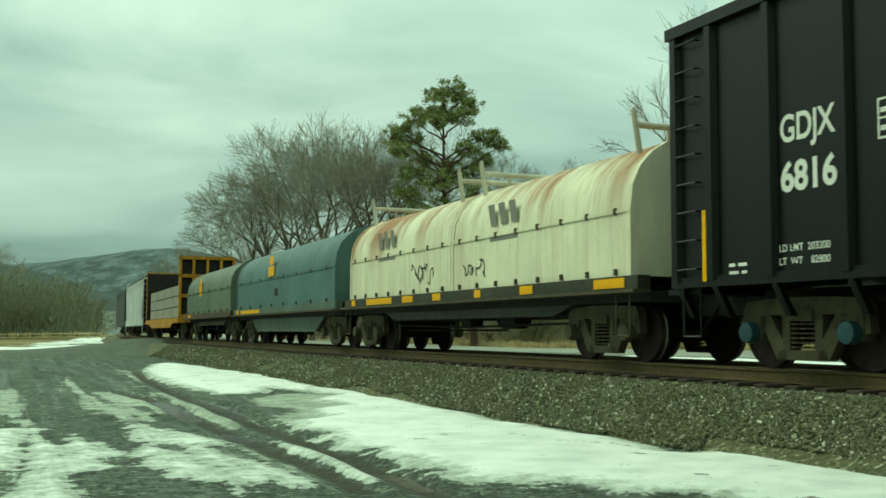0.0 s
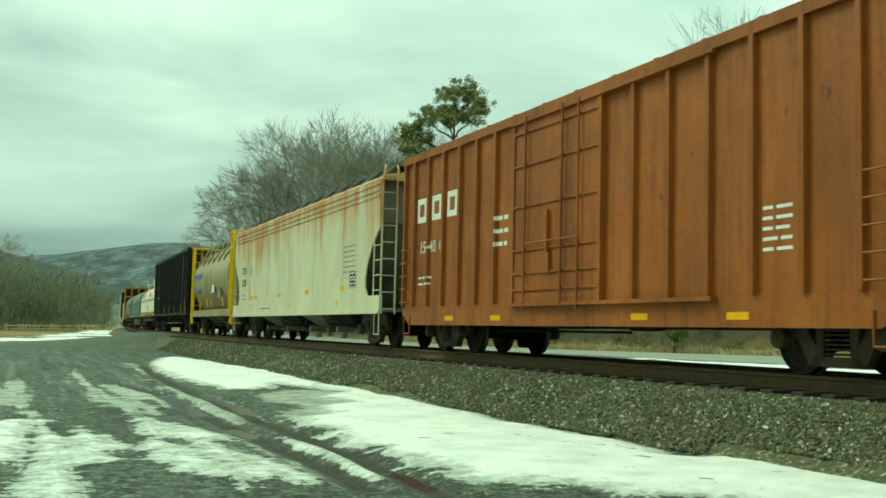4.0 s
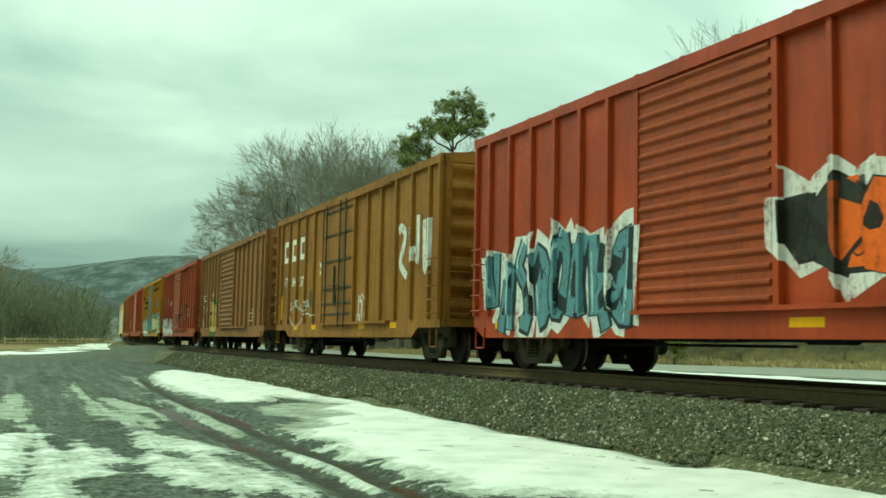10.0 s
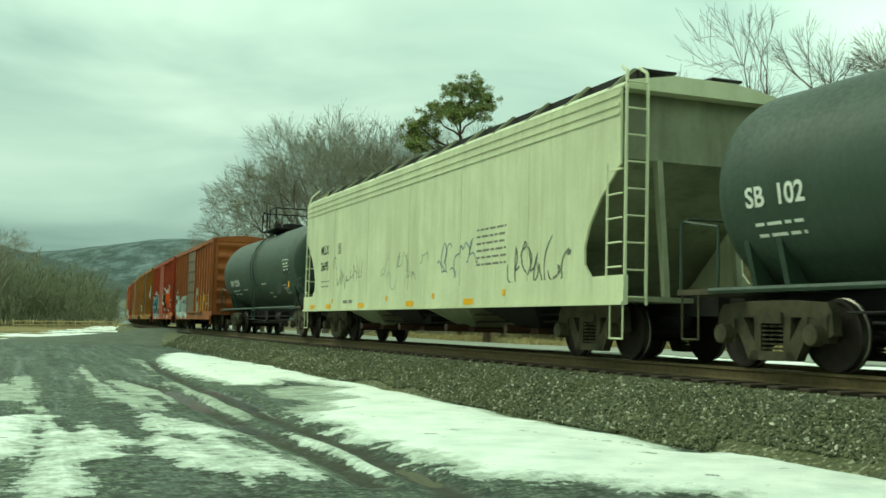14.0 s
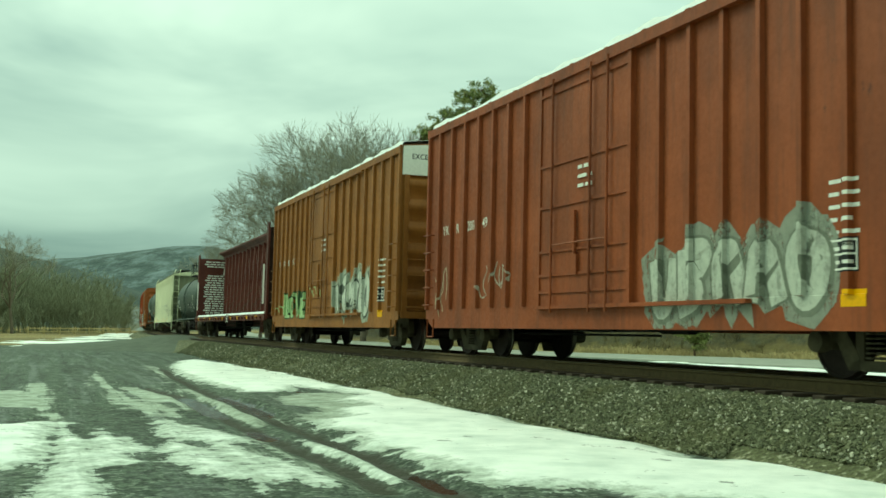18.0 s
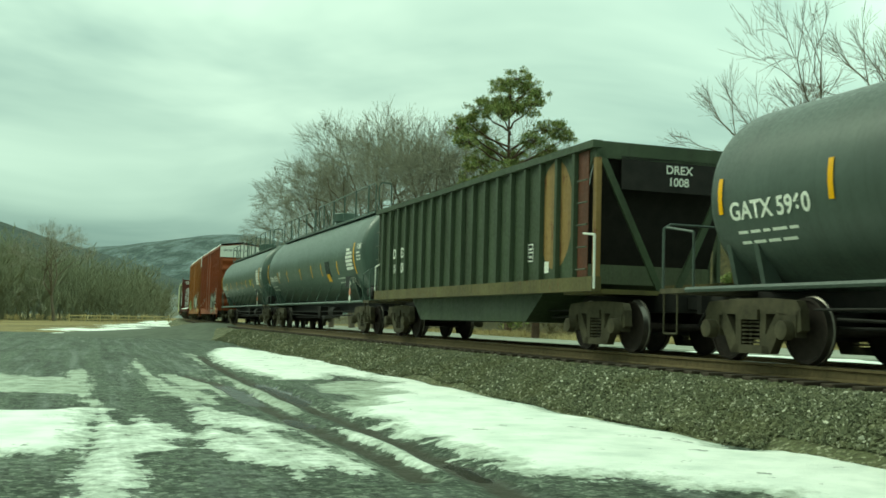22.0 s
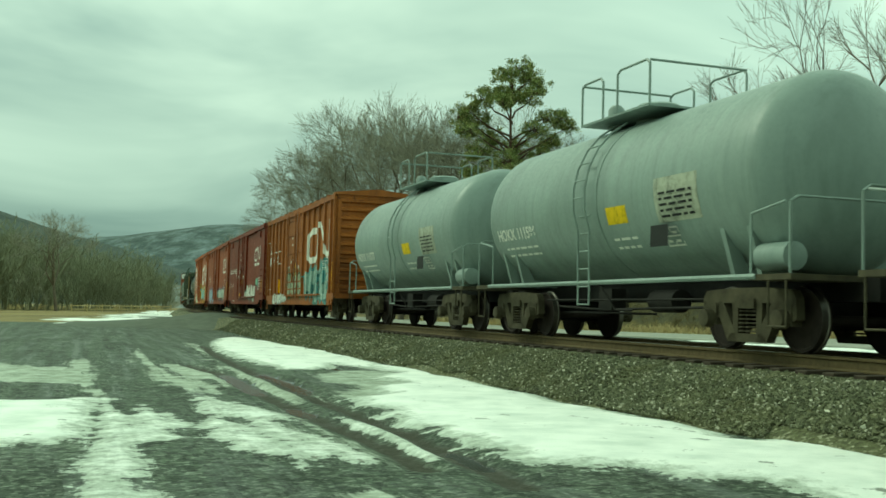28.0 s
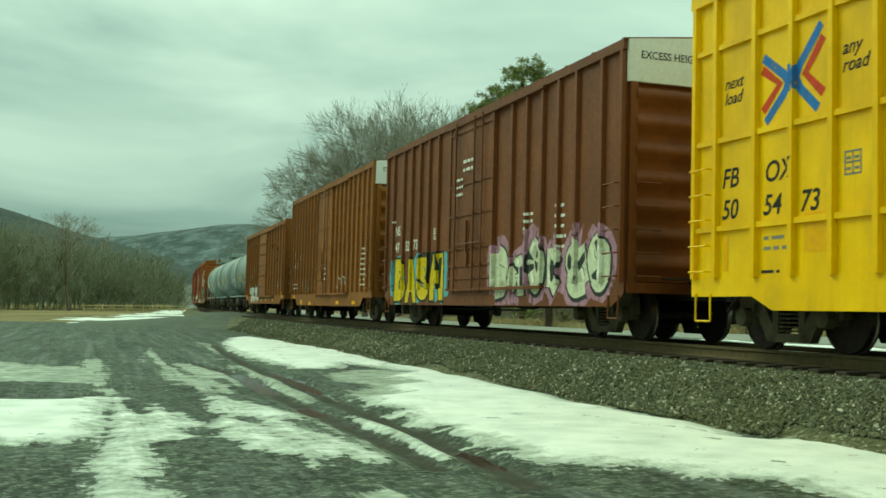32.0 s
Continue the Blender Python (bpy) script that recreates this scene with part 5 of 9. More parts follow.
def lay(name, car, verts, faces, slots, mats):
    """Lays flat (depth, y, z) shapes on a car side, over its posts, door and sill. y counts back from the front."""
    f = FACE.get(car.name)
    me = bpy.data.meshes.new(name)
    me.from_pydata(verts, [], faces)
    me.polygons.foreach_set("material_index", slots)
    bm = bmesh.new()
    bm.from_mesh(me)
    ys = [v[1] for v in verts]
    lo, hi = min(ys), max(ys)
    if f:
        def cut(point, way, clear=False):
            bmesh.ops.bisect_plane(bm, geom=bm.verts[:] + bm.edges[:] + bm.faces[:], plane_co=point, plane_no=way, clear_inner=clear)
        near = (lo + hi) / 2
        high = f["end_sill"] if near > -f["run"] - 0.5 or near < -f["length"] + f["run"] + 0.5 else f["low"]
        cut((0, 0, high + 0.012), (0, 0, 1), True)
        cut((0, 0, 0.999), (0, 0, 1))
        cut((0, 0, 1.005), (0, 0, 1))
        for y in [p + d for p in f["posts"] for d in (-0.056, -0.044, 0.044, 0.056)] + [e + d for e in f["door"] for d in (-0.056, -0.052, 0.052, 0.056)]:
            if lo < y < hi:
                cut((0, y, 0), (0, 1, 0))
        for v in bm.verts:
            y, z = v.co.y, v.co.z
            out = 0.018
            if z > 1.002:
                if min(abs(y - f["door"][0]), abs(y - f["door"][1])) < 0.054:
                    out = 0.098
                elif f["door"][1] <= y <= f["door"][0]:
                    out = f["bulge"]
                else:
                    d = min([abs(y - p) for p in f["posts"]] or [9])
                    out = 0.004 + (f["depth"] - 0.002) * min(1.0, max(0.0, (0.0562 - d) / 0.012))
            v.co.x = -1.53 - out - v.co.x
    for v in bm.verts:
        v.co.y += Build.oy
    bm.normal_update()
    for p in bm.faces:
        if p.normal.x > 0:
            p.normal_flip()
    bm.to_mesh(me)
    bm.free()
    for m in mats:
        me.materials.append(m)
    ob = new(name, me)
    ob.parent = car
    return ob


def flat_stroke(points, width, depth, verts, faces, slots, slot, thin=0.55):
    """A flat line through (y, z) points, thinner at its ends."""
    n = len(verts)
    for i, (y, z) in enumerate(points):
        a, b = points[max(0, i - 1)], points[min(len(points) - 1, i + 1)]
        l = math.hypot(b[0] - a[0], b[1] - a[1]) or 1
        k = width / 2 * (thin if i in (0, len(points) - 1) else 1)
        ny, nz = -(b[1] - a[1]) / l * k, (b[0] - a[0]) / l * k
        verts += [(depth, y + ny, z + nz), (depth, y - ny, z - nz)]
        if i:
            faces.append((n + 2 * i - 2, n + 2 * i - 1, n + 2 * i + 1, n + 2 * i))
            slots.append(slot)


def bent(rng, p, q, bow):
    """A curved line of points from p to q."""
    ny, nz = -(q[1] - p[1]) * bow, (q[0] - p[0]) * bow
    return [(p[0] + (q[0] - p[0]) * t + ny * math.sin(math.pi * t), p[1] + (q[1] - p[1]) * t + nz * math.sin(math.pi * t)) for t in (0, 0.2, 0.4, 0.6, 0.8, 1)]


# bent strokes that sprayed forms are made of, in a unit square
STROKES = (
    (((0.1, 0), (0.15, 1)), ((0.15, 0.95), (0.8, 0.8), (0.75, 0.5), (0.2, 0.5)), ((0.3, 0.5), (0.85, 0.3), (0.8, 0.0), (0.1, 0.05))),
    (((0.85, 0.9), (0.4, 1), (0.1, 0.75), (0.4, 0.52), (0.85, 0.35), (0.7, 0.05), (0.1, 0.08)),),
    (((0.05, 1), (0.3, 0), (0.5, 0.6), (0.7, 0), (0.95, 1)),),
    (((0.5, 1), (0.1, 0.75), (0.1, 0.25), (0.5, 0), (0.9, 0.25), (0.9, 0.75), (0.5, 1)),),
    (((0.05, 0), (0.45, 1), (0.95, 0)), ((0.2, 0.35), (0.8, 0.35))),
    (((0.1, 1), (0.1, 0.2), (0.45, 0), (0.85, 0.2), (0.9, 1)),),
    (((0.1, 0), (0.1, 1), (0.9, 0), (0.9, 1)),),
    (((0.15, 0), (0.12, 1)), ((0.85, 1), (0.25, 0.5), (0.9, 0))),
)


def rounded(points, times=2):
    """Corners cut, so that a bent line turns smoothly."""
    for _ in range(times):
        out = [points[0]]
        for (a, b), (c, d) in zip(points, points[1:]):
            out += [(a * 0.75 + c * 0.25, b * 0.75 + d * 0.25), (a * 0.25 + c * 0.75, b * 0.25 + d * 0.75)]
        points = out + [points[-1]]
    return points


def graffiti(car, y, z, w, h, n, fill, edge, cloud="", seed=1, x=0, accent="", wild=0.5, fat=1.0, halo=""):
    """Spray-painted forms side by side: fat bent strokes with an outline, over an uneven sprayed cloud. No word is meant."""
    rng = random.Random(seed)
    g = w / n
    mats = [overspray(cloud or fill), spray(edge), spray(fill), spray(accent or fill)]
    body = min(0.4 * g, 0.32 * h) * min(1.25, 0.5 + 0.5 * fat)
    rim = 0.035 + 0.02 * min(h, 1.5)
    forms = []
    for i in range(n):
        lean = rng.uniform(-0.25, 0.25) * (0.5 + wild)
        rise, drop = rng.uniform(0.0, 0.14) * h, rng.uniform(0.0, 0.08) * h
        a, b = y - g * i - body * 0.35, y - g * (i + 1) + body * 0.35
        lo, hi = z + drop + body * 0.5, z + h - rise - body * 0.45
        lines = []
        turn_p, turn_q = rng.random() < 0.5, rng.random() < 0.5
        for line in rng.choice(STROKES):
            pts = []
            for p, q in line:
                p, q = 1 - p if turn_p else p, 1 - q if turn_q else q
                p, q = p + rng.uniform(-0.17, 0.17), q + rng.uniform(-0.12, 0.12)
                pts.append((a + (b - a) * (p + lean * (q - 0.5)), lo + (hi - lo) * q))
            lines.append(rounded(pts, 1 if wild > 0.9 else 2))
        forms.append(lines)
    if cloud:
        for i, lines in enumerate(forms):
            v, f, sl = [], [], []
            for k, line in enumerate(lines):
                rough = [(a + rng.uniform(-0.05, 0.05), b + rng.uniform(-0.04, 0.07)) for a, b in line]
                flat_stroke(rough, body + 2 * rim + 0.26 * min(h, 1.3), 0.0004 + 0.00004 * i + 0.0001 * k, v, f, sl, 0, 1.1)
            lay("spray_cloud", car, v, f, sl, mats)
    for i, lines in enumerate(forms):
        v, f, sl = [], [], []
        d = 0.002 + 0.0006 * i
        for k, line in enumerate(lines):
            flat_stroke([(a - 0.02, b - 0.02) for a, b in line], body + 2 * rim, d + 0.00002 * k, v, f, sl, 1, 1.0)
        for k, line in enumerate(lines):
            flat_stroke(line, body, d + 0.0003 + 0.00002 * k, v, f, sl, 2, 0.94)
        if accent:
            line = lines[0]
            flat_stroke([(a + body * 0.22, b + body * 0.16) for a, b in line[:max(3, len(line) // 2)]], body * 0.2, d + 0.0004, v, f, sl, 3, 0.4)
        for k in range(2):                    # thin inner lines
            a, b = rng.choice(rng.choice(lines)), rng.choice(rng.choice(lines))
            flat_stroke(bent(rng, a, (a[0] + (b[0] - a[0]) * 0.4, a[1] + (b[1] - a[1]) * 0.4), 0.3), 0.022, d + 0.00045, v, f, sl, 1)
        lay("spray_shape", car, v, f, sl, mats)


def bubble_word(car, text, y, z, w, h, fill, edge, cloud, seed=1):
    """A painted word in fat outlined letters, one part each, over a sprayed cloud."""
    rng = random.Random(seed)
    g = w / len(text)
    if cloud:
        for i in (-0.2, len(text) * 0.5 - 0.4, len(text) - 0.7):
            pts = [(0.0005 + 0.0001 * i, y - g * (i + 0.5) + g * 0.75 * math.cos(t * 0.35) * rng.uniform(0.85, 1.12), z + h * 0.5 + h * 0.5 * math.sin(t * 0.35) * rng.uniform(0.85, 1.15)) for t in range(18)]
            lay("spray_cloud", car, pts, [tuple(range(18))], [0], [overspray(cloud)])
    for i, c in enumerate(text):
        v, f, sl = [], [], []
        up, lean = rng.uniform(-0.03, 0.05) * h, rng.uniform(-0.12, 0.12)
        for bold, slot, depth in ((0.115, 0, 0.002), (0.07, 1, 0.0024)):
            key = ("fat", c, bold)
            if key not in FONT:
                cu = bpy.data.curves.new("letters", "FONT")
                cu.body, cu.size, cu.offset, cu.resolution_u = c, 1.0, bold, 3
                ob = bpy.data.objects.new("letters", cu)
                FONT[key] = bpy.data.meshes.new_from_object(ob)
                bpy.data.objects.remove(ob)
            me = FONT[key]
            k = len(v)
            xs = [p.co.x for p in FONT[("fat", c, 0.115)].vertices]
            x0, x1 = min(xs), max(xs)
            for p in me.vertices:
                a = (p.co.x - x0) / (x1 - x0)
                b = (p.co.y + 0.11) / 0.92
                v.append((depth + 0.0007 * i, y - g * i + 0.06 - (g + 0.12) * a - lean * h * (b - 0.5), z + up + h * b))
            f += [tuple(k + q for q in p.vertices) for p in me.polygons]
            sl += [slot] * len(me.polygons)
        lay("spray_letter", car, v, f, sl, [spray(edge), spray(fill)])


def scrawl(car, y, z, w, h, colour, seed, x=None, n=5, thick=0.045):
    """A thin spray-can scribble, one part a stroke. No word is meant."""
    rng = random.Random(seed)
    for i in range(n):
        a, g = y - w * i / n, w / n
        p = [(a - g * k + rng.uniform(-0.35, 0.35) * g, z + h * rng.random()) for k in (0, 0.3, 0.5, 0.8, 1.0)]
        pts = []
        for k in range(4):
            pts += bent(rng, p[k], p[k + 1], rng.uniform(-0.45, 0.45))[: 6 if k == 3 else 5]
        v, f, sl = [], [], []
        flat_stroke(pts, thick * 0.8, 0.001 + 0.0002 * i if car.name in FACE else (x if x is not None else -1.602), v, f, sl, 0)
        lay("spray_scrawl", car, v, f, sl, [spray(colour)])


def logo_stroke(car, points, width, colour, depth=0.001):
    """One flat painted stroke of a logo."""
    v, f, sl = [], [], []
    flat_stroke(points, width, depth, v, f, sl, 0, 1.0)
    return lay("crossed_logo", car, v, f, sl, [spray(colour)])


def scrape(car, y, z, w, h, colour, seed, n=5):
    """Flaked paint: clusters of small ragged spots."""
    rng = random.Random(seed)
    for k in range(n):
        cy, cz = y - w * rng.random(), z + h * rng.random()
        wide, high = rng.uniform(0.12, 0.4), rng.uniform(0.05, 0.2)
        pts, faces = [], []
        for q in range(34):
            a, b = cy + rng.gauss(0, wide * 0.5), cz + rng.gauss(0, high * 0.6)
            r = rng.uniform(0.008, 0.034) * (1.8 if rng.random() < 0.12 else 1)
            m = len(pts)
            pts += [(0.001 + 0.00002 * q + 0.0004 * k, a + r * 1.5 * math.cos(t * 1.05) * rng.uniform(0.5, 1.2), b + r * math.sin(t * 1.05) * rng.uniform(0.5, 1.2)) for t in range(6)]
            faces.append(tuple(range(m, m + 6)))
        ob = lay("flaked_paint", car, pts, faces, [0] * len(faces), [spray(colour)])
        ob["kind"] = "stuff"


def bare_patch(car, y, z, w, h, colour, seed):
    """A faded, ragged panel between two posts."""
    rng = random.Random(seed)
    pts = [(0.0008, y - w * a, z + h * b + rng.uniform(-0.07, 0.07)) for a, b in [(k / 7, 0) for k in range(8)] + [(1 - k / 7, 1) for k in range(8)]]
    lay("faded_panel", car, pts, [tuple(range(16))], [0], [overspray(colour)])


# ---- boxcars ----
def side_frame_outline(length, low, end, run):
    """Lower edge of a side: deep between the bogies, cut up over them."""
    return [(0, end), (-run, end), (-run - 0.45, low), (-length + run + 0.45, low), (-length + run, end), (-length, end)]


def ladder(car, mat, x, y0, y1, z0, z1, n, out=0.09, name="ladder", end=False):
    for k in range(n):
        z = z0 + (z1 - z0) * k / (n - 1)
        if end:
            row = [(x, y0, z), (x, y0 - out, z), (x + 0.42, y0 - out, z), (x + 0.42, y0, z)]
        else:
            row = [(x, y0, z), (x - out, y0, z), (x - out, y1, z), (x, y1, z)]
        Build().pipe(row, 0.014, 5).done("ladder_rung", mat, car)


def step(car, mat, y, x=-1.56, z0=0.78, z1=0.38, w=0.38):
    Build().pipe([(x, y, z0), (x, y, z1), (x, y - w, z1), (x, y - w, z0)], 0.016, 5).done("stirrup_step", mat, car)


def boxcar(name, label, paint_mat, door_mat=None, length=15.3, eave=4.48, door=(-5.95, -9.05), door_kind="plug", low=0.58, end_sill=0.80, run=0.0, posts=7, first=0.7, post_at=None, post_depth=0.075,
           roof_mat=None, snow=False, white_end=False, smooth_side=False, end_ribs=8, ladder_top=2.3, bogies=(-1.65, -13.65), door_track=True, grid=False, roof_bumps=False, blue=False, sill_mat=None, gear_mat=None):
    """A steel boxcar with outside posts, corrugated ends, a sliding door and all its gear."""
    car = new(name)
    Build.oy = length / 2
    door_mat = door_mat or paint_mat
    roof_mat = roof_mat or paint_mat
    px = 1.53
    Build().box(-px, px, -0.06, -length + 0.06, 0.9, eave - 0.05).done("body", paint_mat, car)
    # side sills under the body
    for s in (-1, 1):
        o = side_frame_outline(length, low, end_sill, run)
        m = Build().prism(o + [(-length, 1.0), (0, 1.0)], "x", s * (px + 0.002), s * (px + 0.014))
        m.done("side_sill", sill_mat or paint_mat, car)
        m = Build().prism([(-0.0, eave - 0.15), (-length, eave - 0.15), (-length, eave), (0, eave)], "x", s * (px + 0.002), s * (px + 0.075))
        m.done("top_chord", paint_mat, car)
    FACE[car.name] = dict(length=length, low=low, end_sill=end_sill, run=run, door=door, depth=post_depth, bulge={"ribbed": 0.113, "panel": 0.108}.get(door_kind, 0.07), posts=[])
    if not smooth_side:
        n = posts - 1
        FACE[car.name]["posts"] = [-0.09] + [-first + (door[0] + first) * i / n for i in range(n + 1)] + [door[1] + (-length + first - door[1]) * i / n for i in range(n + 1)] + [-length + 0.09]
        if post_at:
            FACE[car.name]["posts"] = list(post_at)
    # posts: hat sections, each a part
    if not smooth_side:
        def make_post():
            d = post_depth
            return Build().prism([(-px - 0.002, -0.056), (-px - 0.002, 0.056), (-px - d, 0.044), (-px - d, -0.044)], "z", 1.0, eave - 0.15).done("side_post", paint_mat, None)
        for s in (-1, 1):
            for y in FACE[car.name]["posts"]:
                shared((name, label, "post", eave), "side_post", car, make_post, pose(0, y + Build.oy, 0, 0, 0, 0 if s < 0 else 180))
    if grid:
        for z in (1.72, 3.0, 4.37):
            Build().box(-px - 0.05, -px - 0.002, -0.05, door[0] + 0.05, z - 0.04, z + 0.04).done("side_rib", paint_mat, car)
            Build().box(-px - 0.05, -px - 0.002, door[1] - 0.05, -length + 0.05, z - 0.04, z + 0.04).done("side_rib", paint_mat, car)
    # roof: low ridge with raised seams
    m = Build().prism([(-px - 0.06, eave), (-px - 0.06, eave + 0.03), (0, eave + 0.2), (px + 0.06, eave + 0.03), (px + 0.06, eave)], "y", 0.02, -length - 0.02)
    roof = m.done("roof", roof_mat, car)
    k = 13
    w, rise = (0.16, 0.075) if roof_bumps else (0.05, 0.042)
    for i in range(k + 1):
        y = -0.05 - (length - 0.1) * i / k
        shared((name, label, "seam"), "roof_seam", roof, lambda: Build().prism([(-px - 0.07, eave + 0.0), (-px - 0.07, eave + rise), (0, eave + 0.17 + rise), (px + 0.07, eave + rise), (px + 0.07, eave)], "y", -w, w).done("roof_seam", roof_mat, None), pose(0, y + Build.oy, 0))
    if snow:
        rng = random.Random(len(label))
        v = []
        n = 40
        m = Build()
        v = []
        for i in range(n + 1):
            y = -0.1 - (length - 0.2) * i / n
            h = 0.09 + 0.08 * rng.random()
            v += [(-px, y, eave + 0.04), (-px + 0.05, y, eave + 0.04 + h), (0, y, eave + 0.22 + h), (px, y, eave + 0.1)]
        m.add(v, [(4 * i + a, 4 * i + a + 1, 4 * i + a + 5, 4 * i + a + 4) for i in range(n) for a in range(3)])
        m.done("snow_cover", M_SNOWCAP, car, "snow lying on the roof", smooth=True)
    # ends: horizontal corrugations
    for s, y in ((1, -0.03), (-1, -length + 0.03)):
        top = eave - 0.1 if not white_end else eave - 0.75
        z0 = 1.0
        out = []
        h = (top - z0) / end_ribs
        for i in range(end_ribs):
            z = z0 + i * h
            out += [(0.0, z + 0.02), (0.0, z + h * 0.36), (s * 0.105, z + h * 0.52), (s * 0.105, z + h * 0.78), (0.0, z + h * 0.96)]
        outline = [(y + a, z) for a, z in out] + [(y - s * 0.04, top), (y - s * 0.04, z0)]
        m = Build().prism(outline, "x", -1.36, 1.36)
        m.done("car_end", paint_mat, car, smooth=True, crease=60)
        m = Build()
        for x in (-1.47, 1.35):
            m.box(x, x + 0.14, y - 0.02, y + s * 0.07, 0.82, eave - 0.02)
        m.box(-1.5, 1.5, y - 0.02, y + s * 0.09, 0.82, 1.0)
        m.box(-1.5, 1.5, y - 0.02, y + s * 0.07, eave - 0.14, eave + 0.0)
        m.done("end_frame", paint_mat, car)
        if white_end:
            Build().prism([(-1.52, top + 0.04), (1.52, top + 0.04), (1.52, eave + 0.02), (0, eave + 0.17), (-1.52, eave + 0.02)], "y", y, y + s * 0.075).done("excess_height_panel", M_WHITE, car, "white painted top of the car end")
            if s < 0:
                letters(car, "EXCESS HEIGHT CAR", y - 0.078, eave - 0.3, 0.13, "black", -1.3, 0.95, bold=0.012, end=True)
    # door
    y0, y1 = door
    dx = -px - 0.035
    z0, z1 = 0.98, eave - 0.17
    d = Build().box(dx - 0.03, -px + 0.01, y0, y1, z0, z1).done("door", door_mat, car)
    if door_kind == "ribbed":
        n = 17
        for i in range(n):
            z = z0 + 0.1 + (z1 - z0 - 0.2) * i / (n - 1)
            shared((name, label, "rib"), "door_rib", d, lambda: Build().prism([(dx - 0.028, -0.055), (dx - 0.075, -0.01), (dx - 0.075, 0.02), (dx - 0.028, 0.055)], "y", y0 - 0.1, y1 + 0.1).done("door_rib", door_mat, None), pose(0, Build.oy, z))
    elif door_kind == "panel":
        for i in range(1, 6):
            z = z0 + (z1 - z0) * i / 6
            Build().box(dx - 0.07, dx - 0.028, y0, y1, z - 0.03, z + 0.03).done("door_rib", door_mat, d)
    else:
        for z in (z0 + 0.25, z0 + 0.55, 1.95, 2.75, 3.5, z1 - 0.2):
            if z < z1 - 0.1:
                Build().box(dx - 0.06, dx - 0.028, y0 - 0.05, y1 + 0.05, z - 0.025, z + 0.025).done("door_rib", gear_mat or door_mat, d)
        for k in (0.18, 0.62, 0.8):
            y = y0 + (y1 - y0) * k
            Build().rod((dx - 0.09, y, z0 - 0.12), (dx - 0.09, y, z1 + 0.05), 0.024).done("lock_bar", gear_mat or door_mat, d)
        m = Build()
        ym = y0 + (y1 - y0) * 0.45
        m.box(dx - 0.09, dx - 0.03, ym - 0.09, ym + 0.09, 1.5, 1.85)
        m.box(dx - 0.1, dx - 0.05, ym - 0.03, ym + 0.03, 1.85, 2.6)
        m.pipe([(dx - 0.1, y0 + (y1 - y0) * 0.2, 2.05), (dx - 0.1, y0 + (y1 - y0) * 0.8, 2.05)], 0.016)
        m.done("door_gear", gear_mat or door_mat, d)
    for y in (y0, y1):
        Build().box(dx - 0.06, -px, y - 0.05, y + 0.05, 0.98, eave - 0.15).done("door_post", paint_mat, car)
    if door_track:
        t = y1 - (y0 - y1) * 0.95
        Build().box(-px - 0.13, -px, y0 + 0.1, max(t, -length + 0.3), 0.93, 0.99).done("door_track", paint_mat, car)
        Build().box(-px - 0.12, -px, y0 + 0.1, max(t, -length + 0.3), eave - 0.2, eave - 0.15).done("door_track", paint_mat, car)
    # ladders, steps, end gear
    for y in (-0.12, -length + 0.56):
        ladder(car, paint_mat, -px - 0.06, y, y - 0.44, 1.1, ladder_top, 5)
        step(car, paint_mat, y - 0.02, -px - 0.03)
    ladder(car, paint_mat, -1.35, -length - 0.03, 0, 1.1, ladder_top, 5, 0.12, end=True)
    Build().box(-0.9, 0.9, -length - 0.12, -length - 0.5, 1.05, 1.08).done("end_platform", M_DARK, car)
    m = Build()
    m.lathe([(-length - 0.22, 0.26), (-length - 0.2, 0.28), (-length - 0.17, 0.26)], 18, "y", 0.55, 2.0).box(0.4, 0.7, -length - 0.02, -length - 0.2, 1.5, 1.9)
    m.done("hand_brake", M_FRAME, car)
    gear(car, length, bogies[0], bogies[1], blue)
    return tagged(car, label, "boxcar", "railcars of the freight train")


# ---- tank cars ----
def hug(ob, radius, zc, lift=0.010):
    """Lays a flat mark onto the near side of a tank shell."""
    m = ob.matrix_basis.copy()
    for v in ob.data.vertices:
        p = m @ v.co
        d = max(-0.98, min(0.98, (p.z - zc) / radius))
        v.co = (-(radius + lift) * math.sqrt(1 - d * d), p.y, p.z)
    ob.matrix_basis = Matrix()
    return ob


def shell_stripe(car, y, z0, z1, radius, zc, w=0.1, bend=0.0, mat=None):
    m = Build()
    n = 8
    pts = []
    for i in range(n + 1):
        z = z0 + (z1 - z0) * i / n
        x = -(radius + 0.012) * math.sqrt(max(0.0, 1 - ((z - zc) / radius) ** 2))
        pts += [(x, y, z), (x, y - w, z)]
    m.add(pts, [(2 * i, 2 * i + 1, 2 * i + 3, 2 * i + 2) for i in range(n)])
    return m.done("reflective_stripe", mat or M_STRIPE, car)


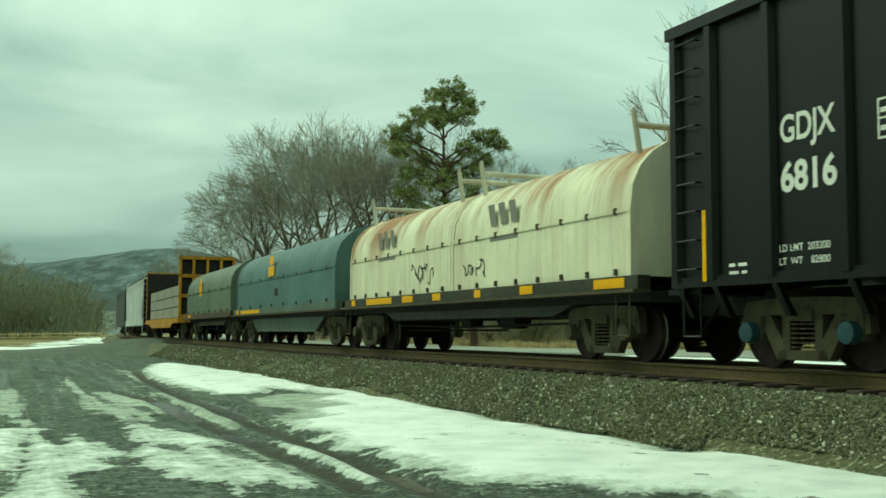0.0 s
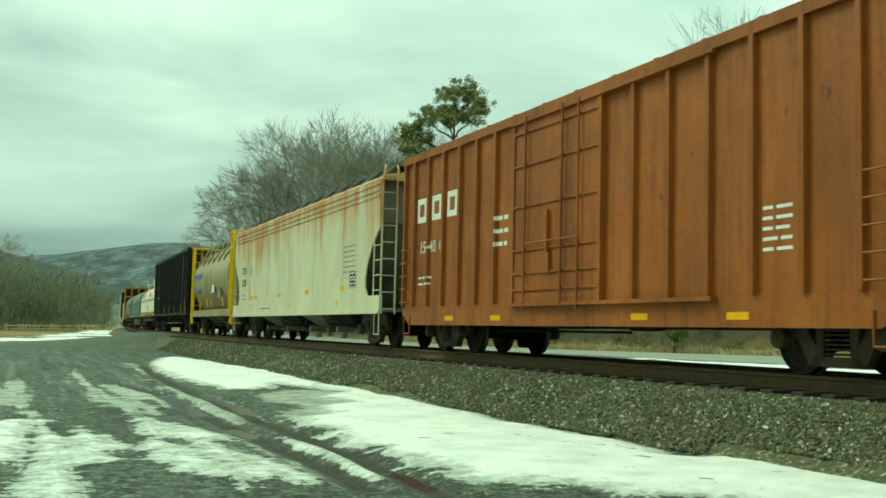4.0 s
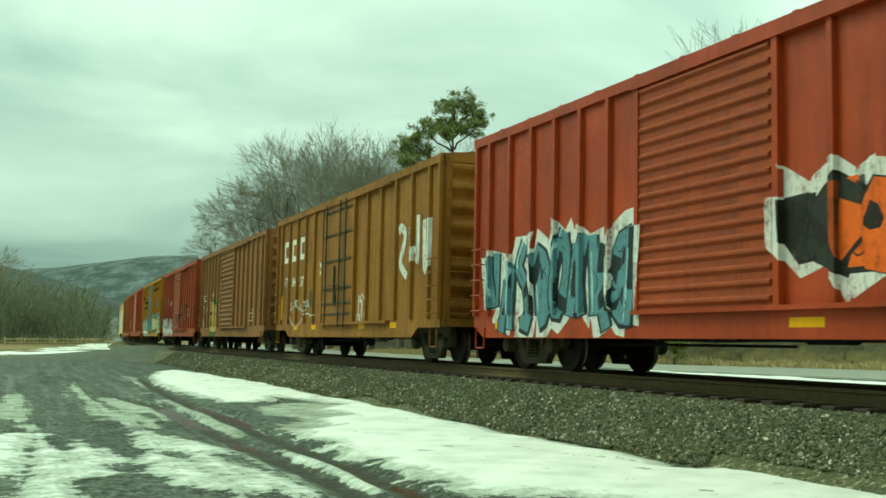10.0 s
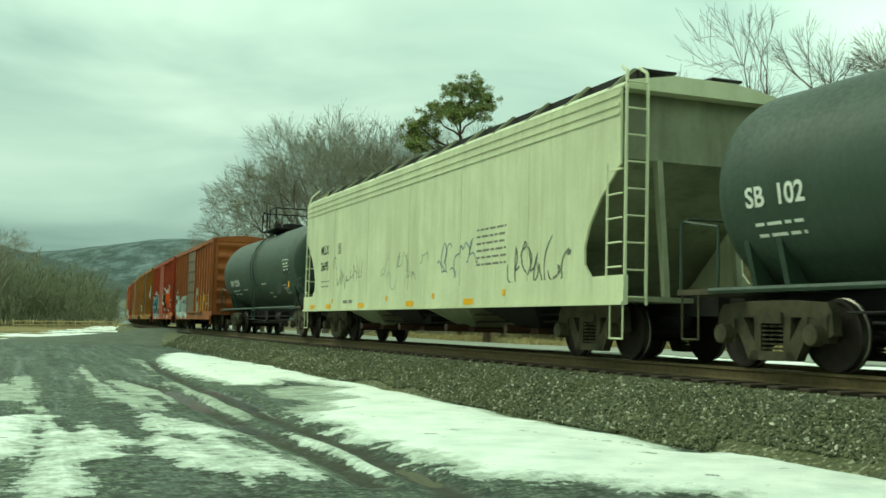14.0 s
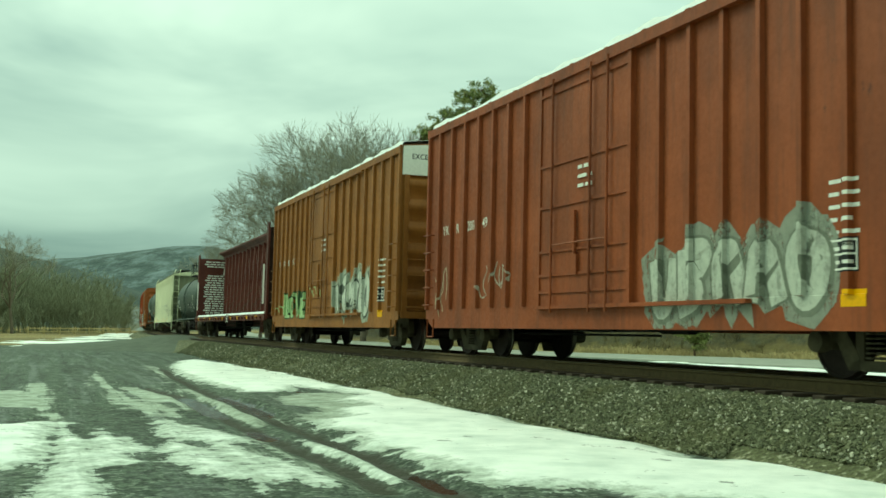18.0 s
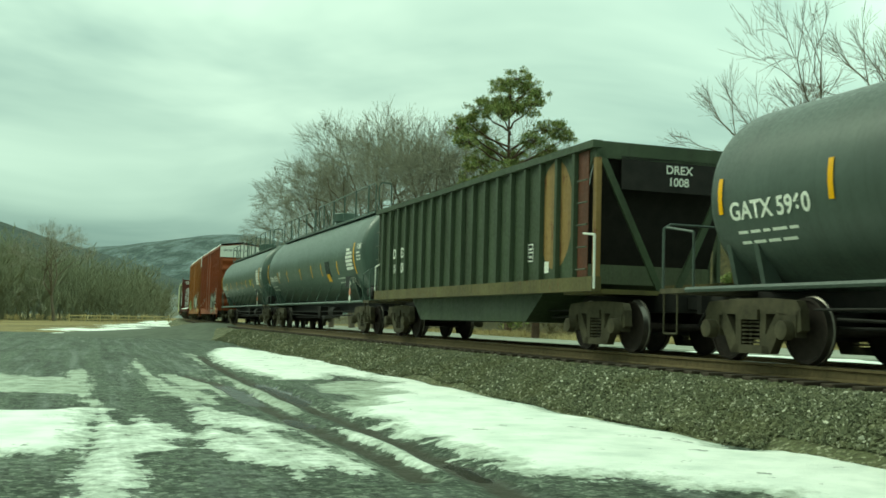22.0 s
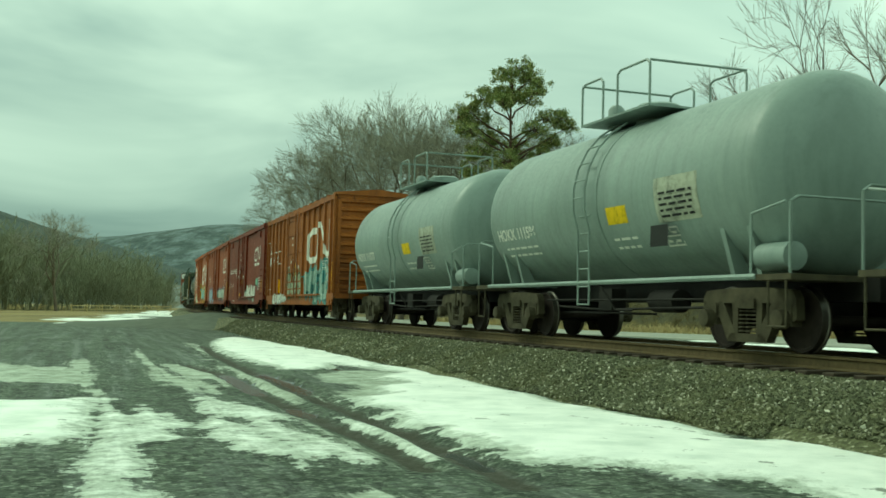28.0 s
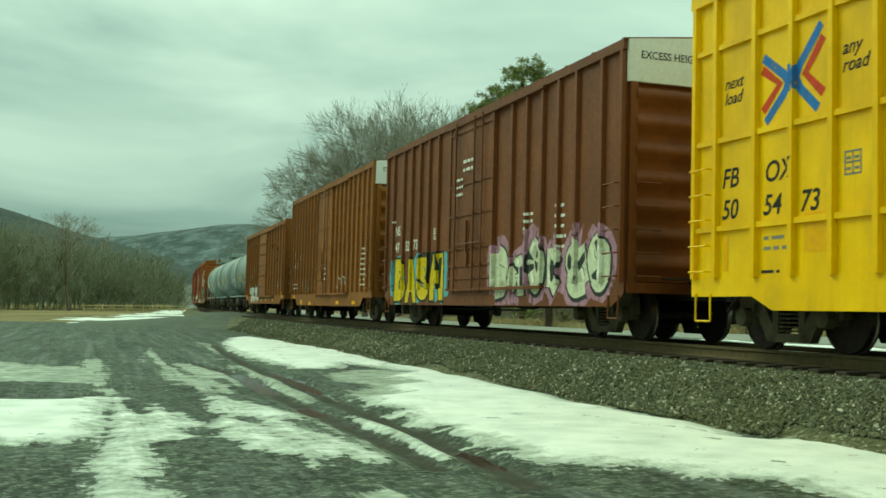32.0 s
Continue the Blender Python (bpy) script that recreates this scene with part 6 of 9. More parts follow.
def tank_car(label, mat, length, radius, zc, bogies, top="platform", top_at=-8.0, seams=(), tank=(0.0, None), pale=None, ladder_at=None, struts=False, belly=None):
    """A tank car: shell with domed heads, saddles, frame with end platforms, valve housing, ladder and rails."""
    car = new("tank_car")
    Build.oy = length / 2
    t0, t1 = tank[0], tank[1] if tank[1] is not None else -length
    h = radius * 0.42
    rows = []
    for i in range(9):
        a = math.pi / 2 * i / 8
        rows.append((t0 - h + h * math.cos(a), max(0.02, radius * math.sin(a))))
    n = 14
    rows += [(t0 - h + (t1 - t0 + 2 * h) * i / n, radius) for i in range(1, n)]
    for i in range(9):
        a = math.pi / 2 * (1 - i / 8)
        rows.append((t1 + h - h * math.cos(a), max(0.02, radius * math.sin(a))))
    m = Build().lathe(rows, 64, "y", 0.0, zc)
    shell = m.done("tank_shell", mat, car, smooth=True, crease=70)
    for y in seams:
        Build().lathe([(y + 0.05, radius + 0.002), (y + 0.04, radius + 0.014), (y - 0.04, radius + 0.014), (y - 0.05, radius + 0.002)], 64, "y", 0.0, zc).done("weld_band", mat, shell, smooth=True)
    low = zc - radius
    # saddles and stub frame
    for y in bogies:
        m = Build()
        for k in (-0.32, 0.32):
            m.prism([(-1.05, 1.02), (1.05, 1.02), (radius * 0.9, zc - radius * 0.35), (radius * 0.55, low + 0.12), (-radius * 0.55, low + 0.12), (-radius * 0.9, zc - radius * 0.35)], "y", y + k - 0.05, y + k + 0.05)
        m.done("saddle", mat, car)
    for y0, y1 in ((0.25, bogies[0] - 1.0), (-length - 0.25, bogies[1] + 1.0)):
        Build().box(-1.45, 1.45, y0, y0 + (0.9 if y0 < -1 else -0.9), 0.98, 1.06).done("end_platform", M_FRAME, car)
        s = 1 if y0 < -1 else -1
        m = Build()
        yy = y0 + 0.05 * s
        m.pipe([(-1.42, yy, 1.05), (-1.42, yy, 2.0), (-1.3, yy, 2.08), (1.3, yy, 2.08), (1.42, yy, 2.0), (1.42, yy, 1.05)], 0.022)
        m.pipe([(-1.42, yy + 0.85 * s, 1.05), (-1.42, yy + 0.85 * s, 1.9), (-1.42, yy + 0.1 * s, 2.02)], 0.02)
        m.done("end_railing", mat, car)
        step(car, M_FRAME, y0 + (0.5 if s > 0 else -0.1), -1.43, 1.0, 0.36)
    Build().rod((-1.44, -0.5, 1.03), (-1.44, -length + 0.5, 1.03), 0.045).done("side_running_rail", mat, car)
    if struts:
        y = bogies[0] - 1.2
        while y > bogies[1] + 1.0:
            Build().rod((-1.44, y, 1.03), (-radius * 0.83, y - 0.32, zc - radius * 0.62), 0.018).done("rail_strut", mat, car)
            y -= 1.75
    crown = zc + radius
    if top == "platform":
        y0, y1 = top_at + 1.2, top_at - 1.35
        m = Build().box(-1.0, 1.0, y0, y1, crown + 0.02, crown + 0.06)
        m.done("top_platform", M_DARK if pale is None else mat, car)
        m = Build()
        for x in (-0.98, 0.98):
            for a, b in ((y0, top_at + 0.35), (top_at - 0.2, y1)):
                m.pipe([(x, a, crown + 0.03), (x, a, crown + 0.78), (x, a - 0.12, crown + 0.84), (x, b + 0.1, crown + 0.84), (x, b, crown + 0.76), (x, b, crown + 0.03)], 0.022)
        for y in (y0, y1):
            m.pipe([(-0.98, y, crown + 0.82), (0.98, y, crown + 0.82)], 0.022)
        m.done("top_railing", M_DARK if pale is None else mat, car)
        m = Build().lathe([(crown - 0.05, 0.42), (crown + 0.3, 0.42), (crown + 0.34, 0.36), (crown + 0.36, 0.05)], 20, "z", 0.0, top_at)
        m.lathe([(crown - 0.05, 0.16), (crown + 0.34, 0.16), (crown + 0.42, 0.1)], 12, "z", -0.45, top_at + 0.8)
        m.done("valve_housing", M_DARK if pale is None else mat, car, smooth=True)
        ly = ladder_at if ladder_at is not None else top_at
        m = Build()
        arc_pts = []
        for i in range(9):
            a = math.pi * (0.5 + 0.62 * i / 8)
            arc_pts.append((math.cos(a) * (radius + 0.11), zc + math.sin(a) * (radius + 0.11)))
        for dy in (-0.22, 0.22):
            m.pipe([(x, ly + dy, z) for x, z in arc_pts if x < -0.5] + [(-1.47, ly + dy, 1.0), (-1.47, ly + dy, 0.62)], 0.02)
        for i in range(10):
            z = 0.64 + 0.32 * i
            d = (z - zc) / (radius + 0.11)
            x = -1.47 if z < zc else -(radius + 0.11) * math.sqrt(max(0.05, 1 - d * d))
            if z < crown - 0.1:
                Build().rod((x, ly - 0.22, z), (x, ly + 0.22, z), 0.016).done("ladder_rung", mat, car)
        m.done("ladder", mat, car)
        m = Build()
        m.pipe([(-1.44, ly - 0.5, 1.03), (-1.3, ly - 0.9, 0.55), (-1.2, ly - 1.3, 0.55)], 0.02)
        m.done("ladder_brace", M_DARK, car)
    else:
        # a long walkway on the crown with a handrail
        y0, y1 = t0 - 1.1, t1 + 1.1
        Build().box(-0.95, -0.55, y0, y1, crown - 0.24, crown - 0.2).box(-0.97, -0.93, y0, y1, crown - 0.24, crown - 0.16).done("walkway", mat, car)
        m = Build()
        z1 = crown + 0.7
        m.pipe([(-0.96, y0, crown - 0.2), (-0.96, y0, z1 - 0.1), (-0.96, y0 - 0.1, z1), (-0.96, top_at + 1.3, z1), (-0.96, top_at + 1.2, z1 - 0.1), (-0.96, top_at + 1.2, crown - 0.2)], 0.022)
        m.pipe([(-0.96, top_at + 0.6, crown - 0.2), (-0.96, top_at + 0.6, z1 - 0.05), (-0.96, top_at + 0.45, z1 + 0.05), (-0.96, y1 + 0.12, z1 + 0.05), (-0.96, y1, z1 - 0.06), (-0.96, y1, crown - 0.2)], 0.022)
        m.pipe([(-0.96, y1 - 0.4, crown - 0.25), (-0.96, y1 - 0.4, z1 - 0.1), (-0.9, y1 - 0.45, z1), (-0.6, y1 - 0.45, z1), (-0.55, y1 - 0.4, z1 - 0.1), (-0.55, y1 - 0.4, crown - 0.2)], 0.022)
        y = y0 - 1.75
        while y > y1 + 0.5:
            zt = z1 if y > top_at + 1.2 else z1 + 0.05
            if not top_at + 0.6 < y < top_at + 1.2:
                m.rod((-0.96, y, crown - 0.2), (-0.96, y, zt), 0.03)
            y -= 1.75
        for yy in (y0 - 0.5, top_at + 0.1):
            m.pipe([(-0.75, yy, crown - 0.2), (-0.75, yy, crown + 0.35), (-0.75, yy - 0.1, crown + 0.45), (-0.75, yy - 0.35, crown + 0.45), (-0.75, yy - 0.45, crown + 0.35), (-0.75, yy - 0.45, crown - 0.2)], 0.018)
        m.done("walkway_railing", mat, car)
        m = Build().lathe([(crown - 0.1, 0.4), (crown + 0.14, 0.4), (crown + 0.16, 0.52), (crown + 0.46, 0.52), (crown + 0.5, 0.48), (crown + 0.52, 0.05)], 24, "z", 0.0, top_at)
        m.done("valve_housing", mat, car, smooth=True)
    m = Build().lathe([(-length + 0.15, 0.08), (-length + 0.18, 0.2), (-length + 0.85, 0.2), (-length + 0.88, 0.08)], 14, "y", -1.05, 1.32)
    m.done("air_reservoir", M_DARK if pale is None else mat, car, smooth=True)
    gear(car, length, bogies[0], bogies[1])
    return tagged(car, label, "tank car", "railcars of the freight train")


def tank_text(car, text, y, z, h, radius, zc, ink="white", wide=1.0):
    return hug(letters(car, text, y, z, h, ink, -1.5, wide, bold=0.024), radius, zc)


def tank_print(car, y, z, w, n, radius, zc, ink="white", step_=0.14, h=0.06):
    return hug(small_print(car, y, z, w, n, step_, h, ink, -1.5), radius, zc)


def tank_panel(car, y, z, w, h, radius, zc, ink="white"):
    return hug(frame_mark(car, y, z, w, h, ink, -1.5), radius, zc)


def tank_patch(car, y, z, w, h, radius, zc, colour, name="paint_patch"):
    m = Build()
    n = 5
    m.add([(-1.5, y - w * j, z + h * i / n) for i in range(n + 1) for j in (0, 1)], [(2 * i, 2 * i + 1, 2 * i + 3, 2 * i + 2) for i in range(n)])
    return hug(m.done(name, spray(colour), car), radius, zc, 0.006)


def tank_notice(car, y, z, w, h, radius, zc, seed=1):
    """A block of white stencilled lines, its top corner cut short."""
    rng = random.Random(seed)
    rows, n = [], 6
    for i in range(n):
        a, most = 0.0 if i < n - 2 else w * 0.12, w if i < n - 1 else w * 0.7
        while a < most - 0.05:
            b = min(rng.uniform(0.15, 0.45), most - a)
            rows.append((a, h * i / n, b, h / n * 0.72))
            a += b + 0.03
    return hug(bars(car, y, z, rows, "white", -1.5, "stencil_panel"), radius, zc)


# ---- covered hoppers ----
def hopper_car(label, mat, under, length=19.1, eave=4.28, bogies=(-1.85, -17.3), pockets=4, outlet=None):
    """A covered hopper with rounded side sheets, slope sheets at the ends, pockets below and a roof walk."""
    car = new("covered_hopper")
    Build.oy = length / 2
    L = length
    cut = [(0, eave), (0.0, 3.05), (-0.25, 2.85), (-0.62, 2.55), (-0.95, 2.15), (-1.1, 1.8), (-1.08, 1.52), (-0.85, 1.3)]
    side = cut + [(-L - y, z) for y, z in cut[::-1]]
    n = 6
    # side sheets bow out slightly: stacked in bands
    for s in (-1, 1):
        Build().prism(side, "x", s * 1.535, s * 1.575).done("side_sheet", mat, car)
        m = Build()
        for z in (eave - 0.42, eave - 0.28, eave - 0.12):
            m.box(s * 1.575, s * 1.60, -0.02, -L + 0.02, z - 0.025, z + 0.025)
        m.done("side_moulding", mat, car)
        m = Build().prism([(0.15, 0.86), (-L - 0.15, 0.86), (-L - 0.15, 1.32), (0.15, 1.32)], "x", s * 1.50, s * 1.585)
        m.box(s * 1.58, s * 1.62, 0.15, -L - 0.15, 0.86, 0.91)
        m.done("side_sill", mat, car)
        for i in range(1, 6):
            y = -L * i / 6
            Build().box(s * 1.57, s * 1.582, y - 0.012, y + 0.012, 1.32, eave - 0.45).done("side_seam", mat, car)
    body = [(-0.3, eave), (-0.3, 3.2), (-2.9, 1.05), (-L + 2.9, 1.05), (-L + 0.3, 3.2), (-L + 0.3, eave)]
    Build().prism(body, "x", -1.53, 1.53).done("hopper_body", under, car)
    Build().prism([(-1.58, eave - 0.02), (-1.4, eave + 0.12), (-0.6, eave + 0.26), (0.6, eave + 0.26), (1.4, eave + 0.12), (1.58, eave - 0.02)], "y", 0.0, -L).done("roof", mat, car)
    # pockets
    g = (L - 6.6) / pockets
    for i in range(pockets):
        y = -3.3 - g * i
        m = Build()
        v = [(-1.45, y, 1.05), (1.45, y, 1.05), (1.45, y - g, 1.05), (-1.45, y - g, 1.05), (-0.6, y - g * 0.38, 0.46), (0.6, y - g * 0.38, 0.46), (0.6, y - g * 0.62, 0.46), (-0.6, y - g * 0.62, 0.46)]
        m.add(v, [(0, 1, 2, 3), (4, 7, 6, 5), (0, 4, 5, 1), (1, 5, 6, 2), (2, 6, 7, 3), (3, 7, 4, 0)])
        p = m.done("hopper_pocket", M_DARK if i % 2 else under, car)
        m = Build().box(-0.7, 0.7, y - g * 0.36, y - g * 0.64, 0.36, 0.48)
        m.rod((-1.2, y - g * 0.5, 0.45), (-0.6, y - g * 0.5, 0.45), 0.09, 10)
        m.done("outlet_gate", outlet or under, p)
    # roof walk
    Build().box(-0.95, -0.35, -0.3, -L + 0.3, eave + 0.37, eave + 0.41).box(-1.0, -0.95, -0.3, -L + 0.3, eave + 0.18, eave + 0.42).box(0.35, 0.95, -0.3, -L + 0.3, eave + 0.37, eave + 0.41).done("roof_walk", M_DARK, car)
    for i in range(13):
        y = -0.5 - (L - 1.0) * i / 12
        Build().prism([(-1.5, eave + 0.06), (-1.42, eave + 0.06), (-0.98, eave + 0.44), (-1.06, eave + 0.44)], "y", y - 0.03, y + 0.03).done("walk_bracket", under, car)
    for s, y in ((1, 0.12), (-1, -L - 0.12)):
        m = Build()
        for x in (-1.54, -1.16):
            m.pipe([(x, y, 0.86), (x, y, eave - 0.05), (x * 0.95, y - s * 0.12, eave + 0.25), (x * 0.86, y - s * 0.5, eave + 0.42)], 0.026)
        for k in range(9):
            z = 0.98 + 0.42 * k
            m.rod((-1.54, y, z), (-1.16, y, z), 0.016)
        m.done("end_ladder", mat, car)
        m = Build()
        for k in range(5):
            z = 1.45 + 0.38 * k
            m.rod((-1.57, y - s * 0.05, z), (-1.57, y - s * 0.5, z), 0.016)
        m.rod((-1.57, y - s * 0.5, 1.32), (-1.57, y - s * 0.5, 3.1), 0.02)
        m.done("side_ladder", mat, car)
        m = Build().box(-1.5, 1.5, y, y - s * 1.2, 0.92, 1.0)
        m.prism([(y - s * 0.1, 1.0), (y - s * 0.2, 1.0), (y - s * 0.5, 3.2), (y - s * 0.35, 3.2)], "x", -0.75, -0.65)
        m.prism([(y - s * 0.1, 1.0), (y - s * 0.2, 1.0), (y - s * 0.5, 3.2), (y - s * 0.35, 3.2)], "x", 0.65, 0.75)
        m.done("end_frame", under, car)
        step(car, mat, y + (-0.02 if s > 0 else 0.4), -1.56, 0.88, 0.34)
    gear(car, L, bogies[0], bogies[1], over=0.75)
    return tagged(car, label, "covered hopper", "railcars of the freight train")


def cylinder_hopper(label, mat, length=12.0):
    """A short covered hopper with a rounded shell and yellow end cages."""
    car = new("covered_hopper")
    Build.oy = length / 2
    L = length
    prof = []
    for i in range(25):
        a = math.pi * (-0.32 + 1.64 * i / 24)
        prof.append((math.cos(a) * 1.56, 2.75 + math.sin(a) * (1.62 if math.sin(a) > 0 else 1.85)))
    Build().prism(prof, "y", -0.95, -L + 0.95).done("shell", mat, car, smooth=True, crease=50)
    m = Build()
    for y in (-0.9, -L + 0.9):
        m.prism([(x * 1.012, 2.75 + (z - 2.75) * 1.012) for x, z in prof], "y", y - 0.05, y + 0.05)
    m.done("end_rim", mat, car)
    for y in (-0.94, -L + 0.94):
        Build().prism([(x * 0.985, 2.75 + (z - 2.75) * 0.985) for x, z in prof], "y", y - 0.06, y + 0.06).done("end_sheet", M_DARK, car)
    for s in (-1, 1):
        Build().box(s * 1.2, s * 1.5, -0.4, -L + 0.4, 0.92, 1.24).done("side_sill", mat, car)
    for y in (-2.7, -6.0, -9.2):
        m = Build().add([(-1.3, y + 0.75, 1.1), (1.3, y + 0.75, 1.1), (1.3, y - 0.75, 1.1), (-1.3, y - 0.75, 1.1), (-0.5, y + 0.3, 0.45), (0.5, y + 0.3, 0.45), (0.5, y - 0.3, 0.45), (-0.5, y - 0.3, 0.45)],
              [(0, 1, 2, 3), (4, 7, 6, 5), (0, 4, 5, 1), (1, 5, 6, 2), (2, 6, 7, 3), (3, 7, 4, 0)])
        m.done("hopper_pocket", mat, car)
    Build().box(-0.75, -0.15, -1.0, -L + 1.0, 4.52, 4.56).box(-0.8, -0.75, -1.0, -L + 1.0, 4.42, 4.58).box(0.15, 0.75, -1.0, -L + 1.0, 4.52, 4.56).done("roof_walk", plain("galvanised_grating", "8c8d86", 0.6, 0.5), car)
    for i in range(7):
        y = -1.3 - (L - 2.6) * i / 6
        m = Build().prism([(-1.40, 3.65), (-1.30, 3.60), (-0.76, 4.55), (-0.84, 4.55)], "y", y - 0.05, y + 0.05)
        m.prism([(-1.46, 3.46), (-1.28, 3.46), (-1.30, 3.72), (-1.40, 3.72)], "y", y - 0.09, y + 0.09)
        m.done("walk_bracket", mat, car)
    for s, y in ((1, 0.1), (-1, -L - 0.1)):
        m = Build()
        for x in (-1.5, -1.05, 1.05, 1.5):
            for yy in (y, y - s * 0.62):
                if abs(x) > 1.2 or yy == y:
                    m.box(x - 0.045, x + 0.045, yy - 0.045, yy + 0.045, 0.55 if abs(x) > 1.2 and yy == y else 1.1, 4.5)
        for k in range(9):
            z = 0.62 + 0.46 * k
            m.rod((-1.5, y, z), (-1.05, y, z), 0.02)
            if z > 1.2:
                m.rod((-1.5, y, z), (-1.5, y - s * 0.62, z), 0.02)
        m.box(-1.55, 1.55, y - 0.05, y + 0.05, 1.02, 1.14)
        m.box(-1.55, 1.55, y + 0.05, y - s * 0.7, 4.48, 4.56)
        m.prism([(y, 1.1), (y - s * 0.1, 1.1), (y - s * 0.5, 0.6), (y - s * 0.4, 0.6)], "x", -1.54, -1.46)
        m.done("end_cage", M_YELLOW, car, "bright yellow ladder cage")
        Build().box(-1.45, 1.45, y, y - s * 0.95, 0.95, 1.05).done("end_platform", M_DARK, car)
    gear(car, L, -1.5, -10.4)
    return tagged(car, label, "covered hopper", "railcars of the freight train")


# ---- open cars ----
def coal_car(label, mat, length=18.4, top=4.72, posts=(), bogies=(-2.0, -16.4), blue=True):
    """A deep black open coal car with many side posts."""
    car = new("coal_gondola")
    Build.oy = length / 2
    L = length
    for s in (-1, 1):
        Build().prism([(0, 1.12), (-L, 1.12), (-L, top), (0, top)], "x", s * 1.47, s * 1.51).done("side_sheet", mat, car)
        Build().box(s * 1.45, s * 1.62, 0.02, -L - 0.02, top - 0.16, top).done("top_chord", mat, car)
        Build().box(s * 1.46, s * 1.56, 0, -L, 1.06, 1.2).done("side_sill", mat, car)

        def make_post():
            return Build().prism([(-1.512, -0.1), (-1.512, 0.1), (-1.6, 0.06), (-1.6, -0.06)], "z", 1.16, top - 0.16).prism([(-1.58, 1.16), (-1.5, 1.16), (-1.2, 0.66), (-1.3, 0.66)], "y", -0.05, 0.05).done("side_post", mat, None)
        for y in posts:
            shared(("coal", "post"), "side_post", car, make_post, pose(0, y + Build.oy, 0, 0, 0, 0 if s < 0 else 180))
    for y in (-0.05, -L + 0.05):
        Build().box(-1.5, 1.5, y - 0.04, y + 0.04, 1.06, top - 0.05).done("end_sheet", mat, car)
        m = Build()
        for z in (1.9, 2.7, 3.5):
            m.box(-1.5, 1.5, y - 0.09, y + 0.09, z - 0.07, z + 0.07)
        m.done("end_rib", mat, car)
    Build().prism([(-2.6, 1.2), (-5.5, 0.55), (-L + 5.5, 0.55), (-L + 2.6, 1.2)], "x", -1.2, 1.2).done("tub_floor", mat, car)
    Build().box(-1.48, 1.48, -0.1, -L + 0.1, 1.1, 1.16).done("floor_plate", mat, car)
    for y in (-0.25, -L + 0.65):
        ladder(car, mat, -1.54, y, y - 0.42, 1.3, top - 0.3, 9)
        step(car, mat, y, -1.54, 1.1, 0.4)
    ladder(car, mat, -1.35, -L - 0.01, 0, 1.3, top - 0.3, 9, 0.12, end=True)
    Build().box(-1.4, 1.4, 0.3, -0.4, 0.98, 1.06).box(-1.4, 1.4, -L - 0.3, -L + 0.4, 0.98, 1.06).done("end_platform", mat, car)
    gear(car, L, bogies[0], bogies[1], blue, over=0.6)
    return tagged(car, label, "gondola", "railcars of the freight train")


